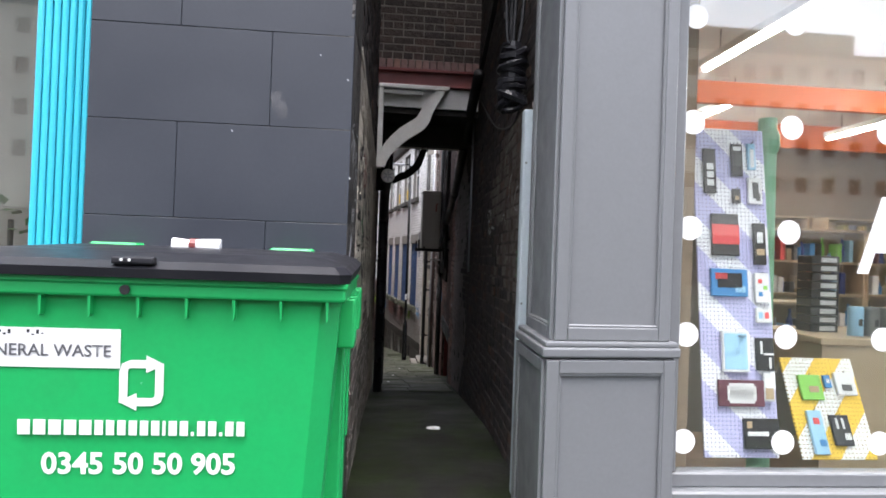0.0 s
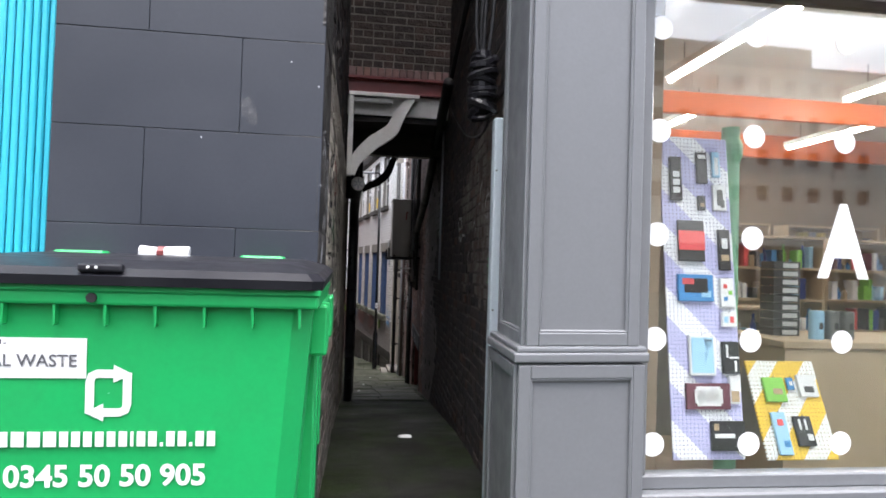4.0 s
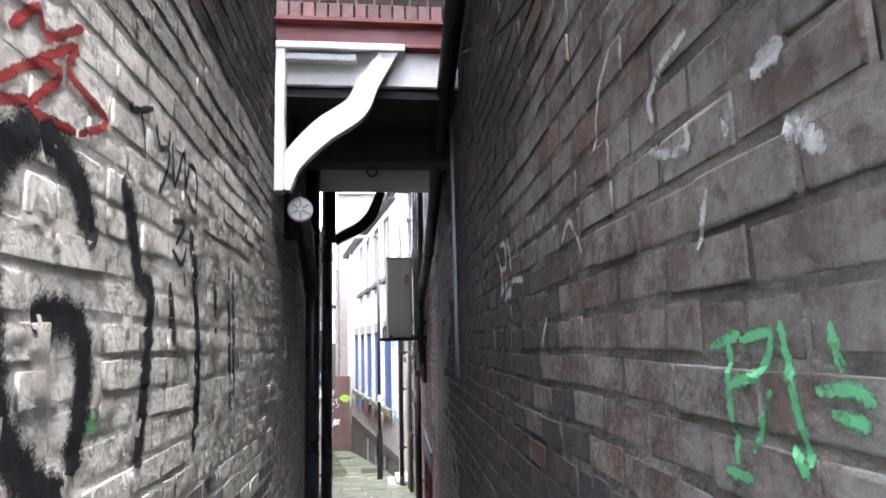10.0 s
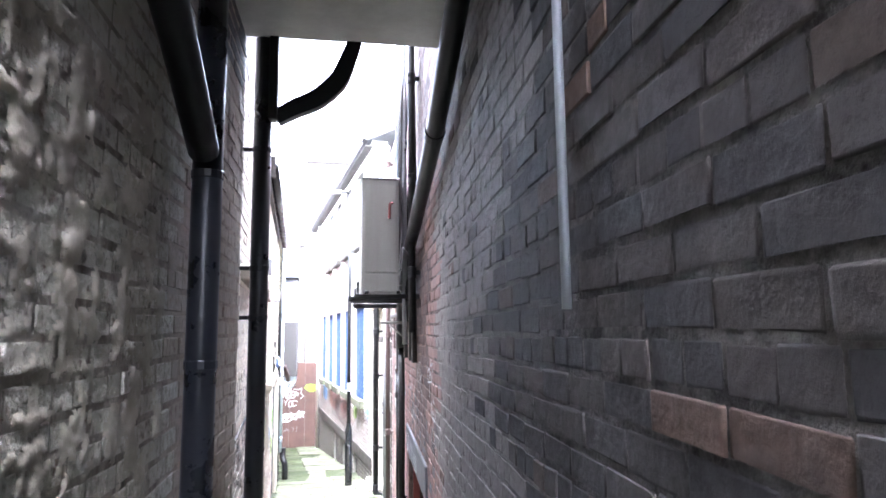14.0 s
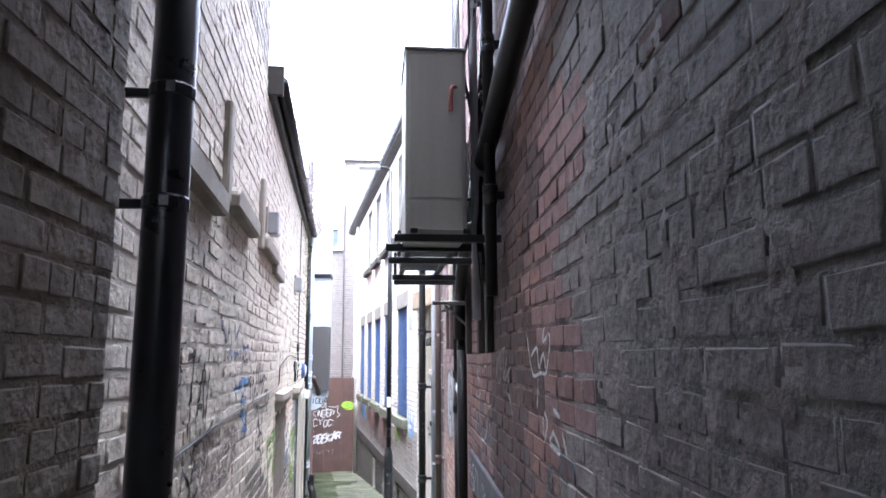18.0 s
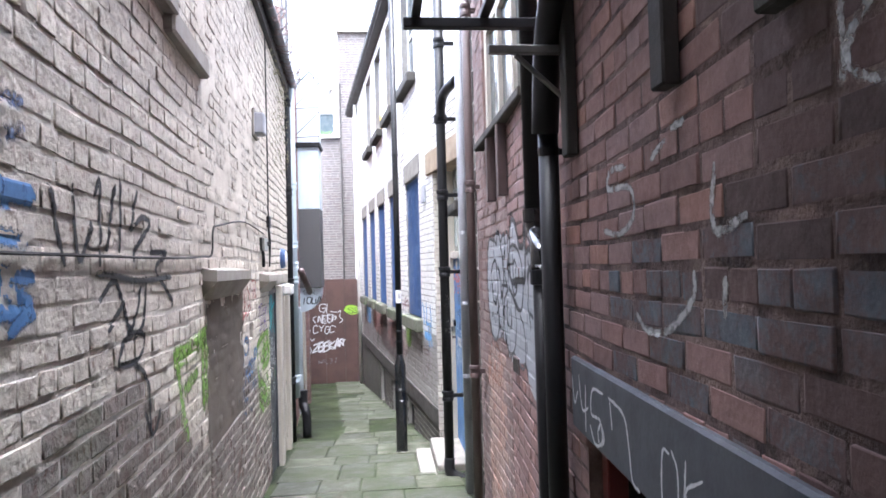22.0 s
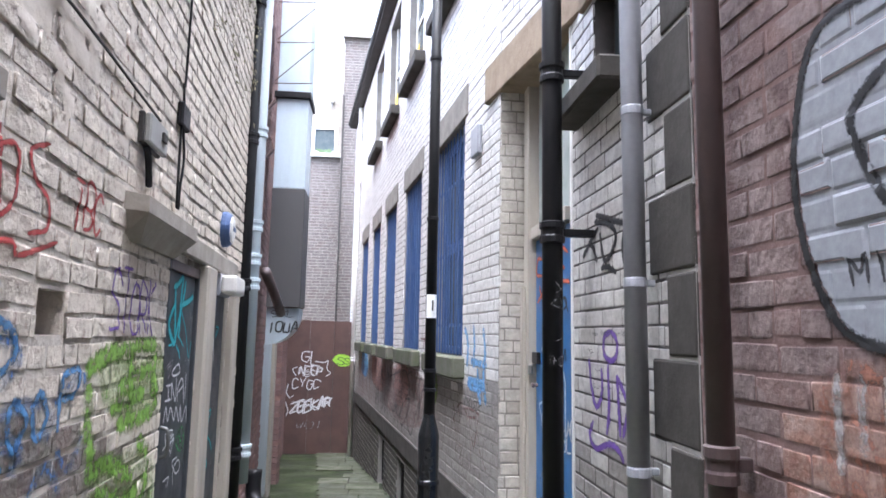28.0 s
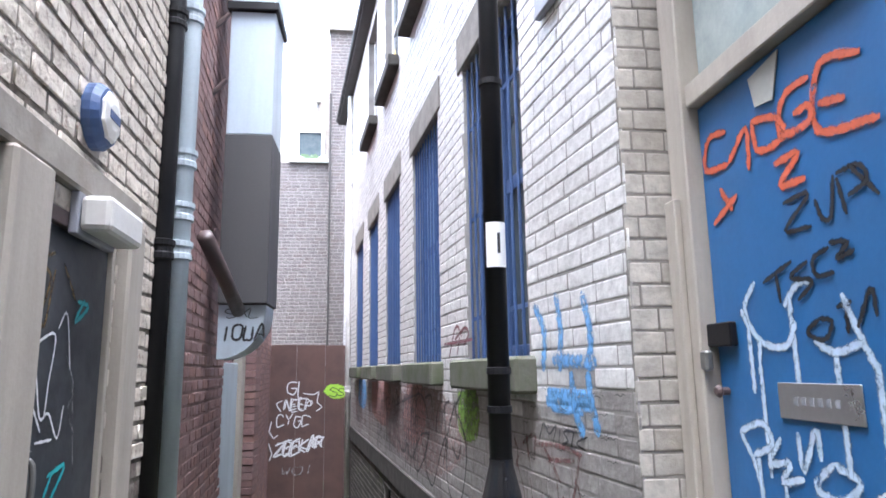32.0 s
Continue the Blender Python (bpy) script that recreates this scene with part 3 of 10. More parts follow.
# dark stone quoins between the red wall and the white glazed wall
quoin = thing("stone_quoins", "column of dark sooty sandstone quoin blocks between two brick walls", "quoins", (0, 0, 0))
M_pale_pointing = plain_material("pale_lime_pointing", (0.40, 0.385, 0.36), (0.20, 0.19, 0.175), 0.6, 0.95, relief=0.5, spec=0.15)
part("pointing", box(1.3975, R2 + 0.004, -1.97, 1.598, 16.756, 4.2), M_pale_pointing, quoin, "pale pointing between the stones")
for k in range(22):
    z = -1.976 + 0.2785 * k
    part("stone", box(1.394 - 0.002 * (k % 3), R2 + 0.003, z + 0.005, 1.60, 16.754 if k % 2 else 16.887, z + 0.2735, 0.010, seg=2), M_stone, quoin)
X_W = 1.40
M_white_low = brick_material("dirty_white_painted_brick", [(0.0, (0.33, 0.312, 0.295)), (0.5, (0.41, 0.388, 0.368)), (1.0, (0.30, 0.28, 0.262))], grime=(0.26, 0.235, 0.215), grime_amount=0.5, rough=0.5, spec=0.4, relief=0.2)
wall_white_1 = brick_wall("wall_white_entry", "white glazed brick wall beside the blue door", (X_W, 16.84), (X_W, 17.88), -1.9, 4.2, [(M_white_low, lambda u, z: z < -0.42 + 0.12 * math.sin(u * 7)), (M_white_brick, None)], M_white_mortar,
                          holes=[(0.30, 0.65, 1.17, 1.62)], rough=0.0015, proud=0.0014, course=0.0762, header_every=0, long=0.228, joint=0.006, near=(0, 1.1, -0.6, 0.95), seed=5)
wall_white_2 = brick_wall("wall_white_over_door", "white glazed brick over the recessed entry", (X_W, 17.88), (1.215, 18.83), 1.93, 4.2, [(M_white_brick, None)], M_white_mortar, rough=0.0015, proud=0.0014, course=0.0762, header_every=0, long=0.228, joint=0.006, seed=6)
brick_wall("wall_white_toothing", "white glazed brick toothed into the stone quoins", (X_W, 16.760), (X_W, 16.8385), -1.9, 4.2, [(M_white_brick, None)], M_white_mortar, rough=0.0015, proud=0.0014, course=0.0762, header_every=0, long=0.16, joint=0.006, seed=29)
M_reveal_brick = brick_material("dirty_cream_glazed_brick", [(0.0, (0.50, 0.465, 0.41)), (0.5, (0.60, 0.565, 0.50)), (1.0, (0.44, 0.40, 0.345))], grime=(0.30, 0.265, 0.22), grime_amount=0.45, rough=0.45, spec=0.45, relief=0.15)
M_reveal_joint = plain_material("grimy_reveal_joint", (0.24, 0.22, 0.195), (0.10, 0.092, 0.085), 0.6, 0.95, relief=0.3, spec=0.15)
# reveal at the far side of the door
reveal = brick_wall("wall_door_reveal", "cream glazed brick reveal of the recessed doorway", (1.62, 18.835), (1.212, 18.835), -1.9, 1.93, [(M_reveal_brick, None)], M_reveal_joint, thick=0.2, rough=0.0015, proud=0.0014, course=0.0762, header_every=0, long=0.12, joint=0.006, near=(0, 0.5, -0.7, 1.6), seed=7)
# the white building
WIN_Y = [(19.78, 20.86), (21.60, 22.66), (23.38, 24.38), (25.05, 26.0), (26.75, 27.75)]
WIN_UP = [(19.85, 20.9), (21.65, 22.7), (23.45, 24.45), (25.2, 26.2)]
Y0W, Y1W = 18.835, 30.2
LEN_W = math.hypot(Y1W - Y0W, x_white(Y1W) - x_white(Y0W))


def uW(y):
    return (y - Y0W) * LEN_W / (Y1W - Y0W)


holes_w = [(uW(a), uW(b), -0.13, 1.78) for a, b in WIN_Y] + [(uW(a), uW(b), 3.16, 4.75) for a, b in WIN_UP]
holes_w += [(uW(y), uW(y + 0.55), -2.1, -1.42) for y in (20.6, 22.3, 24.0)]
M_white_soft = brick_material("white_painted_brick", [(0.0, (0.78, 0.765, 0.735)), (0.5, (0.84, 0.825, 0.80)), (1.0, (0.75, 0.735, 0.71))], grime=(0.52, 0.49, 0.46), grime_amount=0.25, rough=0.45, spec=0.45, relief=0.15)
M_white_joint = plain_material("painted_pale_joint", (0.30, 0.285, 0.265), (0.13, 0.12, 0.11), 0.6, 0.9, relief=0.3, spec=0.2)
M_plinth = brick_material("mossy_rubble_plinth", [(0.0, (0.05, 0.045, 0.04)), (1.0, (0.10, 0.09, 0.075))], moss=0.4, relief=0.9)
wall_white = brick_wall("wall_white_building", "two-storey white painted brick building with barred blue windows", (x_white(Y0W), Y0W), (x_white(Y1W), Y1W), -2.7, 5.05,
                        [(M_plinth, lambda u, z: z < -1.25), (M_white_low, lambda u, z: z < -0.30 + 0.10 * math.sin(u * 4)), (M_white_soft, None)], M_white_joint, holes=holes_w, rough=0.0022, proud=0.0014, course=0.0762, header_every=0, long=0.23, joint=0.006,
                        near=(0.0, 1.0, -0.95, 1.1), seed=8)

# left: wall A (limewashed to a sloping line), wall B (cream painted), far wall C
YA0, YA1 = 2.70, 9.95


def uA(y):
    return (YA1 - y) * 1.00006


m, nt, b = mat("part_limewashed_mortar")
co = coords(nt)
low, sep = height_mask(nt, co, 2.02, 2.16)
yy = node(nt, "ShaderNodeMapRange")
yy.inputs["From Min"].default_value, yy.inputs["From Max"].default_value = 7.6, 6.2
nt.links.new(sep["Y"], yy.inputs["Value"])
yn = node(nt, "ShaderNodeMapRange")
yn.inputs["From Min"].default_value, yn.inputs["From Max"].default_value = 3.0, 3.1
nt.links.new(sep["Y"], yn.inputs["Value"])
wash = maths(nt, 'MULTIPLY', maths(nt, 'MULTIPLY', maths(nt, 'SUBTRACT', 1.0, low), yy.outputs[0]), yn.outputs[0])
stone = mixc(nt, noise_of(nt, co, 6.0, 7.0, 0.7, 0.42, 0.7), (0.36, 0.315, 0.265), (0.09, 0.08, 0.07))
lime = mixc(nt, noise_of(nt, co, 7.0, 6.0, 0.7, 0.5, 0.8), (0.64, 0.59, 0.515), (0.34, 0.30, 0.25))
far_end = node(nt, "ShaderNodeMapRange")
far_end.inputs["From Min"].default_value, far_end.inputs["From Max"].default_value = 8.3, 8.6
nt.links.new(sep["Y"], far_end.inputs["Value"])
tan = mixc(nt, noise_of(nt, co, 7.0, 6.0, 0.7, 0.4, 0.7), (0.31, 0.25, 0.20), (0.13, 0.105, 0.088))
nt.links.new(mixc(nt, far_end.outputs[0], mixc(nt, wash, stone, lime), tan), b.inputs["Base Color"])
b.inputs["Roughness"].default_value = 0.95
bump(nt, b, noise_of(nt, co, 70.0), 0.6, 0.006)
M_left_mortar = m
M_tan_brick = brick_material("old_tan_painted_brick", [(0.0, (0.25, 0.195, 0.155)), (0.5, (0.31, 0.25, 0.20)), (0.8, (0.24, 0.17, 0.135)), (1.0, (0.20, 0.12, 0.095))], grime=(0.12, 0.10, 0.088), grime_amount=0.4, wash=(0.40, 0.34, 0.28), wash_amount=0.55, relief=0.5, mottle=0.3)
M_return = brick_material("black_painted_rough_plaster", [(0.0, (0.03, 0.029, 0.03)), (1.0, (0.042, 0.04, 0.04))], grime=(0.075, 0.07, 0.064), grime_amount=0.5, wash=(0.15, 0.145, 0.14), wash_amount=0.05, rough=0.5, relief=1.0, fine=30.0)
M_low_brick = brick_material("grimy_brown_brick", [(0.0, (0.12, 0.10, 0.085)), (0.6, (0.17, 0.14, 0.115)), (1.0, (0.15, 0.11, 0.09))], grime=(0.05, 0.047, 0.044), grime_amount=0.5, wash=(0.3, 0.28, 0.25), wash_amount=0.2, relief=0.9)
wall_left_r = brick_wall("wall_left_return", "rough black-painted plaster at the mouth of the passage, scrawled in white", (x_left_a(3.372), 3.372), (x_left_a(YA0), YA0), -0.1, 5.5, [(M_return, None)], M_return,
                         rough=0.002, course=0.4035, long=0.75, joint=0.006, header_every=0, seed=19)
wall_left_a = brick_wall("wall_left_near", "old brick passage wall, limewashed low down and covered in tags", (x_left_a(YA1), YA1), (x_left_a(3.374), 3.374), -0.9, 5.5,
                         [(M_low_brick, lambda u, z: z < 0.90 + 0.12 * math.sin(u * 3.1) and u > uA(7.2)), (M_wash_brick, lambda u, z: z < 2.12 + 0.05 * math.sin(u * 5) and u > uA(6.6)), (M_tan_brick, lambda u, z: z < 2.6 and u < uA(8.45) + 0.1 * math.sin(z * 6)), (M_grey_brick, lambda u, z: z < 2.45), (M_dark_brick, None)], M_left_mortar,
                         rough=0.0065, proud=0.0030, joint=0.011, wave=0.006, near=(uA(7.0), uA(3.4), 1.0, 1.75), seed=9)
YB0, YB1 = 9.95, 20.2


def uB(y):
    return (YB1 - y) * 1.00148


holes_b = [(uB(19.42), uB(18.70), -2.2, 0.33), (uB(18.45), uB(17.78), -2.2, 0.37), (uB(16.64), uB(16.46), 0.015, 0.14)]
m, nt, b = mat("painted_joint")
co = coords(nt)
sp_ = nt.nodes.new("ShaderNodeSeparateXYZ")
nt.links.new(co, sp_.inputs[0])
rag = maths(nt, 'ADD', sp_.outputs["Y"], maths(nt, 'MULTIPLY', maths(nt, 'SUBTRACT', noise_of(nt, co, 2.2, 7.0, 0.75), 0.5), 4.5))
full = mixc(nt, noise_of(nt, co, 6.0, 7.0, 0.7, 0.38, 0.75), (0.64, 0.59, 0.52), (0.36, 0.32, 0.28))
bare = mixc(nt, noise_of(nt, co, 9.0, 7.0, 0.7, 0.4, 0.7), (0.10, 0.085, 0.07), (0.30, 0.27, 0.23))
nt.links.new(mixc(nt, over_stretch(16.8, 18.2), full, bare), b.inputs["Base Color"])
b.inputs["Roughness"].default_value = 0.95
b.inputs["Specular IOR Level"].default_value = 0.15
bump(nt, b, noise_of(nt, co, 80.0), 0.6, 0.004)
M_cream_joint = m
M_wet_brick = brick_material("bare_stained_brick", [(0.0, (0.155, 0.098, 0.082)), (0.5, (0.225, 0.14, 0.115)), (1.0, (0.19, 0.118, 0.105))], grime=(0.07, 0.058, 0.05), grime_amount=0.4, wash=(0.32, 0.285, 0.25), wash_amount=0.3, moss=0.25, relief=0.9)
wall_left_b = brick_wall("wall_left_cream", "long cream painted brick wall with flaking paint and tags", (x_left_b(YB1), YB1), (x_left_b(YB0), YB0), -2.0, 3.05,
                         [(M_wet_brick, lambda u, z: z < gz(YB1 - u) + 1.0 + 0.2 * math.sin(u * 2.1)), (M_cream_brick, None)], M_cream_joint, holes=holes_b, rough=0.0068, joint=0.0095, proud=0.0036, wave=0.006,
                         near=(uB(14.2), uB(10.4), 0.15, 0.85), seed=10)
wall_left_b_up = brick_wall("wall_left_upper", "taller grey brick wall above the cream wall", (x_left_b(13.3), 13.3), (x_left_b(9.95), 9.95), 3.05, 4.5, [(M_grey_brick, None)], M_dark_mortar, rough=0.005, seed=11)
wall_left_c = brick_wall("wall_left_far", "red brick wall with old doorways beyond the drainpipes", (x_left_c(29.3), 29.3), (x_left_c(20.22), 20.22), -2.7, 4.2, [(M_red_brick, None)], M_red_mortar,
                         holes=[(29.3 - 24.3, 29.3 - 23.4, -2.6, -0.1)], rough=0.004, seed=12)

# the street front of the dark corner shop: stucco scored into blocks
front_left = thing("wall_shop_dark", "blue-black painted stucco shop wall scored into large blocks", "wall", (0, 0, 0), kind="structure")
part("stucco", box(-1.165, 2.712, 0.0, x_left_a(2.7) - 0.03, 3.2, 5.5), M_navy_render, front_left)
for j in range(14):
    z0 = -0.028 + 0.382 * j
    cuts = [-1.165] + ([-0.464] if j % 2 else [-0.822]) + [x_left_a(2.7)]
    for a, b in zip(cuts, cuts[1:]):
        part("block", box(a + 0.0008, 2.70, z0 + 0.0008, b - 0.0008, 2.72, z0 + 0.3812, 0.002), M_navy_render, front_left)

# the bridge over the passage
M_bridge_brick = brick_material("smoky_brick", [(0.0, (0.045, 0.034, 0.03)), (0.6, (0.07, 0.05, 0.042)), (1.0, (0.10, 0.06, 0.05))], grime=(0.022, 0.02, 0.02), grime_amount=0.6)
M_bridge_mortar = plain_material("pale_smoky_mortar", (0.21, 0.19, 0.165), (0.05, 0.047, 0.045), 0.9, 0.95, scale=3.0, relief=0.5, spec=0.15)
bridge = thing("bridge_building", "brick building bridging the passage on a red steel beam", "building", (0, 0, 0), kind="structure")
xl, xr = -0.09, 1.03
wall_bridge = brick_wall("wall_bridge", "sooty brick wall above the red steel beam", (xl - 0.1, 6.97), (xr + 0.1, 6.97), 3.46, 5.5, [(M_bridge_brick, None)], M_bridge_mortar, thick=0.25, rough=0.003, joint=0.012, seed=13)
wall_bridge.matrix_world = pose(xr + 0.1, 6.97, 0, 0, 0, 180)
for k in range(16):
    part("soldier_brick", box(xl + 0.076 * k + 0.005, 6.945, 3.365, xl + 0.076 * (k + 1) - 0.005, 7.1, 3.455, 0.004), M_red_brick, bridge)
part("beam", box(xl - 0.1, 6.93, 3.335, xr + 0.1, 7.1, 3.36, 0.003), M_red_steel, bridge, "red painted steel flange")
part("beam", box(xl - 0.1, 6.985, 3.2, xr + 0.1, 7.0, 3.34), M_red_steel, bridge, "red painted steel web")
part("beam", box(xl - 0.1, 6.93, 3.18, xr + 0.1, 7.1, 3.2, 0.003), M_red_steel, bridge, "red painted steel flange")
part("fascia", box(xl - 0.05, 6.99, 2.96, xr + 0.06, 7.03, 3.175, 0.003), M_white_paint, bridge, "white painted fascia board")
part("soffit", box(xl - 0.1, 7.03, 2.90, xr + 0.1, 7.72, 2.95), M_dark_wood, bridge)
part("crossbeam", box(xl - 0.1, 7.68, 2.69, xr + 0.1, 7.90, 2.95, 0.01), M_dark_wood, bridge, "blackened crossbeam")
part("soffit_panel", box(xl - 0.1, 7.90, 3.0, xr + 0.3, 9.93, 3.03), M_soffit, bridge, "off-white ceiling board")
part("floor_deck", box(xl - 0.1, 7.1, 3.06, xr + 0.3, 9.93, 3.45), M_dark_wood, bridge)
wall_bridge_back = brick_wall("wall_bridge_back", "brick wall on the far side of the bridge", (x_left_a(9.95) - 0.2, 9.93), (1.2, 9.93), 3.05, 5.5, [(M_dark_brick, None)], M_dark_mortar, thick=0.2, rough=0.003, seed=14)
# Unseen block added above the bridge to keep sun and sky out.
part("upper_storey", box(-0.3, 6.98, 5.51, 1.4, 9.92, 16.0), M_dark_wood, bridge)

# closing volumes: unseen masses added behind the walls; light comes down the passage only
M_plain_wall = plain_material("plain_masonry", (0.20, 0.18, 0.165), (0.12, 0.11, 0.10), 0.5, 0.9)
masses = thing("building_mass", "unseen plain volumes keeping light out behind the passage walls", "building", (0, 0, 0), kind="structure")
part("mass", box(-12, 3.3, -3, -0.55, 9.9, 5.5), M_plain_wall, masses)
part("mass", box(-12, 2.72, 5.51, -0.17, 9.94, 16.0), M_plain_wall, masses)
part("mass", box(-12, 9.95, -3, -1.15, 20.0, 3.0), M_plain_wall, masses)
part("mass", box(-12, 20.3, -3, -1.9, 29.0, 4.2), M_plain_wall, masses)
part("mass", box(1.32, 2.9, 4.42, 12, 9.9, 5.5), M_plain_wall, masses)
part("mass", box(1.0, 2.9, 5.51, 12, 9.9, 16.0), M_plain_wall, masses)
part("mass", box(1.9, 9.2, -3, 12, 17.0, 4.1), M_plain_wall, masses)
part("mass", box(1.75, 18.9, -3, 12, 31.0, 5.0), M_plain_wall, masses)
part("mass", box(1.72, 17.0, -3, 2.2, 19.0, 4.1), M_plain_wall, masses)

# ground: one sheet with the fall of the passage, flagged further down
rows = [-400, -60] + [y for y, _ in GROUND[1:-1]] + [40, 400]
gv = [(x, y, gz(y)) for y in rows for x in (-400, -3, -0.9, 0.3, 1.6, 4, 400)]
gf = [(i * 7 + j, i * 7 + j + 1, (i + 1) * 7 + j + 1, (i + 1) * 7 + j) for i in range(len(rows) - 1) for j in range(6)]
m, nt, b = mat("wet_tarmac")
co = coords(nt)
tar = mixc(nt, noise_of(nt, co, 1.8, 7.0, 0.7, 0.35, 0.7), (0.010, 0.010, 0.0095), (0.026, 0.025, 0.022))
sy = nt.nodes.new("ShaderNodeSeparateXYZ")
nt.links.new(co, sy.inputs[0])
far = node(nt, "ShaderNodeMapRange")
far.inputs["From Min"].default_value, far.inputs["From Max"].default_value = 7.5, 11.0
nt.links.new(sy.outputs["Y"], far.inputs["Value"])
moss = maths(nt, 'MULTIPLY', far.outputs[0], noise_of(nt, co, 1.5, 8.0, 0.7, 0.42, 0.62))
col = mixc(nt, moss, tar, mixc(nt, noise_of(nt, co, 12.0), (0.036, 0.048, 0.02), (0.06, 0.072, 0.032)))
col = mixc(nt, maths(nt, 'MULTIPLY', noise_of(nt, co, 2.6, 7.0, 0.72, 0.44, 0.60), 0.85), col, (0.018, 0.028, 0.008))
col = mixc(nt, maths(nt, 'MULTIPLY', noise_of(nt, co, 4.3, 7.0, 0.75, 0.56, 0.68), 0.45), col, (0.055, 0.054, 0.048))
nt.links.new(col, b.inputs["Base Color"])
nt.links.new(maths(nt, 'ADD', maths(nt, 'MULTIPLY', noise_of(nt, co, 1.2, 5.0), 0.4), 0.45), b.inputs["Roughness"])
bump(nt, b, maths(nt, 'ADD', noise_of(nt, co, 90.0), maths(nt, 'MULTIPLY', noise_of(nt, co, 6.0), 2.0)), 0.5, 0.006)
b.inputs["Specular IOR Level"].default_value = 0.12
M_ground = m
ground = part("ground", mesh_of("ground", gv, gf), M_ground)
tagged(ground, "dark damp tarmac ground sloping down the passage", "ground", kind="structure")

# end of the passage
hoarding = thing("hoarding", "rust-brown sheet hoarding covered in white tags closing the passage", "hoarding", (0, 0, 0))
for k in range(3):
    a, bb = lerp(-1.5, 0.05, k / 3), lerp(-1.5, 0.05, (k + 1) / 3)
    part("panel", box(a + 0.004, 29.2, -2.54, bb - 0.004, 29.23, 0.30 - 0.01 * k, 0.003), M_rust, hoarding)
part("rail", box(-1.5, 29.231, -0.2, 0.05, 29.29, -0.1), M_dark_wood, hoarding)
far_b = brick_wall("wall_far_tower", "tall grey-brown brick tower beyond the hoarding", (2.4, 32.0), (-0.66, 32.0), -3, 8.05, [(M_far_brick, None)], M_far_mortar, rough=0.003, header_every=0, seed=15)
far_c = brick_wall("wall_far_lower", "lower grey-brown brick wall with a white window", (-0.665, 32.25), (-4.5, 32.25), -3, 4.75, [(M_far_brick, None)], M_far_mortar, rough=0.003, header_every=0, seed=16)
far_d = brick_wall("wall_far_upper", "pale rendered upper wall with one window", (-0.665, 32.35), (-4.5, 32.35), 4.75, 6.55, [(M_render, None)], M_render, holes=[(0.14, 0.78, 4.87, 5.6)], rough=0.0, proud=0.004, seed=17)


# ---- things: pipes, posts and ironwork ----
def downpipe(label, x, y, z0, z1, r, material, collars=(), foot="", group="downpipes", bracket_to=None, slim=()):
    """A round drainpipe with collars, each with ears to the wall, and slim socket joints."""
    t = thing("drainpipe", label, "drainpipe", (x, y, z0), group=group)
    part("pipe", sweep([(0, 0, 0), (0, 0, (z1 - z0) * 0.5), (0, 0, z1 - z0)], r, 16), material, t, smooth=True)
    for zc in collars:
        c = part("collar", lathe([(r * 1.0, -0.05), (r * 1.22, -0.045), (r * 1.22, -0.02), (r * 1.12, -0.012), (r * 1.12, 0.012), (r * 1.28, 0.02), (r * 1.28, 0.045), (r * 1.0, 0.05)], 16, at=(0, 0, zc - z0)), material, t)
        if bracket_to is not None:
            d = bracket_to - x
            part("ear", box(min(0, d), -0.018, -0.018, max(0, d), 0.018, 0.018, 0.004), material, t).location.z = zc - z0
    for zc in slim:
        part("joint", lathe([(r, -0.018), (r * 1.06, -0.014), (r * 1.06, 0.012), (r, 0.018)], 16, at=(0, 0, zc - z0)), material, t)
        if bracket_to is not None:
            d = bracket_to - x
            part("clip", box(min(0, d), -0.009, -0.012, max(0, d), 0.009, 0.012, 0.003), material, t).location.z = zc - z0
    if foot:
        s = 1 if foot == "right" else -1
        part("shoe", sweep(curve_points([(0, 0, 0.18), (0, -0.01, 0.06), (s * 0.07, -0.03, -0.0), (s * 0.22, -0.05, -0.03)], 5), r * 1.12, 14), material, t, smooth=True)
    return t


M_pipe_sheen = plain_material("satin_blue_black_paint", (0.014, 0.015, 0.021), (0.03, 0.03, 0.034), 0.4, 0.36, relief=0.03)
downpipe("tall black cast-iron drainpipe standing against the dark brick wall", 0.018, 8.485, gz(8.485), 2.9, 0.056, M_pipe_sheen, slim=(0.2, 1.08, 1.78))
downpipe("black cast-iron pipe carrying the far bridge bracket", 0.05, 9.97, gz(9.97), 3.0, 0.054, M_pipe_sheen, slim=(0.2, 1.29, 1.58, 2.3), bracket_to=-0.08)
branch = thing("soil_branch", "sloping black branch pipe with a pale round access cap", "drainpipe", (0, 0, 0))
part("pipe", sweep(curve_points([(0.045, 7.13, 2.23), (0.04, 7.35, 2.2), (0.03, 7.8, 2.1), (0.018, 8.40, 1.85)], 6), 0.055, 14), M_black_iron, branch, smooth=True)
part("pipe", sweep([(-0.03, 7.35, 2.1), (-0.03, 7.35, 2.88)], 0.045, 12), M_black_iron, branch, smooth=True)
cap = part("cap", lathe([(0.072, -0.02), (0.075, 0.0), (0.066, 0.012), (0.02, 0.014)], 24), M_white_paint, branch, "pale round access cap")
cap.matrix_local = pose(0.048, 7.10, 2.235, 90, 0, 8)
for k in range(6):
    a = k * math.pi / 3
    part("rib", box(-0.005, 0.012, -0.003, 0.005, 0.058, 0.004), M_grey_iron, cap).matrix_local = pose(0, 0, 0.012, 0, 0, math.degrees(a))


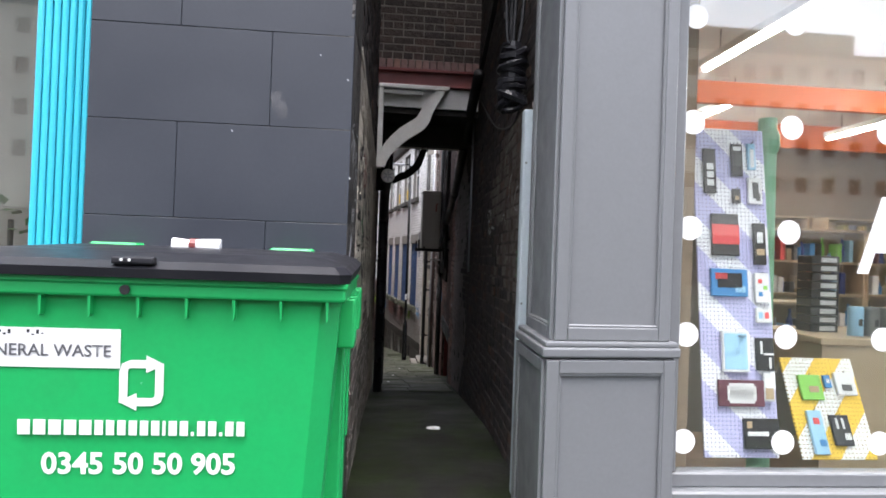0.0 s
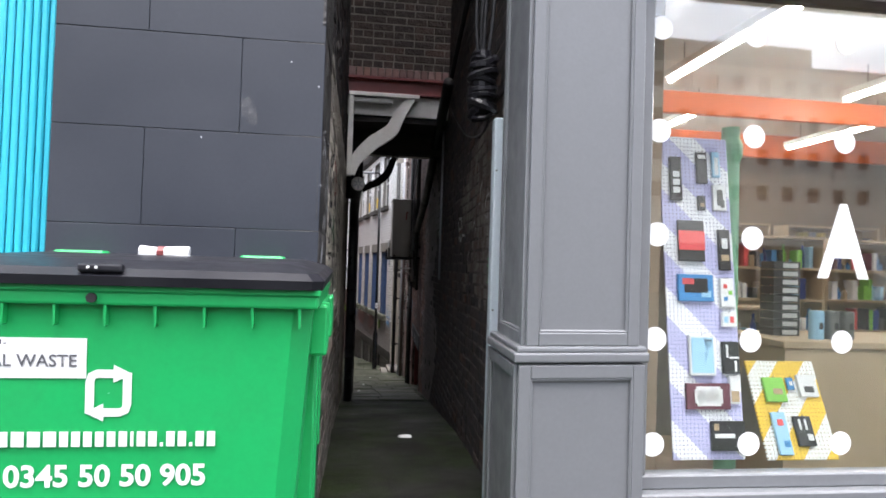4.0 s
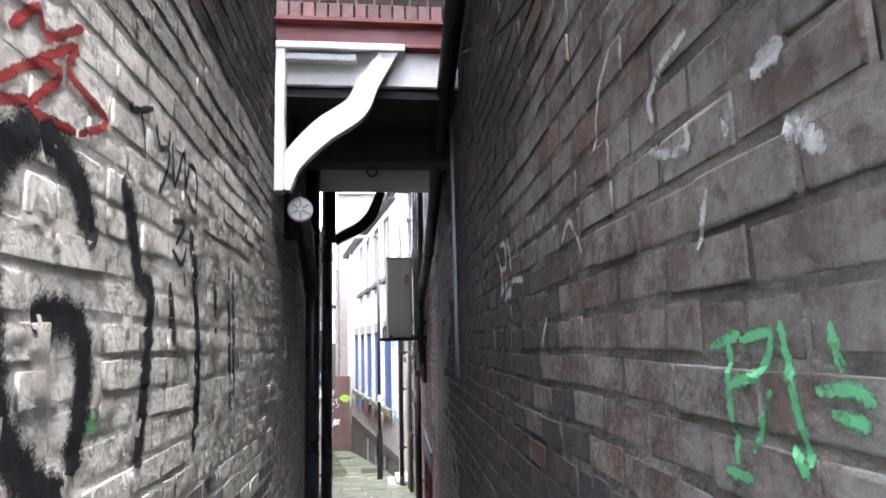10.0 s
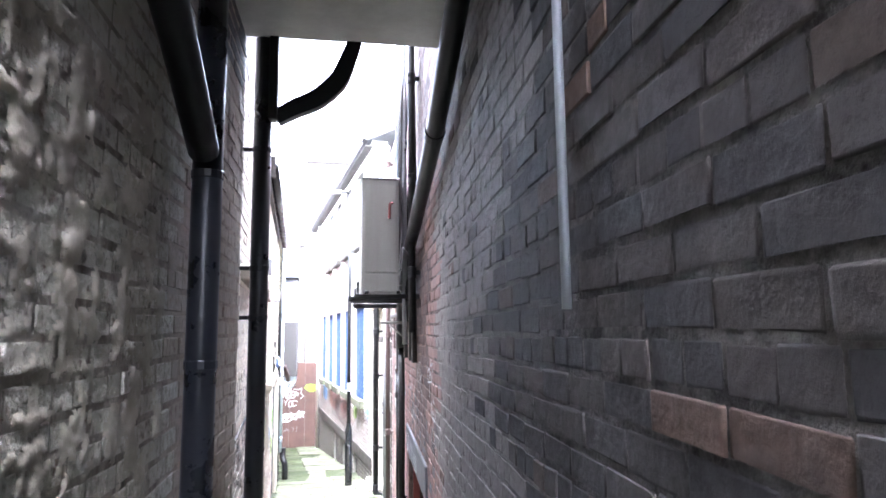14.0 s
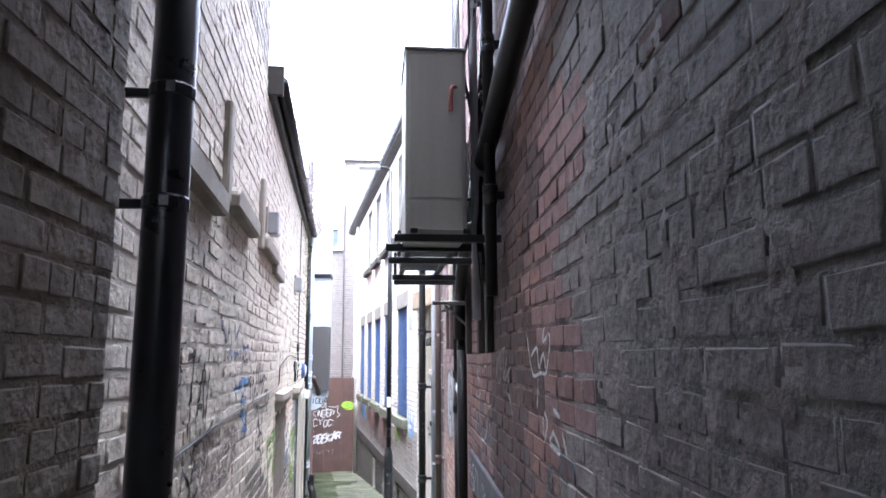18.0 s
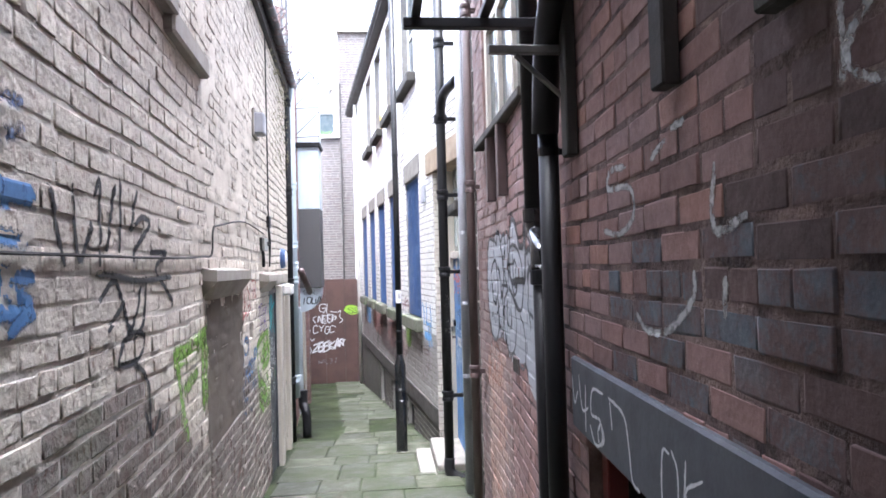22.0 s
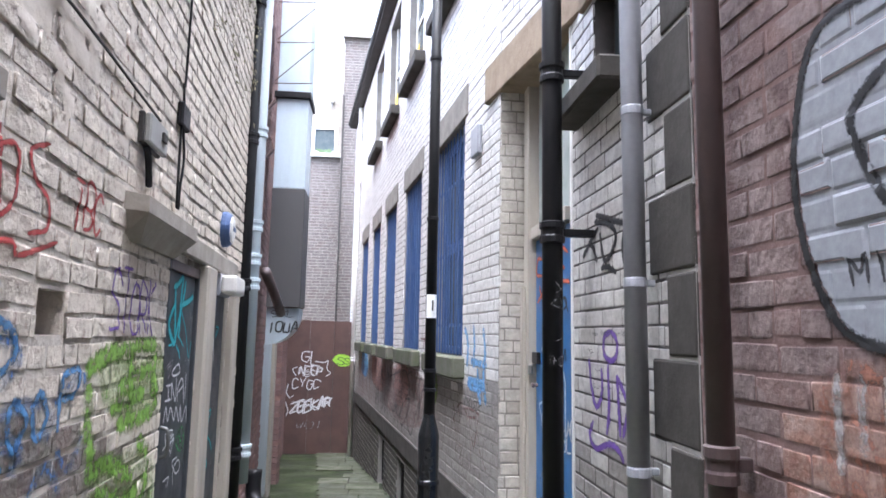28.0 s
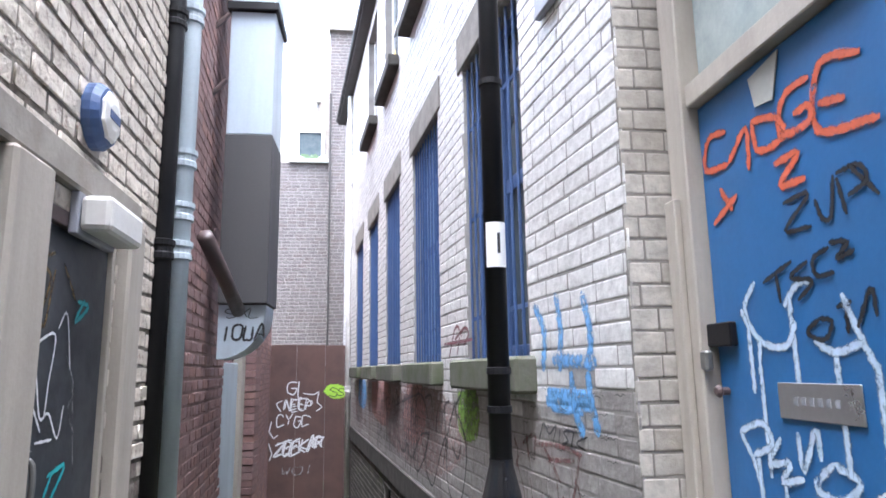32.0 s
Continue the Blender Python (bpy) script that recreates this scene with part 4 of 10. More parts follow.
def iron_bracket(label, x, y, z, reach, drop, material, group="bridge brackets"):
    """A cast-iron bracket: wall leg, top leg and an S-shaped brace between them."""
    t = thing("iron_bracket", label, "bracket", (x, y, z), group=group)
    part("wall_leg", box(0, -0.05, -drop, 0.055, 0.05, 0, 0.006), material, t)
    if drop > 0.8:
        part("top_leg", box(0, -0.06, -0.045, reach, 0.06, 0, 0.006), material, t)
        part("rib", box(0.05, -0.03, -0.10, reach * 0.62, 0.03, -0.055, 0.006), material, t)
    mid = curve_points([(0.045, 0, -drop * 0.98), (0.10, 0, -drop * 0.80), (0.26, 0, -drop * 0.60), (0.45, 0, -drop * 0.44), (0.53, 0, -drop * 0.26), (reach * 0.90, 0, -0.02)] if drop > 0.8 else [(0.045, 0, -drop * 0.98), (0.15, 0, -drop * 0.86), (0.29, 0, -drop * 0.73), (0.41, 0, -drop * 0.52), (0.47, 0, -drop * 0.28), (0.52, 0, -0.01)], 8)
    bm = bmesh.new()
    rows_b = []
    for i, p in enumerate(mid):
        d = (mid[min(i + 1, len(mid) - 1)] - mid[max(i - 1, 0)]).normalized()
        n = Vector((-d.z, 0, d.x))
        w = (0.042 if drop > 0.8 else 0.042) + (0.03 if drop > 0.8 else 0.014) * math.sin(math.pi * i / (len(mid) - 1))
        rows_b.append([bm.verts.new(p + n * s + Vector((0, e, 0))) for s, e in ((-w, -0.04), (w, -0.04), (w, 0.04), (-w, 0.04))])
    for a, b in zip(rows_b, rows_b[1:]):
        for k in range(4):
            bm.faces.new((a[k], a[(k + 1) % 4], b[(k + 1) % 4], b[k]))
    bm.faces.new(rows_b[0][::-1])
    bm.faces.new(rows_b[-1])
    part("brace", bm, material, t)
    return t


iron_bracket("white painted cast-iron bracket under the red beam", x_left_a(6.95) + 0.012, 6.93, 3.175, 0.74, 0.88, M_white_paint)
iron_bracket("black cast-iron bracket at the far end of the bridge", 0.085, 9.95, 3.03, 0.56, 0.55, M_black_iron)
hook = thing("ceiling_hook", "small black iron ring fixed under the bridge", "hook", (0.48, 7.80, 2.69))
part("ring", sweep([(0.035 * math.cos(a), 0, -0.035 + 0.035 * math.sin(a)) for a in [i * math.pi / 8 for i in range(17)]], 0.007, 6, cap=False), M_black_iron, hook)

# pale conduit, taped bundle and cables beside the shopfront
conduit = thing("cable_conduit", "pale blue-grey metal cable cover on the brick wall", "conduit", (0, 0, 0))
part("cover", box(0.739, 3.457, gz(3.5) - 0.01, 0.807, 3.53, 2.19, 0.012, seg=2), M_pale_iron, conduit)
for zc in (0.5, 1.15, 1.9):
    part("screw", lathe([(0.006, 0), (0.006, 0.004)], 8), M_steel, conduit).matrix_local = pose(0.755, 3.456, zc, 90, 0, 0)
bundle = thing("cable_bundle", "thick bundle of cables wrapped in ragged black tape", "cables", (0, 0, 0))
r = random.Random(17)
for k in range(20):
    zz = 2.22 + k * 0.0165
    a, lx, ly = r.uniform(0, 6), r.uniform(-0.45, 0.45), r.uniform(-0.45, 0.45)
    rr = r.uniform(0.05, 0.072)
    turn = r.uniform(3.5, 7.0)
    ring = [(rr * math.cos(a + turn * q / 12), rr * math.sin(a + turn * q / 12)) for q in range(13)]
    part("tape", sweep([(0.685 + px, 3.56 + py, zz + lx * px + ly * py + r.uniform(-0.004, 0.004)) for px, py in ring], r.uniform(0.009, 0.022), 6), M_bin_lid, bundle)
part("core", lathe([(0.05, 0.0), (0.064, 0.07), (0.062, 0.22), (0.045, 0.33)], 12, at=(0.685, 3.56, 2.24)), M_bin_lid, bundle)
for k, (dx, dy) in enumerate(((-0.03, -0.02), (0.0, 0.02), (0.02, -0.01), (-0.01, 0.03))):
    part("cable", sweep(curve_points([(0.685 + dx, 3.56 + dy, 2.5), (0.70 + dx * 2, 3.57 + dy, 2.9), (0.75 + dx, 3.6 + dy * 2, 3.9), (0.80, 3.7 + dy * 3, 5.0)], 5), 0.011, 6), M_black_iron, bundle)
loose = thing("loose_cable", "thin black cable sagging along the brick wall", "cable", (0, 0, 0))
part("cable", sweep(curve_points([(x_right(3.6) - 0.05, 3.62, 2.3), (x_right(4.2) - 0.03, 4.2, 2.25), (x_right(5.2) - 0.025, 5.2, 2.45), (x_right(6.6) - 0.02, 6.6, 3.0)], 6), 0.007, 6), M_black_iron, loose)
# black pipes up the right wall under the bridge, and the long sloping drain
downpipe("thin grey conduit tube on the sooty wall", x_right(7.32) - 0.016, 7.32, 1.23, 2.9, 0.011, M_grey_iron, group="")
slope = thing("sloping_drain", "long black drainpipe sloping down along the brick wall", "drainpipe", (0, 0, 0))
pts = [(x_right(y) - 0.075, y, z) for y, z in ((6.2, 3.14), (7.9, 2.73), (9.5, 2.30), (11.9, 1.93), (13.0, 1.66), (13.42, 1.40), (13.545, 1.05))]
part("pipe", sweep(curve_points(pts, 4), 0.052, 14), M_black_iron, slope, smooth=True)
for y, z in ((7.9, 2.73), (9.5, 2.30), (11.9, 1.93)):
    part("clip", sweep([(x_right(y) - 0.075, y - 0.03, z + 0.006), (x_right(y) - 0.075, y + 0.03, z - 0.006)], 0.06, 14), M_black_iron, slope)
# a second, thinner run above it
run = thing("service_pipe", "thin black service pipe above the sloping drain", "pipe", (0, 0, 0))
part("pipe", sweep([(x_right(y) - 0.03, y, z) for y, z in ((5.0, 3.6), (8.0, 2.86), (9.6, 2.46), (11.6, 2.12))], 0.02, 10), M_black_iron, run, smooth=True)

# rainwater pipes on the red wall
downpipe("black plastic rainwater pipe on the red brick wall", 1.249, 13.552, gz(13.55), 1.08, 0.039, M_black_iron, slim=(-0.6, 0.98), bracket_to=x_right(13.55))
spout = thing("swan_neck_pipe", "black glossy pipe with a swan-neck bend into the next pipe", "drainpipe", (0, 0, 0))
M_gloss_black = plain_material("glossy_black_plastic", (0.012, 0.012, 0.013), (0.03, 0.03, 0.03), 0.3, 0.18, relief=0.02)
xs = 1.259
part("pipe", sweep([(xs, 13.863, 0.74), (xs, 13.863, 3.0), (xs, 13.863, 5.0)], 0.041, 14), M_black_iron, spout, smooth=True)
part("socket", lathe([(0.043, -0.03), (0.05, -0.028), (0.05, 0.028), (0.043, 0.03)], 14, at=(xs, 13.863, 0.76)), M_gloss_black, spout)
part("bend", sweep(curve_points([(xs, 13.863, 0.74), (xs - 0.002, 13.84, 0.68), (xs - 0.01, 13.76, 0.645), (xs - 0.025, 13.67, 0.60), (xs - 0.032, 13.64, 0.52)], 5), 0.040, 14), M_gloss_black, spout, "glossy black bend", smooth=True)
part("pipe", sweep([(1.227, 13.638, 0.55), (1.227, 13.638, -0.3), (1.227, 13.638, gz(13.64))], 0.034, 14), M_black_iron, spout, smooth=True)
part("socket", lathe([(0.035, -0.03), (0.044, -0.028), (0.044, 0.028), (0.035, 0.03)], 14, at=(1.227, 13.638, 0.50)), M_black_iron, spout)
downpipe("brown cast-iron soil pipe with heavy collars", 1.312, 16.28, gz(16.28), 4.2, 0.035, M_brown_iron, (-0.28, 1.18, 2.6, 3.9), bracket_to=1.39)
downpipe("grey painted rainwater pipe on the stone quoins", 1.315, 16.83, gz(16.83), 4.2, 0.038, M_grey_iron, slim=(-0.407, 0.225, 0.84, 1.9, 3.0), bracket_to=1.385)
soil = downpipe("black cast-iron soil pipe in front of the white brick", 1.203, 17.50, gz(17.5), 4.1, 0.0465, M_black_iron, (-0.70, 0.50, 1.25, 2.0, 2.75), foot="right", bracket_to=1.395)
hop = thing("pipe_bend", "black cast-iron branch bend joining the soil pipe", "drainpipe", (1.203, 17.5, 2.0))
part("bend", sweep(curve_points([(0, -0.03, 0), (0.005, -0.06, 0.12), (0.02, -0.16, 0.20), (0.05, -0.34, 0.22), (0.10, -0.60, 0.22)], 6), 0.045, 14), M_black_iron, hop, smooth=True)
part("socket", lathe([(0.05, -0.04), (0.066, -0.035), (0.066, 0.035), (0.05, 0.04)], 16), M_black_iron, hop)

# drains on the left beyond the doors
downpipe("black rainwater pipe at the end of the cream wall", -0.635, 20.0, gz(20.05), 4.4, 0.05, M_black_iron, (-0.9, 0.4, 1.6, 2.8), bracket_to=x_left_b(20.05))
downpipe("pale grey soil pipe with socket joints", -0.60, 20.15, -1.15, 4.4, 0.056, M_pale_iron, (-0.9, 0.42, 0.62, 0.9, 1.7), bracket_to=x_left_b(20.2))
gully = thing("pipe_shoe", "black bent pipe shoe emptying at the foot of the wall", "drainpipe", (0, 0, 0))
xg = x_left_b(20.1) + 0.12
part("bend", sweep(curve_points([(xg, 20.4, -1.1), (xg, 20.38, -1.28), (xg + 0.05, 20.3, -1.42), (xg + 0.06, 20.28, gz(20.3) + 0.02)], 5), 0.062, 14), M_black_iron, gully, smooth=True)
part("branch", sweep([(xg, 20.42, 0.55), (xg + 0.02, 20.9, 0.36), (xg + 0.02, 21.3, 0.22)], 0.045, 12), M_brown_iron, gully, smooth=True)

# street lamp in the passage
lamp = thing("street_lamp", "slim black street lamp post with a numbered sticker and LED head", "street lamp", (0.776, 18.88, gz(18.92)))
H = -gz(18.92)
part("base", lathe([(0.075, 0), (0.075, 0.02), (0.066, 0.03), (0.066, 0.72), (0.073, 0.725), (0.073, 0.75), (0.066, 0.755), (0.066, 1.02), (0.056, 1.06), (0.038, 1.13), (0.038, 1.15)], 22), M_gloss_black, lamp, smooth=False)
part("post", sweep([(0, 0, 1.13), (0, 0, 3.0), (0, 0, H + 3.95)], [0.036, 0.035, 0.032], 18), M_black_iron, lamp, smooth=True)
for zc in (1.30, 1.42, 2.4, 3.5):
    part("band", lathe([(0.035, -0.012), (0.041, -0.01), (0.041, 0.01), (0.035, 0.012)], 18, at=(0, 0, zc)), M_black_iron, lamp)
bm = bmesh.new()
ring = [(0.0375 * math.sin(a), -0.0375 * math.cos(a)) for a in [radians(d) for d in range(-60, 70, 12)]]
lo, hi = [bm.verts.new((x, y, H + 0.14)) for x, y in ring], [bm.verts.new((x, y, H + 0.29)) for x, y in ring]
for a in range(len(ring) - 1):
    bm.faces.new((lo[a], lo[a + 1], hi[a + 1], hi[a]))
part("sticker", bm, M_white, lamp, "white number sticker")


def text_mesh(body, size, material, name="lettering", bold=0.0, align="CENTER", shear=0.0):
    """Flat letters in x and z, facing -y."""
    cu = bpy.data.curves.new(name, 'FONT')
    cu.body, cu.size, cu.align_x, cu.align_y, cu.offset, cu.shear = body, size, align, "CENTER", bold, shear
    cu.resolution_u = 3
    tmp = bpy.data.objects.new("text_tmp", cu)
    me = bpy.data.meshes.new_from_object(tmp)
    bpy.data.objects.remove(tmp)
    me.transform(Matrix.Rotation(math.pi / 2, 4, 'X'))
    me.materials.clear()
    me.materials.append(material)
    me.name = name
    return me


M_ink = plain_material("black_ink", (0.02, 0.02, 0.022), (0.03, 0.03, 0.03), 0.2, 0.6, relief=0)
num = new("number", text_mesh("1", 0.10, M_ink))
num.parent = lamp
num.location = (0.006, -0.0395, H + 0.215)
part("door", box(-0.024, -0.0675, 0.30, 0.024, -0.062, 0.62, 0.002), M_gloss_black, lamp, "small access door")
arm_b = sweep(curve_points([(0, 0, H + 3.92), (-0.05, 0, H + 3.99), (-0.2, 0, H + 4.0)], 4), 0.022, 10)
part("arm", arm_b, M_black_iron, lamp)
bm = box(-0.52, -0.07, H + 3.965, -0.17, 0.07, H + 4.025, 0.02, seg=2)
part("lamp_head", bm, M_grey_iron, lamp, "grey flat LED lantern head")

# ---- service unit on brackets ----
unit = thing("service_cabinet", "tall beige-grey wall cabinet on a steel frame above head height", "cabinet", (0, 0, 0))
part("casing", box(0.715, 11.60, 1.51, 1.035, 12.10, 2.53, 0.012, seg=2), M_unit, unit)
part("panel", box(0.735, 11.592, 1.545, 1.015, 11.601, 1.70, 0.003), M_unit, unit, "lower cover panel")
part("panel", box(0.735, 11.592, 1.715, 1.015, 11.601, 2.50, 0.003), M_unit, unit, "upper cover panel")
part("top", box(0.705, 11.59, 2.53, 1.045, 12.11, 2.545, 0.004), M_unit, unit)
part("lever", sweep(curve_points([(0.98, 11.585, 2.32), (0.955, 11.57, 2.30), (0.95, 11.57, 2.18)], 4), 0.012, 8), M_red_steel, unit, "small red isolator")
rack = thing("steel_rack", "rusty steel bracket frame cantilevered from the wall", "bracket", (0, 0, 0))
for y, x0 in ((11.62, 0.66), (11.93, 0.62), (12.42, 0.645), (13.32, 0.69), (13.65, 0.71)):
    part("arm", box(x0, y - 0.02, 1.49, x_right(y) - 0.004, y + 0.02, 1.53, 0.003), M_black_iron, rack)
for x in (0.76, 1.03):
    part("rail", box(x - 0.018, 11.58, 1.531, x + 0.018, 13.70, 1.556, 0.003), M_black_iron, rack)
for y in (12.42, 13.32):
    part("hanger", box(0.70, y - 0.012, 1.531, 0.724, y + 0.012, 1.70), M_black_iron, rack)
part("arm", box(1.0, 13.375, 1.305, x_right(13.39) - 0.004, 13.405, 1.335, 0.003), M_steel, rack, "thin grey stay")
part("strut", sweep([(1.10, 13.39, 1.30), (x_right(13.39) - 0.006, 13.39, 1.12)], 0.010, 8), M_steel, rack)
pan = thing("condenser_unit", "grey condenser unit standing on the steel rack", "air conditioner", (0, 0, 0))
part("casing", box(0.735, 12.56, 1.558, 1.055, 13.22, 1.86, 0.012, seg=2), M_steel, pan)
for k in range(8):
    part("slat", box(0.75, 12.552, 1.58 + 0.033 * k, 1.04, 12.56, 1.594 + 0.033 * k), M_black_iron, pan)
part("drip_tray", box(0.77, 12.64, 1.54, 1.02, 13.14, 1.557), M_black_iron, pan)
wires = thing("hanging_cables", "tangle of grey and black cables behind the cabinet", "cables", (0, 0, 0))
M_pale_cable = plain_material("pale_grey_cable", (0.42, 0.42, 0.43), None, 0.4, 0.5)
for radius, material, points in (
        (0.008, M_black_iron, ((1.14, 3.5), (1.106, 2.85), (1.061, 2.64), (1.053, 2.47), (1.088, 2.24), (1.116, 1.98), (1.098, 1.79), (1.036, 1.73))),
        (0.006, M_black_iron, ((1.11, 2.45), (1.074, 2.356), (1.01, 2.288), (1.003, 2.239), (1.024, 2.158), (1.05, 2.14))),
        (0.024, M_gloss_black, ((1.17, 3.6), (1.165, 2.92), (1.16, 2.65), (1.142, 2.24), (1.123, 1.82), (1.111, 1.60), (1.14, 1.30))),
        (0.010, M_black_iron, ((1.19, 3.6), (1.195, 2.9), (1.20, 2.5), (1.19, 2.1), (1.17, 1.7), (1.18, 1.3))),
        (0.006, M_black_iron, ((1.19, 3.3), (1.195, 2.75), (1.198, 2.63), (1.17, 2.59), (1.15, 2.65), (1.14, 3.0))),
        (0.006, M_pale_cable, ((1.03, 3.4), (1.02, 2.7), (1.01, 2.24))),
        (0.006, M_pale_cable, ((1.10, 3.4), (1.098, 2.78), (1.10, 2.41), (1.07, 2.0), (1.05, 1.7))),
        (0.005, M_pale_cable, ((1.19, 1.95), (1.20, 1.86), (1.20, 1.60), (1.18, 1.4))),
        (0.005, M_pale_cable, ((1.0, 1.635), (1.035, 1.615), (1.065, 1.616), (1.105, 1.645))),
        (0.007, M_black_iron, ((1.08, 3.5), (1.075, 2.9), (1.09, 2.3), (1.14, 1.8), (1.12, 1.45), (1.17, 1.2)))):
    part("cable", sweep(curve_points([(x, 11.75 + 0.03 * math.sin(7 * x + 3 * z), z) for x, z in points], 5), radius, 8), material, wires, smooth=True)
for x, z, s in ((1.17, 2.42, 0.030), (1.18, 2.35, 0.035), (1.15, 2.34, 0.025), (1.17, 2.26, 0.028)):
    part("clamp", box(x - s, 11.70, z - s * 0.7, x + s, 11.76, z + s * 0.7, 0.008), M_black_iron, wires)
downpipe("black service riser behind the cabinet", 1.13, 11.45, 1.2, 5.0, 0.03, M_black_iron, (1.7, 2.5, 3.4), group="", bracket_to=1.2)
downpipe("grey service riser behind the cabinet", 1.10, 11.75, 1.1, 5.0, 0.022, M_grey_iron, (1.9, 2.9), group="", bracket_to=1.2)
for y in (12.02, 12.47, 13.36):
    p = thing("timber_post", "dark timber post hanging down the brick wall", "post", (0, 0, 0), group="hanging posts")
    part("post", box(x_right(y) - 0.045, y - 0.035, 0.93, x_right(y) - 0.004, y + 0.035, 2.6, 0.005), M_dark_wood, p)
for y, zb in ((15.12, 0.98), (15.56, 0.99)):
    p = thing("timber_post", "brown timber strip under the window sill", "post", (0, 0, 0), group="strips under the window")
    part("post", box(x_right(y) - 0.065, y - 0.03, zb, x_right(y) - 0.006, y + 0.03, 1.43, 0.004), M_brown_iron, p)

# window of the red wall
win_r = thing("window_1", "tall dirty window in the red brick wall with a stone sill", "window", (0, 0, 0), kind="structure")
part("window_sill", box(1.325, 14.44, 1.43, 1.52, 16.1, 1.485, 0.008), M_stone, win_r)
for y0, y1 in ((14.5, 14.58), (15.0, 15.05), (15.48, 15.53), (15.98, 16.06)):
    part("window_frame", box(1.42, y0, 1.48, 1.49, y1, 3.0, 0.004), M_pale_wood, win_r)
part("window_frame", box(1.42, 14.5, 2.3, 1.485, 16.06, 2.36, 0.004), M_pale_wood, win_r)
part("window_frame", box(1.425, 14.5, 2.92, 1.485, 16.06, 3.0, 0.004), M_pale_wood, win_r)
for y0, y1 in ((14.58, 15.0), (15.05, 15.48), (15.53, 15.98)):
    part("pane", box(1.45, y0, 1.49, 1.456, y1, 2.30), M_dim_glass, win_r)
    part("pane", box(1.45, y0, 2.36, 1.456, y1, 2.92), M_dim_glass, win_r)
# low dark lintel and opening in the right wall
low = thing("cellar_opening", "dark cellar opening under a painted concrete lintel", "opening", (0, 0, 0))
M_lintel = plain_material("slate_grey_paint", (0.085, 0.09, 0.105), (0.05, 0.05, 0.055), 0.5, 0.7, relief=0.3)
rot = math.degrees(math.atan(-0.05))
lint = part("lintel", box(-0.016, -1.32, -0.05, 0.12, 1.19, 0.21, 0.008), M_lintel, low, "slate-grey painted lintel")
lint.matrix_local = pose(x_right(12.28) - 0.0, 12.3, 0, 0, 0, rot)
# Black sheet standing in for the unlit depth of the cellar.
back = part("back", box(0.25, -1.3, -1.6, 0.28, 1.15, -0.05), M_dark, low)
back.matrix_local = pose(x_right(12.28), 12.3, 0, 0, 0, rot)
jb = part("frame", box(0.05, 0.98, -1.5, 0.12, 1.05, -0.05, 0.004), M_red_steel, low, "dark red timber frame")
jb.matrix_local = pose(x_right(12.28), 12.3, 0, 0, 0, rot)
grate = thing("air_brick", "terracotta air brick grating in the red wall", "vent", (0, 0, 0))
gx = x_right(14.93) - 0.004
part("frame", box(gx - 0.007, 14.85, -0.09, gx + 0.01, 15.01, 0.01, 0.003), M_brown_iron, grate)
for k in range(8):
    part("bar", box(gx - 0.010, 14.862 + 0.0185 * k, -0.08, gx - 0.0065, 14.870 + 0.0185 * k, 0.0), M_stone, grate)


# ---- street front: green waste bin ----
waste = thing("wheeled_bin", "large green plastic general waste bin with a black lid", "waste bin", (-0.64, 1.83, gz(1.8)))
BH, BW, BD = 1.10, 0.55, 0.86
bm = bmesh.new()
rings = []
for z, w, y0, y1 in ((0.20, 0.46, 0.10, 0.80), (0.24, 0.475, 0.075, 0.81), (1.08, 0.53, 0.026, 0.84), (1.125, 0.535, 0.022, 0.845)):
    c = 0.05
    rings.append([bm.verts.new(p) for p in ((-w + c, y0, z), (w - c, y0, z), (w, y0 + c, z), (w, y1 - c, z), (w - c, y1, z), (-w + c, y1, z), (-w, y1 - c, z), (-w, y0 + c, z))])
for a, b in zip(rings, rings[1:]):
    for k in range(8):
        bm.faces.new((a[k], a[(k + 1) % 8], b[(k + 1) % 8], b[k]))
bm.faces.new(rings[0][::-1])
part("body", bm, M_bin_green, waste)
bm = bmesh.new()
for (x0, y0, x1, y1) in ((-BW, -0.005, BW, 0.03), (-BW, 0.84, BW, BD), (-BW, 0.03, -BW + 0.035, 0.84), (BW - 0.035, 0.03, BW, 0.84)):
    box(x0, y0, 1.115, x1, y1, 1.16, 0.008, bm, 2)
part("rim", bm, M_bin_green, waste)
part("rim_lip", box(-BW - 0.006, -0.012, 1.148, BW + 0.006, BD + 0.006, 1.172, 0.006), M_bin_green, waste)
for k in range(9):
    x = -0.50 + 0.125 * k
    part("gusset", prism([(x - 0.004, 1.117), (x + 0.004, 1.117), (x + 0.004, 1.065), (x - 0.001, 1.06)], 0.0, 0.03), M_bin_green, waste)
for y, d, zb in ((0.30, 0.03, 0.3), (0.52, 0.05, 0.3), (0.76, 0.03, 0.55)):
    part("side_rib", box(0.47, y - d, zb, 0.537, y + d, 1.04, 0.006), M_bin_green, waste)
for y0 in (0.14, 0.64):
    # open lifting pocket: a square frame with a dark back
    for a, b, c, d in ((y0, y0 + 0.03, 0.97, 1.12), (y0 + 0.15, y0 + 0.18, 0.97, 1.12), (y0 + 0.031, y0 + 0.149, 0.97, 1.0)):
        part("lifting_pocket", box(0.52, a, c, 0.572, b, d, 0.008, seg=2), M_bin_green, waste)
part("side_skirt", box(0.52, 0.325, 1.05, 0.56, 0.635, 1.12, 0.008, seg=2), M_bin_green, waste)
bm = bmesh.new()
prof = [(-0.56, -0.03, 1.168), (-0.565, -0.035, 1.193), (-0.545, -0.005, 1.213), (-0.46, 0.12, 1.236)]
rings = []
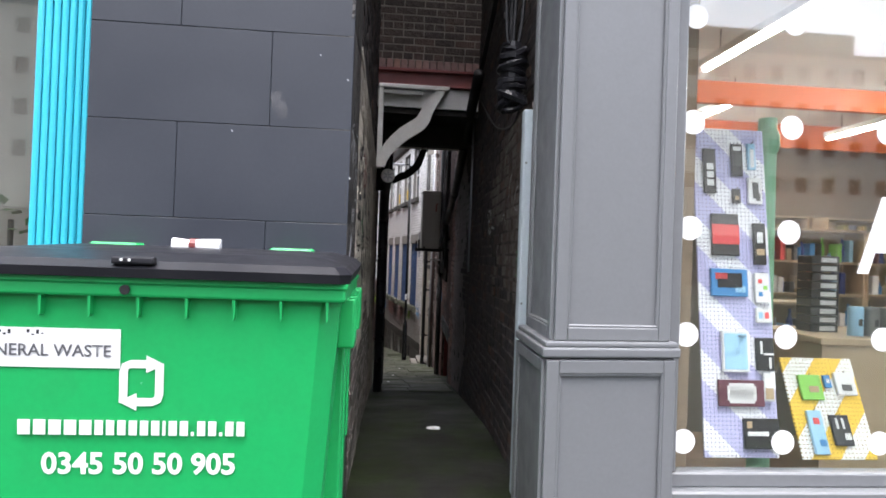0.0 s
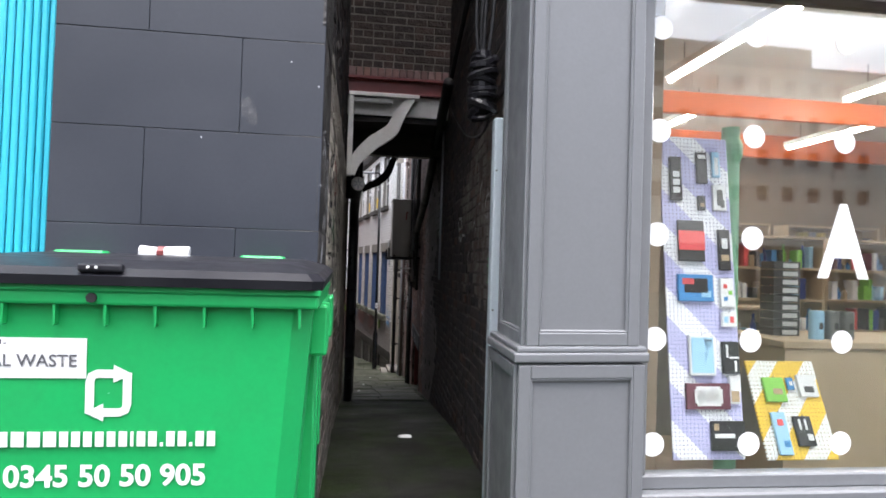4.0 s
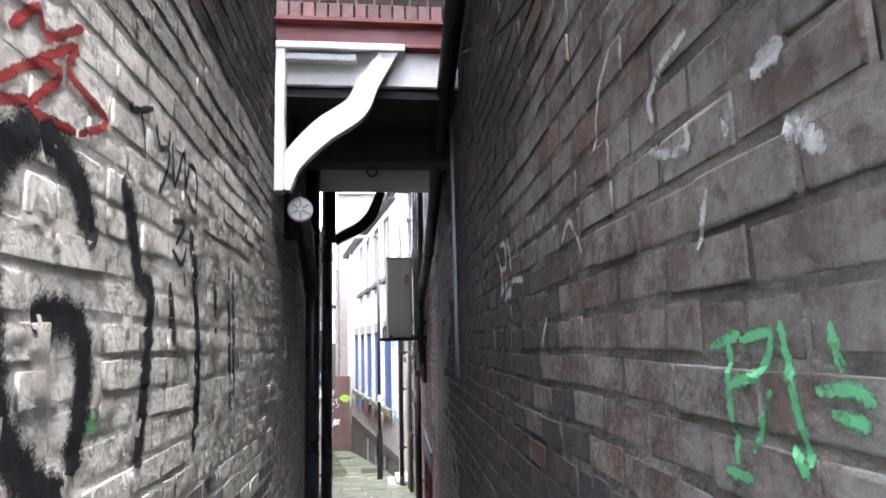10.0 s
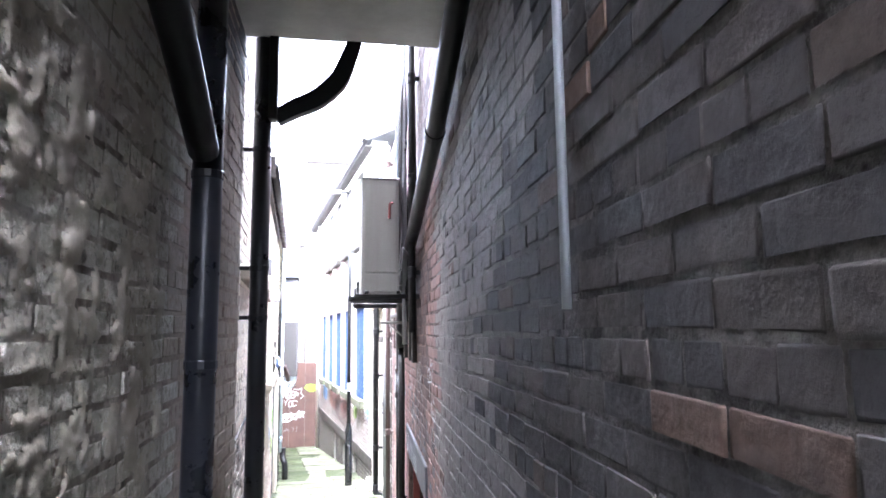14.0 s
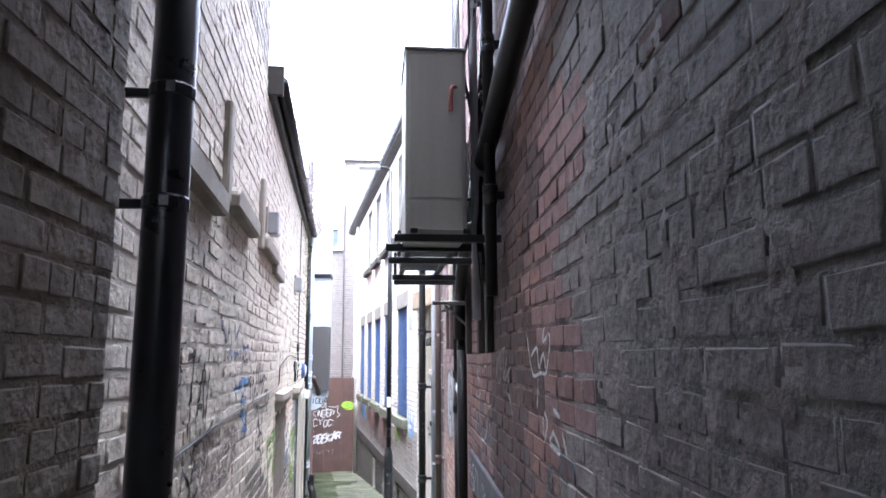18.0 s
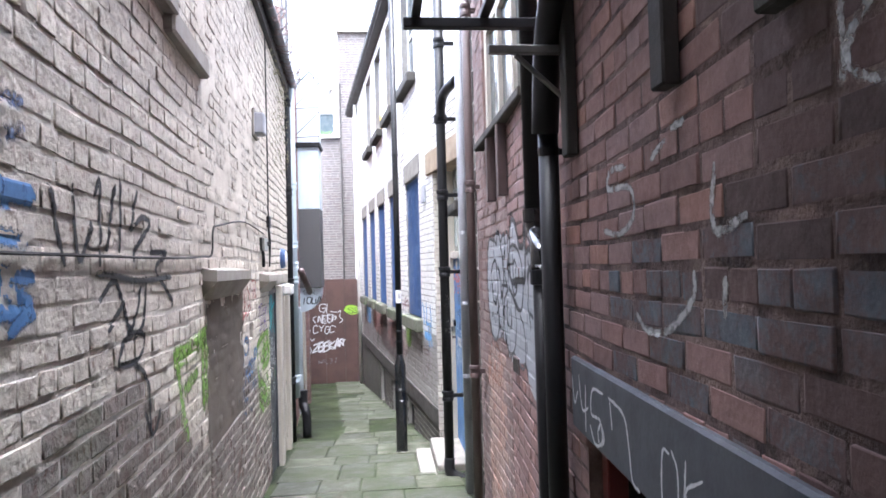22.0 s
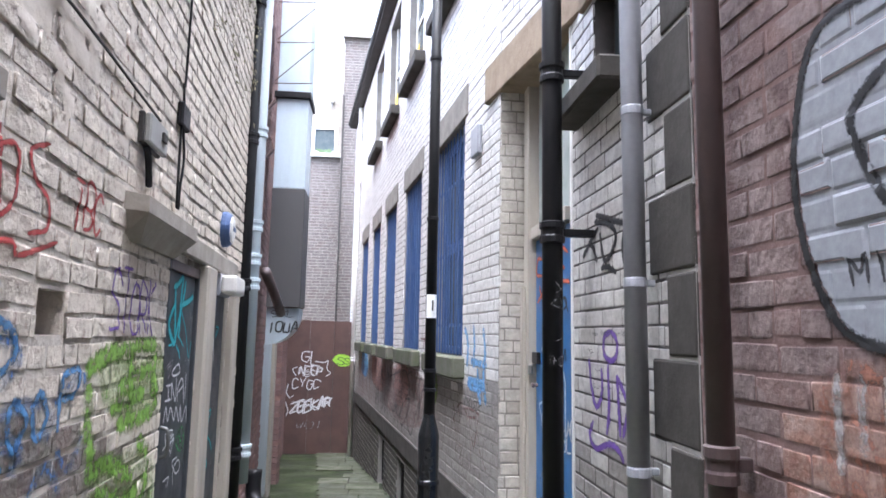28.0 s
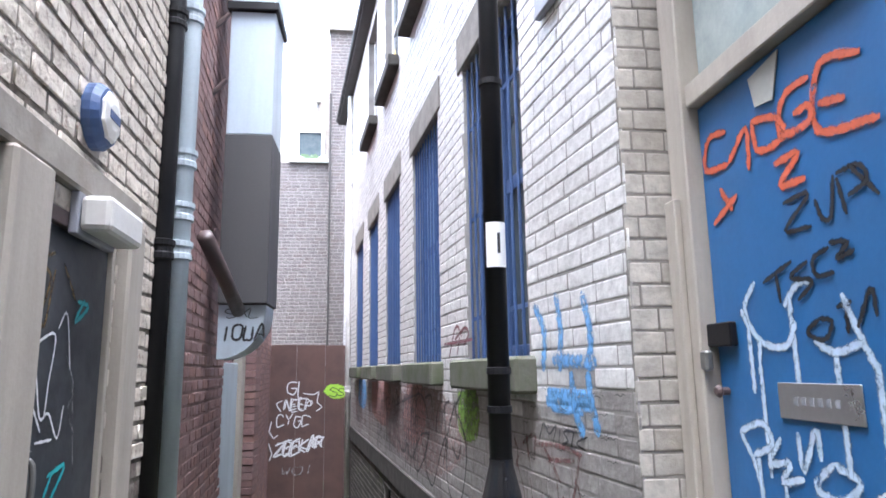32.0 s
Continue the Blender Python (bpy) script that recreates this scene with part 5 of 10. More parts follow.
for w, y0, z in prof:
    y1 = BD + 0.02 + (w + 0.565) * -1.0
    rings.append([bm.verts.new(p) for p in ((w + 0.03, y0, z), (-w - 0.03, y0, z), (-w, y0 + 0.03, z), (-w, y1, z + 0.02), (-w - 0.03, y1 + 0.02, z + 0.02), (w + 0.03, y1 + 0.02, z + 0.02), (w, y1, z + 0.02), (w, y0 + 0.03, z))])
for a, b in zip(rings, rings[1:]):
    for k in range(8):
        bm.faces.new((a[k], a[(k + 1) % 8], b[(k + 1) % 8], b[k]))
bm.faces.new(rings[-1])
bm.faces.new(rings[0][::-1])
lid = part("lid", bm, M_bin_lid, waste, "black plastic lid with water sheen")
part("latch", box(-0.06, -0.038, 1.203, 0.05, -0.01, 1.225, 0.006, seg=2), M_bin_lid, lid)
part("hinge_bar", sweep([(-0.5, BD + 0.03, 1.25), (0.5, BD + 0.03, 1.25)], 0.016, 10), M_bin_lid, lid)
for x0, x1 in ((-0.46, -0.28), (0.21, 0.38)):
    part("hinge_block", box(x0, BD - 0.08, 1.238, x1, BD + 0.0, 1.264, 0.008), M_bin_green, lid, "green hinge block")
for x in (-0.02, 0.0):
    part("dot", lathe([(0.004, 0), (0.004, 0.003)], 8), M_white, lid).matrix_local = pose(x - 0.01, -0.043, 1.215, 90, 0, 0)
# Black disc painted as the shade inside a hole.
hole = part("drain_hole", lathe([(0.013, -0.004), (0.013, 0.003)], 14), M_dark, waste)
hole.matrix_local = pose(-0.03, -0.013, 1.135, 90, 0, 0)
for x in (-0.40, 0.40):
    for y in (0.14, 0.74):
        w = part("castor", sweep([(x - 0.02, y, 0.09), (x + 0.02, y, 0.09)], 0.09, 18), M_bin_lid, waste)
        part("fork", box(x - 0.035, y - 0.03, 0.09, x + 0.035, y + 0.03, 0.21, 0.004), M_steel, w)
# labels on the bin's front, which leans back towards the foot
tilt = math.degrees(math.atan(0.045 / 0.78))


def on_bin(x, z, lift=0.003):
    return pose(x, 0.03 + (1.02 - z) * 0.0577 - lift, z, tilt, 0, 0)


lab = part("label", box(-0.40, -0.0012, -0.053, 0.0, 0.0012, 0.053), M_white, waste, "white paper label")
lab.matrix_local = on_bin(-0.050, 0.972)
M_grey_ink = plain_material("grey_ink", (0.10, 0.10, 0.11), (0.12, 0.12, 0.12), 0.2, 0.6, relief=0)
tx = new("lettering", text_mesh("GENERAL WASTE", 0.0455, M_grey_ink, bold=0.0006))
tx.parent = lab
tx.location = (-0.20, -0.0035, -0.008)
for k in range(14):
    sc = part("scribble", box(-0.36 + k * 0.012, -0.002, 0.036 + 0.004 * math.sin(k * 2.1), -0.353 + k * 0.012, -0.0015, 0.042 + 0.006 * math.sin(k * 3.3)), M_ink, lab) if k not in (7, 8) else None
# company mark: two arrows chasing each other, in white
mk = thing_parent = part("mark", box(-0.001, -0.0005, -0.001, 0.001, 0.0005, 0.001), M_white, waste, "white arrow mark and company lettering")
mk.matrix_local = on_bin(0.007, 0.880)


def rounded_path(s):
    pts = [(-0.047 * s, -0.055 * s), (-0.047 * s, 0.030 * s), (-0.043 * s, 0.045 * s), (-0.028 * s, 0.052 * s), (0.012 * s, 0.052 * s)]
    return pts


for s in (1, -1):
    pts = rounded_path(s)
    bm = bmesh.new()
    outer, inner = [], []
    for i, (x, z) in enumerate(pts):
        a, b = pts[max(i - 1, 0)], pts[min(i + 1, len(pts) - 1)]
        d = Vector((b[0] - a[0], b[1] - a[1])).normalized()
        outer.append(bm.verts.new((x - d.y * 0.011, -0.001, z + d.x * 0.011)))
        inner.append(bm.verts.new((x + d.y * 0.011, -0.001, z - d.x * 0.011)))
    for i in range(len(pts) - 1):
        bm.faces.new((outer[i], outer[i + 1], inner[i + 1], inner[i]))
    bm.faces.new([bm.verts.new(p) for p in ((0.012 * s, -0.001, 0.076 * s), (0.06 * s, -0.001, 0.052 * s), (0.012 * s, -0.001, 0.028 * s))])
    part("arrow", bm, M_white, mk)
# the company's address as plain bars of its size, the telephone number in figures
x = -0.315
for k in range(20):
    w, h = (0.031, 0.040) if k < 5 else ((0.021, 0.040) if k not in (14, 17, 11) else (0.008, 0.040))
    bm = box(0, -0.0008, -h / 2, w, 0.0008, h / 2 if k not in (14, 17) else -h / 2 + 0.01)
    nb = part("letter_bar", bm, M_white, mk)
    nb.location = (x, -0.006, -0.122)
    x += w + 0.0085
ph = new("telephone_number", text_mesh("0345 50 50 905", 0.081, M_white, bold=0.0022))
ph.parent = waste
ph.matrix_local = on_bin(0.007, 0.655, 0.004)
# rubbish left on the lid
packet = thing("crushed_packet", "crushed white paper cup lying on the bin lid", "litter", (-0.69, 2.55, gz(1.8) + 1.243))
bm = sweep([(-0.085, 0, 0.022), (-0.03, 0.004, 0.02), (0.03, -0.004, 0.022), (0.09, 0, 0.02)], [0.024, 0.02, 0.022, 0.026], 9)
part("cup", bm, M_white, packet)
part("print", sweep([(-0.02, 0.002, 0.022), (0.005, 0, 0.022)], 0.0225, 9), M_red_steel, packet, "dark red printing")
litter = thing("paper_scrap", "small crumpled white paper scrap on the tarmac", "litter", (0.47, 5.2, gz(5.2)))
bm = bmesh.new()
bmesh.ops.create_icosphere(bm, subdivisions=2, radius=0.045)
for v in bm.verts:
    v.co = Vector((v.co.x * 1.3, v.co.y, abs(v.co.z) * 0.35)) * (1 + 0.35 * noise.noise(v.co * 40))
part("scrap", bm, M_white, litter)
for x, y in ((0.55, 15.6), (0.33, 12.9), (0.2, 10.6)):
    c = copy_thing(litter, pose(x, y, gz(y) + 0.012, 0, 0, x * 300))
    c.scale = (0.5, 0.5, 0.5)

# turquoise shopfront pilaster and window to its left
tp = thing("turquoise_pilaster", "turquoise painted fluted timber pilaster of a shopfront", "pilaster", (0, 0, 0), kind="structure")
part("core", box(-1.41, 2.80, 0.1, -1.19, 3.1, 4.2), M_turquoise, tp)
for k in range(7):
    part("reed", box(-1.405 + 0.031 * k, 2.775, 0.4, -1.405 + 0.031 * k + 0.025, 2.81, 4.2, 0.006), M_turquoise, tp)
wl_ = thing("window_2", "dark cafe window with plants behind the glass", "window", (0, 0, 0), kind="structure")
part("window_sill", box(-4.0, 2.76, 0.4, -1.41, 3.0, 0.48, 0.006), M_turquoise, wl_)
part("stall_riser", box(-4.0, 2.80, 0.1, -1.41, 3.0, 0.40), M_turquoise, wl_)
g = part("pane", box(-4.0, 2.86, 0.48, -1.41, 2.868, 3.4), M_glass, wl_)
g.visible_shadow = False
part("header", box(-4.0, 2.78, 3.4, -1.41, 3.0, 4.2), M_turquoise, wl_)
cafe = thing("cafe_room", "dim brown cafe interior behind the window", "room", (0, 0, 0), kind="structure")
M_cafe = plain_material("brown_plaster", (0.12, 0.09, 0.06), (0.05, 0.04, 0.03), 0.5, 0.9)
part("back", box(-4.2, 3.9, 0.1, -1.2, 3.95, 4.2), M_cafe, cafe)
part("floor", box(-4.2, 2.9, 0.1, -1.2, 3.9, 0.16), M_cafe, cafe)
part("side", box(-1.25, 2.9, 0.1, -1.2, 3.9, 4.2), M_cafe, cafe)
part("ceiling", box(-4.2, 2.9, 3.4, -1.2, 3.9, 3.45), M_cafe, cafe)
M_leaf = plain_material("indoor_leaf", (0.05, 0.10, 0.03), (0.02, 0.05, 0.015), 0.5, 0.5)
plant = thing("potted_plant", "bushy green potted plant behind the cafe window", "plant", (-1.66, 3.12, 0.48))
part("pot", lathe([(0.09, 0), (0.12, 0.18), (0.13, 0.2), (0.11, 0.2)], 16), M_tan_stone, plant)
part("stand", box(-0.12, -0.12, -0.32, 0.12, 0.12, 0.0), M_dark_wood, plant)
bm = bmesh.new()
for k in range(150):
    a, h, q = rnd.random() * 6.28, 0.22 + rnd.random() * 0.85, rnd.random() * 0.2
    o = Vector((q * math.cos(a), q * math.sin(a), h))
    d = Vector((math.cos(a), math.sin(a), rnd.uniform(-0.5, 0.7))).normalized() * rnd.uniform(0.05, 0.10)
    s = Vector((-math.sin(a), math.cos(a), 0)) * 0.022
    bm.faces.new([bm.verts.new(p) for p in (o, o + d * 0.5 + s, o + d, o + d * 0.5 - s)])
part("foliage", bm, M_leaf, plant)
part("stem", sweep([(0, 0, 0.18), (0.01, 0, 0.6), (0, 0.02, 1.0)], 0.012, 6), M_dark_wood, plant)

copy_thing(plant, pose(-1.98, 3.3, 0.6, 0, 0, 130))
fairy = thing("fairy_lights", "string of tiny warm fairy lights inside the cafe window", "lights", (0, 0, 0))
M_fairy = glow_material("fairy_bulb", (1.0, 0.72, 0.30), 12.0)
fp = [(-2.7 + 0.06 * k, 3.32 + 0.02 * math.sin(k * 1.7), 2.02 + 0.10 * math.sin(k * 0.8) + 0.05 * math.sin(k * 2.9)) for k in range(24)]
part("wire", sweep(fp, 0.002, 4), M_dark_wood, fairy)
for px, py, pz in fp:
    part("bulb", lathe([(0.003, 0), (0.007, 0.006), (0.003, 0.014)], 6, at=(px, py, pz - 0.016)), M_fairy, fairy)

# grey panelled pilaster and shop window
gp = thing("grey_pilaster", "grey painted panelled timber shopfront pilaster with a moulded ledge", "pilaster", (0, 0, 0), kind="structure")
part("shaft", box(0.700, 2.575, 1.06, 1.195, 3.17, 4.4, 0.002), M_grey_paint, gp)
part("plinth", box(0.672, 2.545, 0.09, 1.22, 3.175, 1.0, 0.002), M_grey_paint, gp)
part("ledge", box(0.652, 2.525, 1.005, 1.24, 3.178, 1.045, 0.008, seg=2), M_grey_paint, gp)
part("ledge_bead", box(0.664, 2.535, 1.045, 1.23, 3.176, 1.068, 0.007, seg=2), M_grey_paint, gp)


def frame_on(x0, x1, y0, y1, z0, z1, w, t, axis):
    """Raised stiles and rails round a panel, on a front (axis y) or side (axis x) face, with an inner bead."""
    for a0, a1, b0, b1 in ((0, w, z0, z1), (1, w, z0, z1), (2, 0, z0, z0 + w), (2, 0, z1 - w, z1)):
        if axis == "y":
            u0, u1 = (x0, x0 + w) if a0 == 0 else ((x1 - w, x1) if a0 == 1 else (x0 + w + 0.001, x1 - w - 0.001))
            part("stile", box(u0, y0 - t, b0, u1, y0 + 0.001, b1, 0.003), M_grey_paint, gp)
        else:
            u0, u1 = (y0, y0 + w) if a0 == 0 else ((y1 - w, y1) if a0 == 1 else (y0 + w + 0.001, y1 - w - 0.001))
            part("stile", box(x0 - t, u0, b0, x0 + 0.001, u1, b1, 0.003), M_grey_paint, gp)
    i = w + 0.004
    if axis == "y":
        loop = [(x0 + i, y0 - 0.006, z0 + i), (x1 - i, y0 - 0.006, z0 + i), (x1 - i, y0 - 0.006, z1 - i), (x0 + i, y0 - 0.006, z1 - i)]
    else:
        loop = [(x0 - 0.006, y0 + i, z0 + i), (x0 - 0.006, y1 - i, z0 + i), (x0 - 0.006, y1 - i, z1 - i), (x0 - 0.006, y0 + i, z1 - i)]
    for a, b in zip(loop, loop[1:] + loop[:1]):
        part("bead", sweep([a, b], 0.008, 6), M_grey_paint, gp)


frame_on(0.700, 1.195, 2.575, 0, 1.07, 4.3, 0.052, 0.018, "y")
frame_on(0.672, 1.22, 2.545, 0, 0.13, 0.995, 0.052, 0.016, "y")
frame_on(0.700, 0, 2.58, 3.165, 1.07, 4.3, 0.05, 0.018, "x")
frame_on(0.672, 0, 2.55, 3.17, 0.13, 0.995, 0.05, 0.016, "x")
part("return", box(0.84, 3.175, 0.1, 1.2, 3.3, 4.4), M_grey_paint, gp)
# the pilaster is splayed: its side leans away and its front turns a little
splay = Matrix(((1, 0.062, 0, -0.1645), (0.105, 1, 0, -0.088), (0, 0, 1, 0), (0, 0, 0, 1)))
less = Matrix(((1, 0.045, 0, -0.128), (0.105, 1, 0, -0.088), (0, 0, 1, 0), (0, 0, 0, 1)))
for ob in gp.children:
    ob.data.transform(less if max(v.co.z for v in ob.data.vertices) < 1.069 else splay)

sw = thing("window_3", "large plate-glass shop window with white dot stickers", "window", (0, 0, 0), kind="structure")
part("stall_riser", box(1.2, 2.66, 0.1, 5.0, 2.9, 0.40), M_grey_paint, sw)
part("window_sill", box(1.2, 2.60, 0.40, 5.0, 2.85, 0.455, 0.008), M_grey_paint, sw)
part("window_frame", box(1.2, 2.66, 0.455, 5.0, 2.75, 0.515, 0.006), M_grey_paint, sw)
part("window_frame", box(1.2, 2.66, 0.515, 1.262, 2.75, 3.0, 0.006), M_grey_paint, sw)
part("window_frame", box(4.9, 2.66, 0.515, 5.0, 2.75, 3.0, 0.006), M_grey_paint, sw)
M_orange = plain_material("orange_sign_paint", (0.75, 0.16, 0.035), (0.55, 0.10, 0.02), 0.3, 0.5, relief=0)
part("header", box(1.2, 2.62, 2.62, 5.0, 2.75, 2.70, 0.004), M_brown_iron, sw)
part("fascia", box(1.2, 2.58, 2.70, 5.0, 2.75, 4.4, 0.004), M_grey_paint, sw)
sp = part("pane", box(1.262, 2.703, 0.515, 4.9, 2.711, 2.62), M_glass, sw)
sp.visible_shadow = False
for i in range(5):
    for j in range(6):
        d = part("dot_sticker", lathe([(0.052, 0), (0.052, 0.0012)], 28), M_white, sw)
        d.matrix_local = pose(1.311 + 0.447 * j, 2.702, 0.635 + 0.454 * i, 90, 0, 0)
ab = new("letter", text_mesh("A", 0.46, M_white, bold=0.012))
ab.parent = sw
ab.location = (2.205, 2.7005, 1.525)
ab.scale.x = 0.75

room = thing("shop_room", "bright gift shop interior with white ceiling and tan walls", "room", (0, 0, 0), kind="structure")
M_shop_wall = plain_material("tan_shop_wall", (0.27, 0.20, 0.14), (0.17, 0.125, 0.085), 0.4, 0.8)
M_shop_floor = plain_material("shop_floor_boards", (0.22, 0.16, 0.11), (0.12, 0.09, 0.06), 0.5, 0.5)
M_ceiling = plain_material("white_ceiling_paint", (0.78, 0.78, 0.76), (0.6, 0.6, 0.58), 0.3, 0.85, relief=0.05)
part("floor", box(1.45, 2.9, 0.05, 9, 9.0, 0.12), M_shop_floor, room)
part("ceiling", box(1.25, 2.76, 3.25, 9, 9.0, 3.35), M_ceiling, room)
part("back_wall", box(1.3, 9.0, 0.1, 9, 9.1, 3.3), M_shop_wall, room)
part("side_wall", box(1.36, 2.9, 0.1, 1.42, 9.0, 3.3), M_shop_wall, room)
part("side_wall", box(9.0, 2.7, 0.1, 9.1, 9.1, 3.3), M_shop_wall, room)
part("front_wall", box(5.0, 2.7, 0.1, 9.1, 2.9, 6.0), M_plain_wall, room)
part("front_wall", box(1.2, 2.76, 3.36, 9.1, 3.1, 6.0), M_plain_wall, room)
part("frieze", box(2.6, 8.0, 2.95, 9, 8.06, 3.25), M_orange, room, "orange painted bulkhead")
part("frieze", box(2.0, 5.6, 2.84, 9, 5.66, 3.04), M_orange, room, "orange painted bulkhead")
M_tube = glow_material("tube_light", (1.0, 0.95, 0.88), 16.0)
for x, y0, y1 in ((2.6, 3.5, 5.2), (4.4, 3.6, 5.4), (3.4, 5.9, 7.6), (5.4, 5.9, 7.6), (3.9, 7.9, 8.8), (6.6, 4.0, 6.0), (2.7, 6.3, 7.3), (2.9, 7.8, 8.7), (4.7, 7.7, 8.7)):
    tl = thing("tube_light", "long white fluorescent batten hanging from the ceiling", "ceiling light", (x, (y0 + y1) / 2, 3.0), group="shop ceiling lights")
    h = (y1 - y0) / 2
    part("batten", box(-0.05, -h, 0.02, 0.05, h, 0.08, 0.005), M_white_paint, tl)
    part("tube", sweep([(0, -h + 0.02, 0), (0, h - 0.02, 0)], 0.02, 10), M_tube, tl)
    for s in (-1, 1):
        part("rod", sweep([(0, s * h * 0.7, 0.08), (0, s * h * 0.7, 0.25)], 0.005, 6), M_steel, tl)

PAL = [plain_material("stock_" + n, c, tuple(v * 0.6 for v in c), 0.3, 0.5, relief=0.02) for n, c in
       (("black", (0.02, 0.02, 0.022)), ("coral", (0.75, 0.10, 0.10)), ("blue", (0.06, 0.25, 0.55)), ("white", (0.75, 0.75, 0.75)), ("maroon", (0.12, 0.03, 0.05)), ("green", (0.25, 0.60, 0.10)), ("sky", (0.35, 0.60, 0.80)), ("tan", (0.45, 0.33, 0.20)), ("navy", (0.03, 0.06, 0.25)), ("charcoal", (0.07, 0.07, 0.07)))]


def peg_material(name, a, b, angle):
    """Painted pegboard: broad diagonal stripes and a grid of small holes."""
    m, nt, bs = mat(name)
    tc = nt.nodes.new("ShaderNodeTexCoord").outputs["Object"]
    s = nt.nodes.new("ShaderNodeSeparateXYZ")
    nt.links.new(tc, s.inputs[0])
    diag = maths(nt, 'FRACT', maths(nt, 'MULTIPLY', maths(nt, 'ADD', s.outputs["Z"], maths(nt, 'MULTIPLY', s.outputs["X"], angle)), 3.2))
    col = mixc(nt, maths(nt, 'GREATER_THAN', diag, 0.55), a, b)
    cell = []
    for ax in ("X", "Z"):
        f = maths(nt, 'SUBTRACT', maths(nt, 'FRACT', maths(nt, 'MULTIPLY', s.outputs[ax], 52.0)), 0.5)
        cell.append(maths(nt, 'MULTIPLY', f, f))
    hole_m = maths(nt, 'LESS_THAN', maths(nt, 'ADD', cell[0], cell[1]), 0.035)
    nt.links.new(mixc(nt, hole_m, col, tuple(v * 0.35 for v in a)), bs.inputs["Base Color"])
    bs.inputs["Roughness"].default_value = 0.55
    return m


def pegboard(label, x, y, z, w, h, lean, m, items, group):
    t = thing("pegboard", label, "display board", (x, y, z), group=group)
    b = part("board", box(-w / 2, -0.006, 0, w / 2, 0.006, h, 0.003), m, t)
    b.matrix_local = pose(0, 0, 0, -lean)
    leg = part("strut", box(-w / 2 + 0.02, -0.008, 0, w / 2 - 0.02, 0.008, h * 0.96, 0.003), M_pale_wood, t)
    leg.matrix_local = pose(0, 2 * h * math.sin(radians(lean)) + 0.02, 0, lean)
    root = pose(x, y, z) @ pose(0, 0, 0, -lean)
    for name, lbl, cx, cz, iw, ih, c, inner in items:
        it = thing(name, lbl, "gift", (0, 0, 0))
        it.matrix_world = root @ pose(cx, -0.009, cz)
        part("card", box(-iw / 2, -0.018, -ih / 2, iw / 2, -0.001, ih / 2, 0.003), PAL[c], it)
        for k, (dx, dz, sw_, sh, c2) in enumerate(inner):
            part("print", box(dx - sw_ / 2, -0.0205, dz - sh / 2, dx + sw_ / 2, -0.0175, dz + sh / 2, 0.001), PAL[c2], it)
        part("hook", sweep([(0, -0.001, ih / 2 - 0.01), (0, -0.03, ih / 2 + 0.005)], 0.002, 5), M_steel, it)
    return t


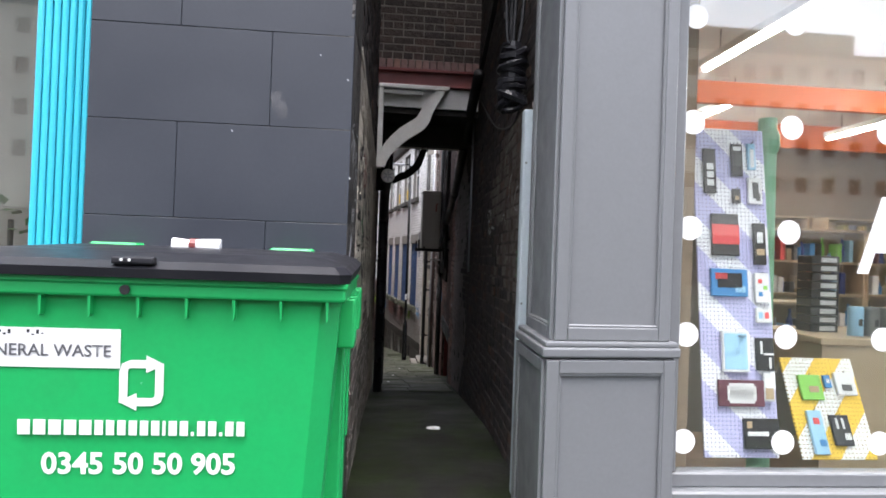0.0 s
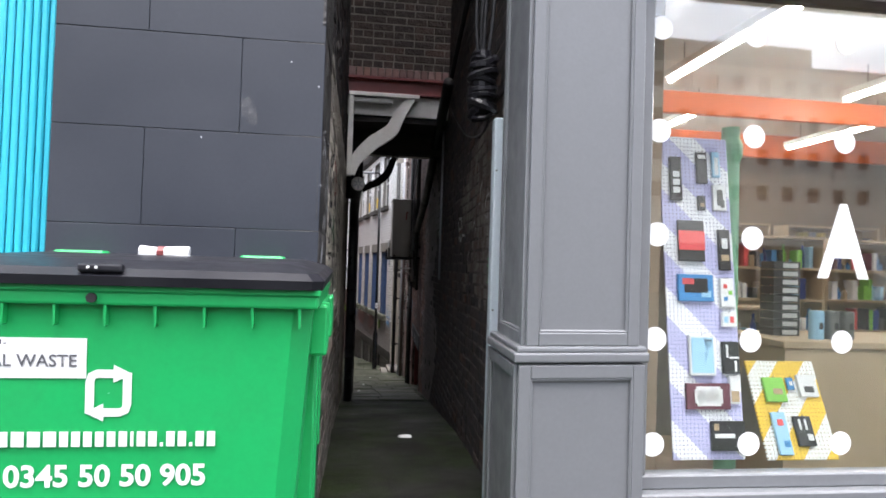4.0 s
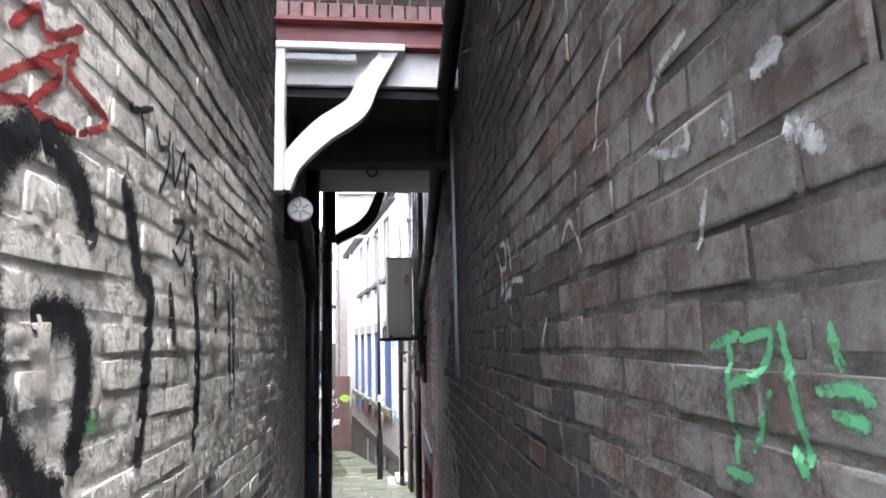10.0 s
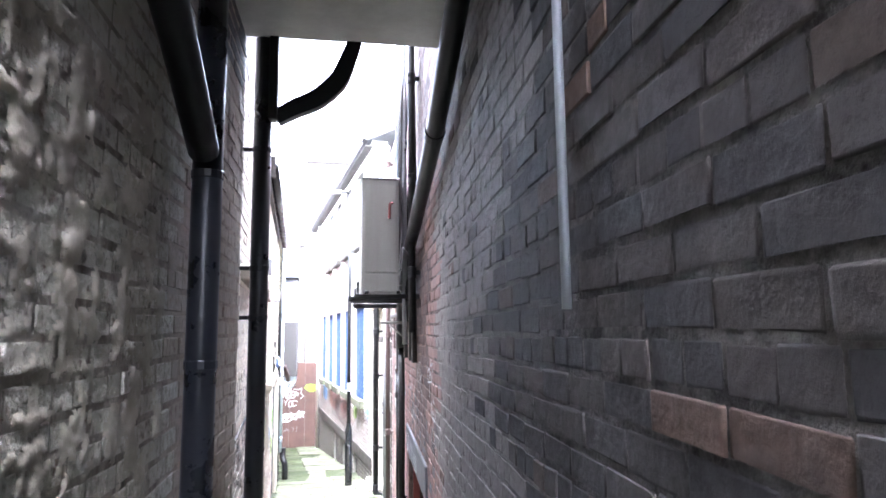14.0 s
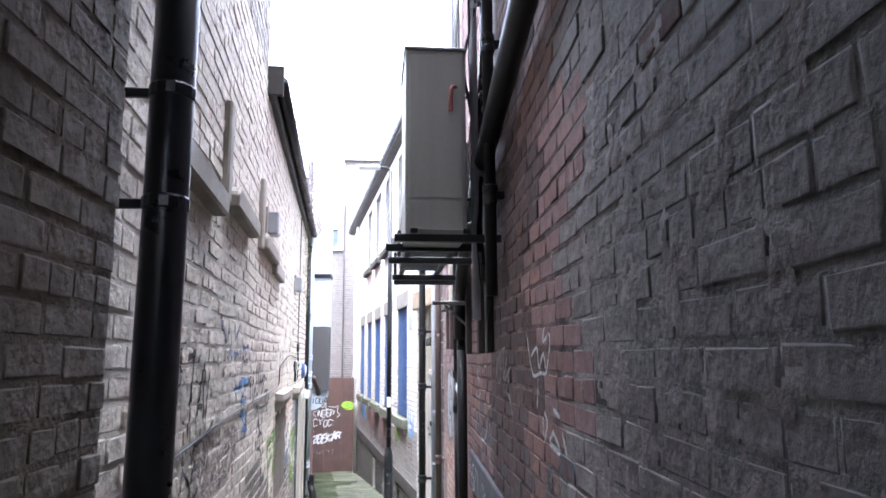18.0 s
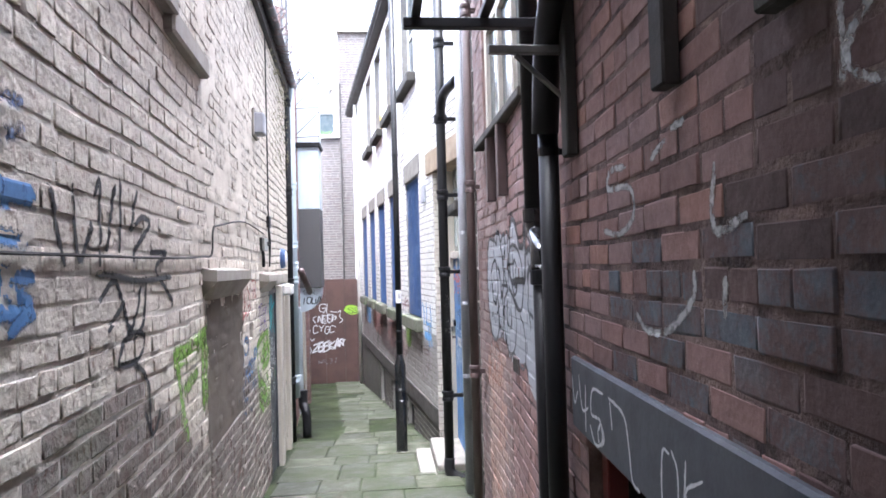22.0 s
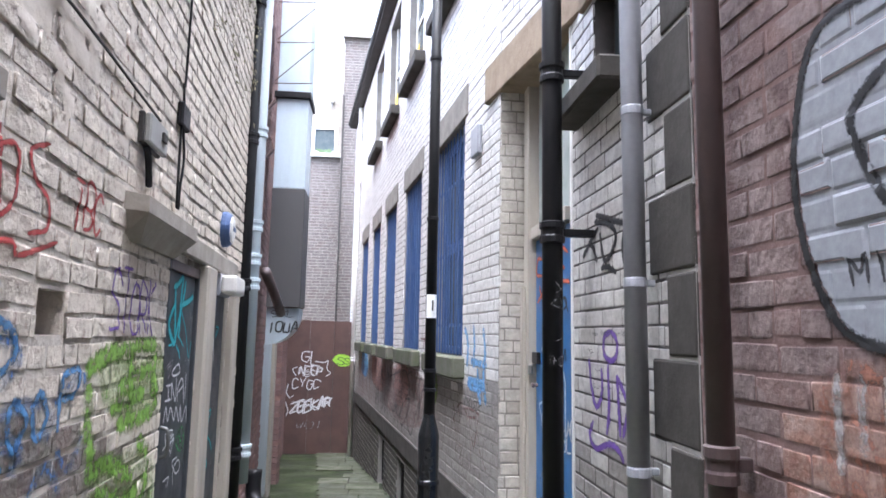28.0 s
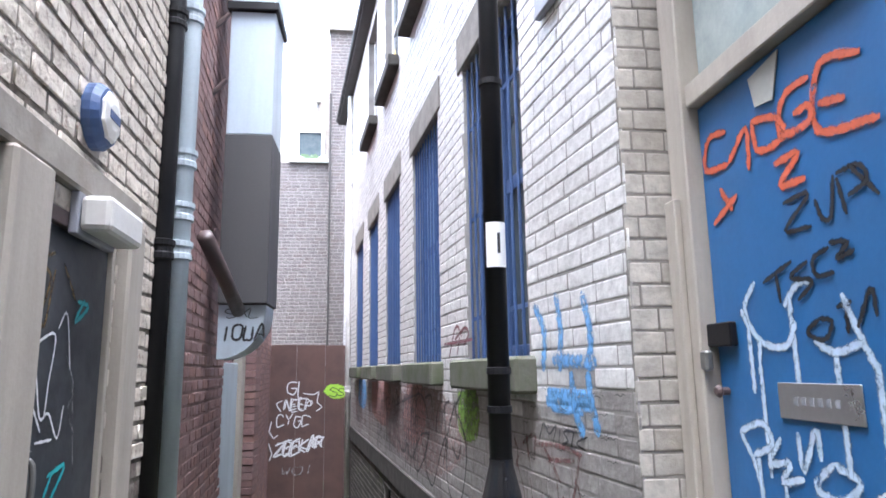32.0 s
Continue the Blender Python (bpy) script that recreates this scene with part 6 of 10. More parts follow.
M_peg1 = peg_material("lilac_pegboard", (0.48, 0.47, 0.72), (0.80, 0.80, 0.84), 1.0)
M_peg2 = peg_material("yellow_pegboard", (0.85, 0.55, 0.06), (0.82, 0.82, 0.80), -1.2)
pegboard("tall lilac and white striped pegboard hung with boxed gifts", 1.675, 2.88, 0.515, 0.36, 1.56, 8.0, M_peg1, [
    ("boxed_gift", "slim black boxed gift with white discs", -0.11, 1.34, 0.06, 0.22, 0, [(0, -0.06, 0.035, 0.03, 3), (0, -0.02, 0.035, 0.03, 3), (0, 0.02, 0.035, 0.03, 3)]),
    ("boxed_gift", "black packet of stationery", 0.03, 1.40, 0.055, 0.16, 0, [(0, 0.0, 0.03, 0.07, 9), (0, 0.055, 0.04, 0.02, 3)]),
    ("keyring", "small dark charm on a card", 0.02, 1.22, 0.04, 0.07, 9, [(0, -0.01, 0.02, 0.02, 7)]),
    ("gift_card", "white card with a dark printed figure", 0.115, 1.25, 0.07, 0.13, 3, [(0, 0.0, 0.03, 0.08, 9), (0.012, -0.03, 0.02, 0.04, 9)]),
    ("gift_card", "white loop cord on a card", 0.105, 1.42, 0.04, 0.13, 6, [(0, -0.01, 0.02, 0.09, 3)]),
    ("notebook", "dark notebook with a coral paper band", -0.045, 1.03, 0.135, 0.20, 9, [(0, 0.0, 0.135, 0.095, 1)]),
    ("boxed_gift", "black boxed set of pens", 0.125, 0.99, 0.06, 0.20, 0, [(0, 0.03, 0.03, 0.05, 3), (0, -0.04, 0.04, 0.03, 7)]),
    ("gift_book", "blue illustrated gift book", -0.035, 0.80, 0.18, 0.13, 2, [(0.0, 0.01, 0.12, 0.07, 0), (-0.04, 0.03, 0.06, 0.03, 1), (0.05, -0.03, 0.05, 0.03, 6)]),
    ("gift_card", "pale card of small stickers", 0.125, 0.78, 0.07, 0.14, 3, [(-0.01, 0.03, 0.02, 0.02, 1), (0.015, 0.0, 0.02, 0.02, 5), (-0.01, -0.03, 0.02, 0.02, 2)]),
    ("gift_card", "small card with coloured dots", 0.125, 0.65, 0.07, 0.07, 3, [(-0.015, 0.0, 0.02, 0.03, 6), (0.015, 0.0, 0.02, 0.03, 1)]),
    ("hanging_picture", "small framed blue and orange print on a cord", -0.02, 0.48, 0.13, 0.19, 3, [(0, 0.0, 0.11, 0.165, 6), (0.005, -0.01, 0.05, 0.05, 7), (0.03, 0.05, 0.04, 0.05, 9)]),
    ("gift_card", "black card with a white winding line", 0.125, 0.47, 0.085, 0.15, 0, [(-0.02, 0.03, 0.012, 0.06, 3), (0.015, 0.0, 0.05, 0.01, 3), (0.02, -0.04, 0.012, 0.05, 3)]),
    ("gift_box", "flat maroon gift box with a white oval label", 0.0, 0.29, 0.22, 0.12, 4, [(0, 0.0, 0.14, 0.065, 3), (0, 0.0, 0.12, 0.09, 3)]),
    ("gift_card", "small clear bag on a white card", 0.135, 0.32, 0.05, 0.13, 3, [(0, -0.03, 0.04, 0.05, 7)]),
    ("gift_box", "black gift box with pale lettering", 0.09, 0.11, 0.17, 0.135, 0, [(-0.02, 0.0, 0.10, 0.02, 3), (-0.06, 0.04, 0.025, 0.03, 7)]),
], "display boards")
pegboard("yellow and white striped pegboard with small gifts", 2.14, 2.86, 0.515, 0.37, 0.48, 25.0, M_peg2, [
    ("boxed_gift", "lime green boxed gift with a brown dog shape", -0.07, 0.33, 0.11, 0.12, 5, [(0.01, -0.01, 0.05, 0.03, 7)]),
    ("keyring", "small teal metal charm", 0.02, 0.36, 0.035, 0.06, 2, [(0, 0, 0.015, 0.02, 3)]),
    ("gift_card", "white bag of pale figures", 0.11, 0.35, 0.10, 0.11, 3, [(0, -0.02, 0.05, 0.03, 9)]),
    ("gift_card", "black and white striped card", 0.03, 0.13, 0.09, 0.14, 0, [(-0.02, 0.03, 0.012, 0.05, 3), (0.01, 0.03, 0.012, 0.05, 3), (0.02, -0.03, 0.03, 0.03, 3)]),
    ("gift_card", "blue patterned hanging bag", -0.09, 0.12, 0.07, 0.20, 6, [(0, 0.05, 0.03, 0.03, 1), (0.01, -0.05, 0.03, 0.03, 2)]),
], "display boards")
gpost = thing("green_column", "mint green cast-iron column inside the shop", "column", (2.13, 3.5, 0.12))
part("shaft", lathe([(0.085, 0), (0.085, 0.1), (0.06, 0.14), (0.05, 1.9), (0.066, 1.94), (0.066, 2.0), (0.05, 2.04), (0.05, 2.1)], 18), plain_material("mint_paint", (0.28, 0.60, 0.38), (0.18, 0.42, 0.25), 0.3, 0.5, relief=0.05), gpost)
ctr = thing("shop_counter", "tan plywood shop counter", "counter", (3.2, 3.75, 0.12))
M_ply = plain_material("plywood", (0.50, 0.38, 0.25), (0.36, 0.26, 0.16), 0.4, 0.6, relief=0.05)
part("top", box(-0.75, -0.3, 0.85, 0.9, 0.4, 0.89, 0.004), M_ply, ctr)
part("front_panel", box(-0.73, -0.28, 0, 0.88, -0.26, 0.849), M_ply, ctr)
part("side_panel", box(-0.73, -0.259, 0, -0.71, 0.38, 0.849), M_ply, ctr)
for k in range(3):
    cn = thing("tin", "grey metal tin with a dark figure on its label", "tin", (2.78 + 0.10 * k, 3.62, 1.01), group="tins")
    part("can", lathe([(0.04, 0), (0.042, 0.004), (0.042, 0.16), (0.038, 0.17)], 18), PAL[6] if k == 0 else M_steel, cn)
    part("print", box(-0.012, -0.0445, 0.06, 0.012, -0.042, 0.10), PAL[9], cn)
tower = thing("book_tower", "stack of dark boxes with white labels on the counter", "boxes", (2.70, 3.85, 1.01))
for k in range(9):
    part("box", box(-0.09, -0.07, 0.052 * k, 0.09, 0.07, 0.052 * k + 0.047, 0.002), PAL[9], tower)
    part("label", box(-0.03, -0.0735, 0.052 * k + 0.008, 0.07, -0.0705, 0.052 * k + 0.036), PAL[3], tower)


far_stock = []


def shelf_unit(x, y, w, h, rows_n, seed):
    t = thing("shelf_unit", "pale wooden shelf unit packed with small goods", "shelves", (x, y, 0.12), group="shop shelves")
    r = random.Random(seed)
    for s in (0, w):
        part("side_panel", box(s - 0.012, 0, 0, s + 0.012, 0.32, h), M_ply, t)
    part("back_panel", box(0.013, 0.30, 0, w - 0.013, 0.318, h), M_ply, t)
    for k in range(rows_n + 1):
        part("shelf", box(0.013, 0.005, (h - 0.03) * k / rows_n, w - 0.013, 0.298, (h - 0.03) * k / rows_n + 0.025), M_ply, t)
    for k in range(rows_n):
        u = 0.04
        while u < w - 0.1:
            iw, ih = r.uniform(0.025, 0.075), r.uniform(0.07, (h / rows_n) * 0.78)
            z0 = (h - 0.03) * k / rows_n + 0.0255
            shape = (x + u, y + 0.06, 0.12 + z0, iw, ih)
            if y > 8:
                far_stock.append(shape)
            else:
                g = thing("shop_stock", "small packaged goods on a shop shelf", "goods", shape[:3], group="shelf goods")
                part("pack", box(0, 0, 0, iw, 0.14, ih, 0.004) if r.random() < 0.6 else lathe([(iw * 0.4, 0), (iw * 0.45, ih * 0.6), (iw * 0.2, ih * 0.8), (iw * 0.2, ih)], 10, at=(iw / 2, 0.07, 0)), PAL[r.randrange(10)], g)
            u += iw + r.uniform(0.004, 0.025)
    return t


shelf_unit(2.75, 5.2, 1.0, 1.0, 3, 21)
shelf_unit(3.9, 6.4, 1.1, 1.7, 5, 22)
shelf_unit(5.2, 6.6, 1.1, 1.7, 5, 23)
shelf_unit(4.4, 8.5, 1.4, 2.0, 5, 24)
shelf_unit(6.1, 8.5, 1.4, 2.0, 5, 25)
shelf_unit(2.6, 8.5, 1.4, 2.0, 5, 26)
shelf_unit(2.15, 6.9, 0.55, 1.85, 6, 27)
m, nt, b = mat("mixed_packaging")
nt.links.new(ramp(nt, piece_random(nt), [(0.0, (0.03, 0.03, 0.035)), (0.2, (0.30, 0.24, 0.17)), (0.35, (0.55, 0.53, 0.50)), (0.5, (0.05, 0.10, 0.22)), (0.65, (0.40, 0.08, 0.06)), (0.8, (0.08, 0.22, 0.12)), (1.0, (0.60, 0.45, 0.15))]), b.inputs["Base Color"])
stock_v, stock_f = [], []
for x, y, z, iw, ih in far_stock:
    n = len(stock_v)
    stock_v += [(x + a * iw, y + c * 0.14, z + d * ih) for d in (0, 1) for c in (0, 1) for a in (0, 1)]
    stock_f += [[n + q for q in f] for f in ((0, 2, 3, 1), (4, 5, 7, 6), (0, 1, 5, 4), (2, 6, 7, 3), (0, 4, 6, 2), (1, 3, 7, 5))]
far_goods = new("shop_goods", mesh_of("shop_goods", stock_v, stock_f))
far_goods.data.materials.append(m)
tagged(far_goods, "rows of small packaged goods on the back shelves", "goods", kind="stuff")

# the far side of the street, seen only in the glass
M_opp = plain_material("pale_stone_front", (0.60, 0.54, 0.47), (0.44, 0.40, 0.35), 0.4, 0.85)
opp = thing("street_building", "long pale stone building across the street with small windows", "building", (0, 0, 0), kind="structure")
OPP_Y, OPP_X = -38.0, -30.0
opp_rows = (6.8, 9.4, 12.0, 14.55)
hol = [(2.0 * i + 0.58, 2.0 * i + 1.53, z0, z0 + 1.1) for i in range(34) for z0 in opp_rows]
b2, _ = wall_body("front", 69.6, 0.0, 16.4, 0.5, 0.0, hol, M_opp, opp)
b2.matrix_local = pose(OPP_X, OPP_Y, 0)
for i in range(22):
    part("shopfront", box(OPP_X + 3.1 * i, OPP_Y + 0.02, 0.1, OPP_X + 2.8 + 3.1 * i, OPP_Y + 0.1, 3.6, 0.02), M_cafe, opp, "dark shopfront")
M_redwin = plain_material("red_brown_sash", (0.16, 0.08, 0.065), (0.10, 0.05, 0.04), 0.4, 0.5)
for i in range(20, 34):
    for z0 in opp_rows:
        part("window", box(OPP_X + 2.0 * i + 0.58, OPP_Y - 0.3, z0, OPP_X + 2.0 * i + 1.53, OPP_Y - 0.25, z0 + 1.1), M_redwin, opp)
part("sashes", box(OPP_X + 0.2, OPP_Y - 0.32, 6.0, OPP_X + 39.9, OPP_Y - 0.28, 16.0), M_redwin, opp, "dark glazing behind the openings")
part("roof", box(OPP_X, OPP_Y - 12, 16.4, 39.6, OPP_Y + 0.15, 16.6), M_cladding, opp)
part("attic", box(OPP_X, OPP_Y - 12, 16.6, 35.0, OPP_Y - 3.0, 19.2, 0.05), M_cladding, opp, "set-back dark attic storey")
part("end_wall", box(39.1, OPP_Y - 12, 0.0, 39.6, OPP_Y - 0.51, 16.4), M_opp, opp)


# ---- recessed blue door ----
door = thing("door_1", "blue painted door covered in orange, black and white tags", "door", (1.44, 18.69, -1.42), kind="structure")
leaf = part("leaf", box(-0.02, -0.815, 0.0, 0.02, 0.0, 2.055, 0.004), M_blue_door, door)
M_alu = plain_material("brushed_aluminium", (0.55, 0.55, 0.54), (0.35, 0.35, 0.34), 0.3, 0.35, metal=0.8, relief=0.03)
part("letter_plate", box(-0.026, -0.59, 1.10, -0.021, -0.29, 1.19, 0.002), M_alu, door, "engraved aluminium letter plate")
for k in range(6):
    part("engraving", box(-0.0275, -0.52 + 0.03 * k, 1.135, -0.0262, -0.505 + 0.03 * k, 1.155), M_grey_iron, door)
part("hasp", box(-0.045, -0.12, 1.29, -0.021, 0.04, 1.36, 0.004), M_black_iron, door, "black steel hasp")
part("padlock", box(-0.07, -0.02, 1.22, -0.046, 0.025, 1.28, 0.006), M_steel, door)
part("knob", lathe([(0.012, 0), (0.012, 0.02), (0.02, 0.03), (0.012, 0.04)], 10), M_brown_iron, door).matrix_local = pose(-0.02, -0.04, 1.16, 0, -90, 0)
part("torn_sign", prism([(0, 0), (0.14, 0.02), (0.10, -0.10), (0.02, -0.09)], -0.002, 0.002), M_soffit, door, "torn grey sign scrap").matrix_local = pose(-0.025, -0.30, 2.02, 0, 0, -90)
frm = thing("door_frame", "weathered cream timber door frame with a transom light", "door frame", (0, 0, 0), kind="structure")
part("jamb", box(1.37, 18.70, -1.62, 1.47, 18.815, 1.93, 0.005), M_pale_wood, frm)
part("jamb", box(1.345, 18.75, -1.62, 1.369, 18.82, 0.35, 0.004), M_pale_wood, frm, "cream timber cover strip")
part("jamb", box(1.395, 17.83, -0.85, 1.47, 17.868, 1.93, 0.005), M_white_paint, frm, "white painted jamb strip")
part("jamb", box(1.397, 17.833, -1.62, 1.468, 17.866, -0.852, 0.005), M_rust, frm, "bare brown lower jamb")
part("transom", box(1.385, 17.93, 0.64, 1.47, 18.695, 0.715, 0.004), M_pale_wood, frm)
part("head", box(1.385, 17.93, 1.84, 1.47, 18.695, 1.93, 0.004), M_pale_wood, frm)
M_frost = plain_material("dusty_transom_glass", (0.30, 0.36, 0.34), (0.55, 0.58, 0.56), 0.7, 0.12, relief=0.03)
part("pane", box(1.44, 17.93, 0.72, 1.446, 18.695, 1.835), M_frost, frm)
step = thing("door_step", "mossy stone step below the blue door", "step", (0, 0, 0))
part("tread", box(1.10, 17.72, -1.75, 1.50, 18.80, -1.43, 0.015, seg=2), M_grey_stone, step)
part("kerb", box(0.92, 17.5, -1.75, 1.09, 18.55, -1.48, 0.015, seg=2), M_grey_stone, step, "lower mossy kerb stone")
part("threshold_fill", box(1.501, 17.9, -1.75, 1.7, 18.8, -1.43), M_stone, step)
lin = thing("stone_lintel", "tan sandstone lintel over the recessed doorway", "lintel", (0, 0, 0))
lm = part("lintel", box(-0.03, -0.16, 1.66, 0.25, 1.30, 1.93, 0.012), M_tan_stone, lin)
lm.matrix_local = pose(X_W, 17.83, 0, 0, 0, math.degrees(math.atan2(X_W - 1.17, 1.30)))
lin2 = thing("stone_lintel", "tan sandstone lintel over the small window", "lintel", (0, 0, 0))
part("lintel", box(1.375, 17.02, 1.62, 1.62, 17.64, 1.84, 0.01), M_tan_stone, lin2)
sw2 = thing("window_4", "small recessed window with a heavy dark stone sill", "window", (0, 0, 0), kind="structure")
part("window_sill", box(1.27, 17.06, 1.06, 1.6, 17.76, 1.165, 0.012), M_stone, sw2)
part("window_frame", box(1.50, 17.14, 1.17, 1.54, 17.49, 1.62, 0.003), M_dark_wood, sw2)
part("pane", box(1.495, 17.17, 1.20, 1.499, 17.46, 1.59), M_dim_glass, sw2)
ventp = thing("vent_plate", "small grey cast vent plate on the white wall", "vent", (0, 0, 0))
vm = part("plate", box(-0.10, 0.0, 1.36, 0.10, 0.035, 1.58, 0.008), M_grey_iron, ventp)
vm.matrix_local = pose(x_white(19.36) - 0.004, 19.36, 0, 0, 0, 97 - 0)
entry_light = thing("flood_light", "small dark wall lantern on the white brick", "wall lamp", (1.36, 17.05, 2.0))
part("body", box(-0.05, -0.05, -0.08, 0.04, 0.05, 0.08, 0.012), M_black_iron, entry_light)

# ---- white building: windows, sills, lintels, gutter ----
aw = math.degrees(math.atan2(1, -0.123)) - 90   # turn of the wall's line from +y


def on_white(y, z=0.0, out=0.0):
    """Pose with x along the wall (down the passage), y into the wall."""
    return pose(x_white(y) - out, y, z, 0, 0, 90 + aw) @ pose(0, 0, 0, 0, 0, 0)


# local axes: x along the wall, y towards the passage
M_mossy = plain_material("mossy_sill_stone", (0.13, 0.125, 0.105), (0.06, 0.085, 0.03), 0.9, 0.92, scale=4.0, relief=0.6, spec=0.2)
M_blue_board = plain_material("pale_blue_board", (0.15, 0.24, 0.40), (0.085, 0.14, 0.25), 0.5, 0.5, relief=0.05, streak=True)
for n, (a, b) in enumerate(WIN_Y):
    w = (b - a) * 1.0075
    t = thing("window_%d" % (5 + n), "blue painted window behind vertical iron bars", "window", (0, 0, 0), group="barred windows", kind="structure")
    t.matrix_world = on_white(a)
    part("window_sill", box(-0.08, -0.16, -0.30, w + 0.08, 0.10, -0.13, 0.015), M_mossy, t, "mossy stone sill")
    part("lintel", box(-0.10, -0.1, 1.785, w + 0.10, 0.012, 2.06, 0.01), M_grey_stone, t, "grey stone lintel")
    for x0, x1 in ((0.0, 0.06), (w - 0.06, w), (w / 2 - 0.03, w / 2 + 0.03)):
        part("window_frame", box(x0, -0.14, -0.125, x1, -0.09, 1.78, 0.004), M_blue_paint, t)
    for z0 in (-0.125, 0.80, 1.72):
        part("window_frame", box(0.062, -0.138, z0, w - 0.062, -0.092, z0 + 0.06, 0.004), M_blue_paint, t)
    part("board", box(0.05, -0.125, -0.10, w - 0.05, -0.12, 1.75), M_blue_board if n else M_dim_glass, t)
    nb = max(6, int(w / 0.115))
    for k in range(nb + 1):
        part("bar", sweep([(0.03 + (w - 0.06) * k / nb, -0.03, -0.125), (0.03 + (w - 0.06) * k / nb, -0.03, 1.775)], 0.009, 6), M_blue_paint, t)
    for zc in (0.12, 0.75, 1.35):
        part("cross_bar", box(0.005, -0.045, zc - 0.012, w - 0.005, -0.040, zc + 0.012), M_blue_paint, t)
M_yellow = plain_material("yellow_card", (0.85, 0.55, 0.04), (0.7, 0.4, 0.03), 0.3, 0.6)
for n, (a, b) in enumerate(WIN_UP):
    w = (b - a) * 1.0075
    t = thing("window_%d" % (10 + n), "upstairs white-framed window with a dark stone sill", "window", (0, 0, 0), group="upper windows", kind="structure")
    t.matrix_world = on_white(a)
    part("window_sill", box(-0.08, -0.16, 3.03, w + 0.08, 0.12, 3.16, 0.012), M_stone, t)
    for x0, x1 in ((0.0, 0.06), (w - 0.06, w), (w / 2 - 0.02, w / 2 + 0.02)):
        part("window_frame", box(x0, -0.14, 3.165, x1, -0.09, 4.75, 0.004), M_white_paint, t)
    part("window_frame", box(0.062, -0.138, 3.9, w - 0.062, -0.092, 3.95, 0.004), M_white_paint, t)
    part("pane", box(0.06, -0.115, 3.17, w - 0.06, -0.11, 4.74), M_dim_glass, t)
    if n in (1, 2):
        part("card", box(w - 0.30, -0.085, 3.3, w - 0.10, -0.08, 3.62), M_yellow, t, "yellow card in the window")
gut = thing("gutter", "dark half-round gutter and eaves board along the white building", "gutter", (0, 0, 0))
gut.matrix_world = on_white(18.84)
LW2 = LEN_W - 0.02
part("eaves_board", box(0.0, -0.05, 4.93, LW2, 0.16, 4.96), M_dark_wood, gut)
bm = bmesh.new()
prof = [(0.10 + 0.055 * math.cos(a), 5.02 + 0.055 * math.sin(a)) for a in [math.pi + k * math.pi / 8 for k in range(9)]]
ra = [bm.verts.new((0.0, y + 0.06, z)) for y, z in prof]
rb = [bm.verts.new((LW2, y + 0.06, z)) for y, z in prof]
for k in range(8):
    bm.faces.new((ra[k], rb[k], rb[k + 1], ra[k + 1]))
part("gutter_channel", bm, M_black_iron, gut)
roofw = thing("roof_white", "slate roof of the white building", "roof", (0, 0, 0), kind="structure")
rm = part("slates", prism([(0.1, 5.06), (-5.0, 7.5), (-5.0, 7.6), (0.2, 5.1)], 0, LW2), M_cladding, roofw)
rm.matrix_local = on_white(18.84) @ Matrix(((0, 1, 0, 0), (1, 0, 0, 0), (0, 0, 1, 0), (0, 0, 0, 1)))
downpipe("white painted drainpipe near the end of the white building", x_white(28.6) - 0.05, 28.6, gz(28.6), 4.9, 0.045, M_white_paint, (-0.5, 1.4, 3.2), bracket_to=x_white(28.6))
band = thing("plinth_band", "grey cement band above the rubble plinth", "trim", (0, 0, 0), kind="structure")
band.matrix_world = on_white(18.84)
part("band", box(0.01, -0.05, -1.33, LW2, 0.016, -1.12, 0.008), M_stone, band)
for y in (20.6, 22.3, 24.0):
    cw = thing("cellar_window", "dark low cellar opening in the mossy plinth", "opening", (0, 0, 0), group="cellar openings")
    cw.matrix_world = on_white(y)
    # Black sheet in place of the cellar's unlit depth.
    part("recess", box(0, -0.25, -2.1, 0.554, -0.2, -1.42), M_dark, cw)
    for k in range(5):
        part("bar", sweep([(0.06 + 0.11 * k, -0.06, -2.05), (0.06 + 0.11 * k, -0.06, -1.42)], 0.008, 6), M_black_iron, cw)

# ---- left wall: ledges, lintels, boxes, doors ----
ab_ = math.degrees(math.atan2(1, -0.0545)) - 90


def on_left(y, z=0.0):
    """Pose with x down the passage's length, -y out of the wall into the passage."""
    return pose(x_left_b(y), y, z, 0, 0, 90 + ab_)


for a, b, z, o in ((10.55, 11.4, 1.56, 0.07), (11.68, 12.6, 1.67, 0.07), (13.15, 14.1, 1.70, 0.06), (14.05, 14.8, 1.62, 0.05)):
    t = thing("stone_ledge", "worn projecting stone ledge on the cream wall", "ledge", (0, 0, 0), group="wall ledges")
    t.matrix_world = on_left(a)
    bm = prism([(0, z), (b - a, z), (b - a, z + 0.07), (b - a - 0.04, z + 0.11), (0.05, z + 0.12), (0, z + 0.08)], -o, 0.05)
    bmesh.ops.bevel(bm, geom=list(bm.edges), offset=0.012, segments=1, affect='EDGES')
    part("ledge", bm, M_render, t)
for y in (11.55, 13.05):
    t = thing("wall_patch", "vertical rendered rib on the cream wall", "pilaster", (0, 0, 0), group="wall ribs")
    t.matrix_world = on_left(y)
    part("rib", box(0, -0.035, 1.68, 0.10, 0.02, 2.2, 0.01), M_render, t)


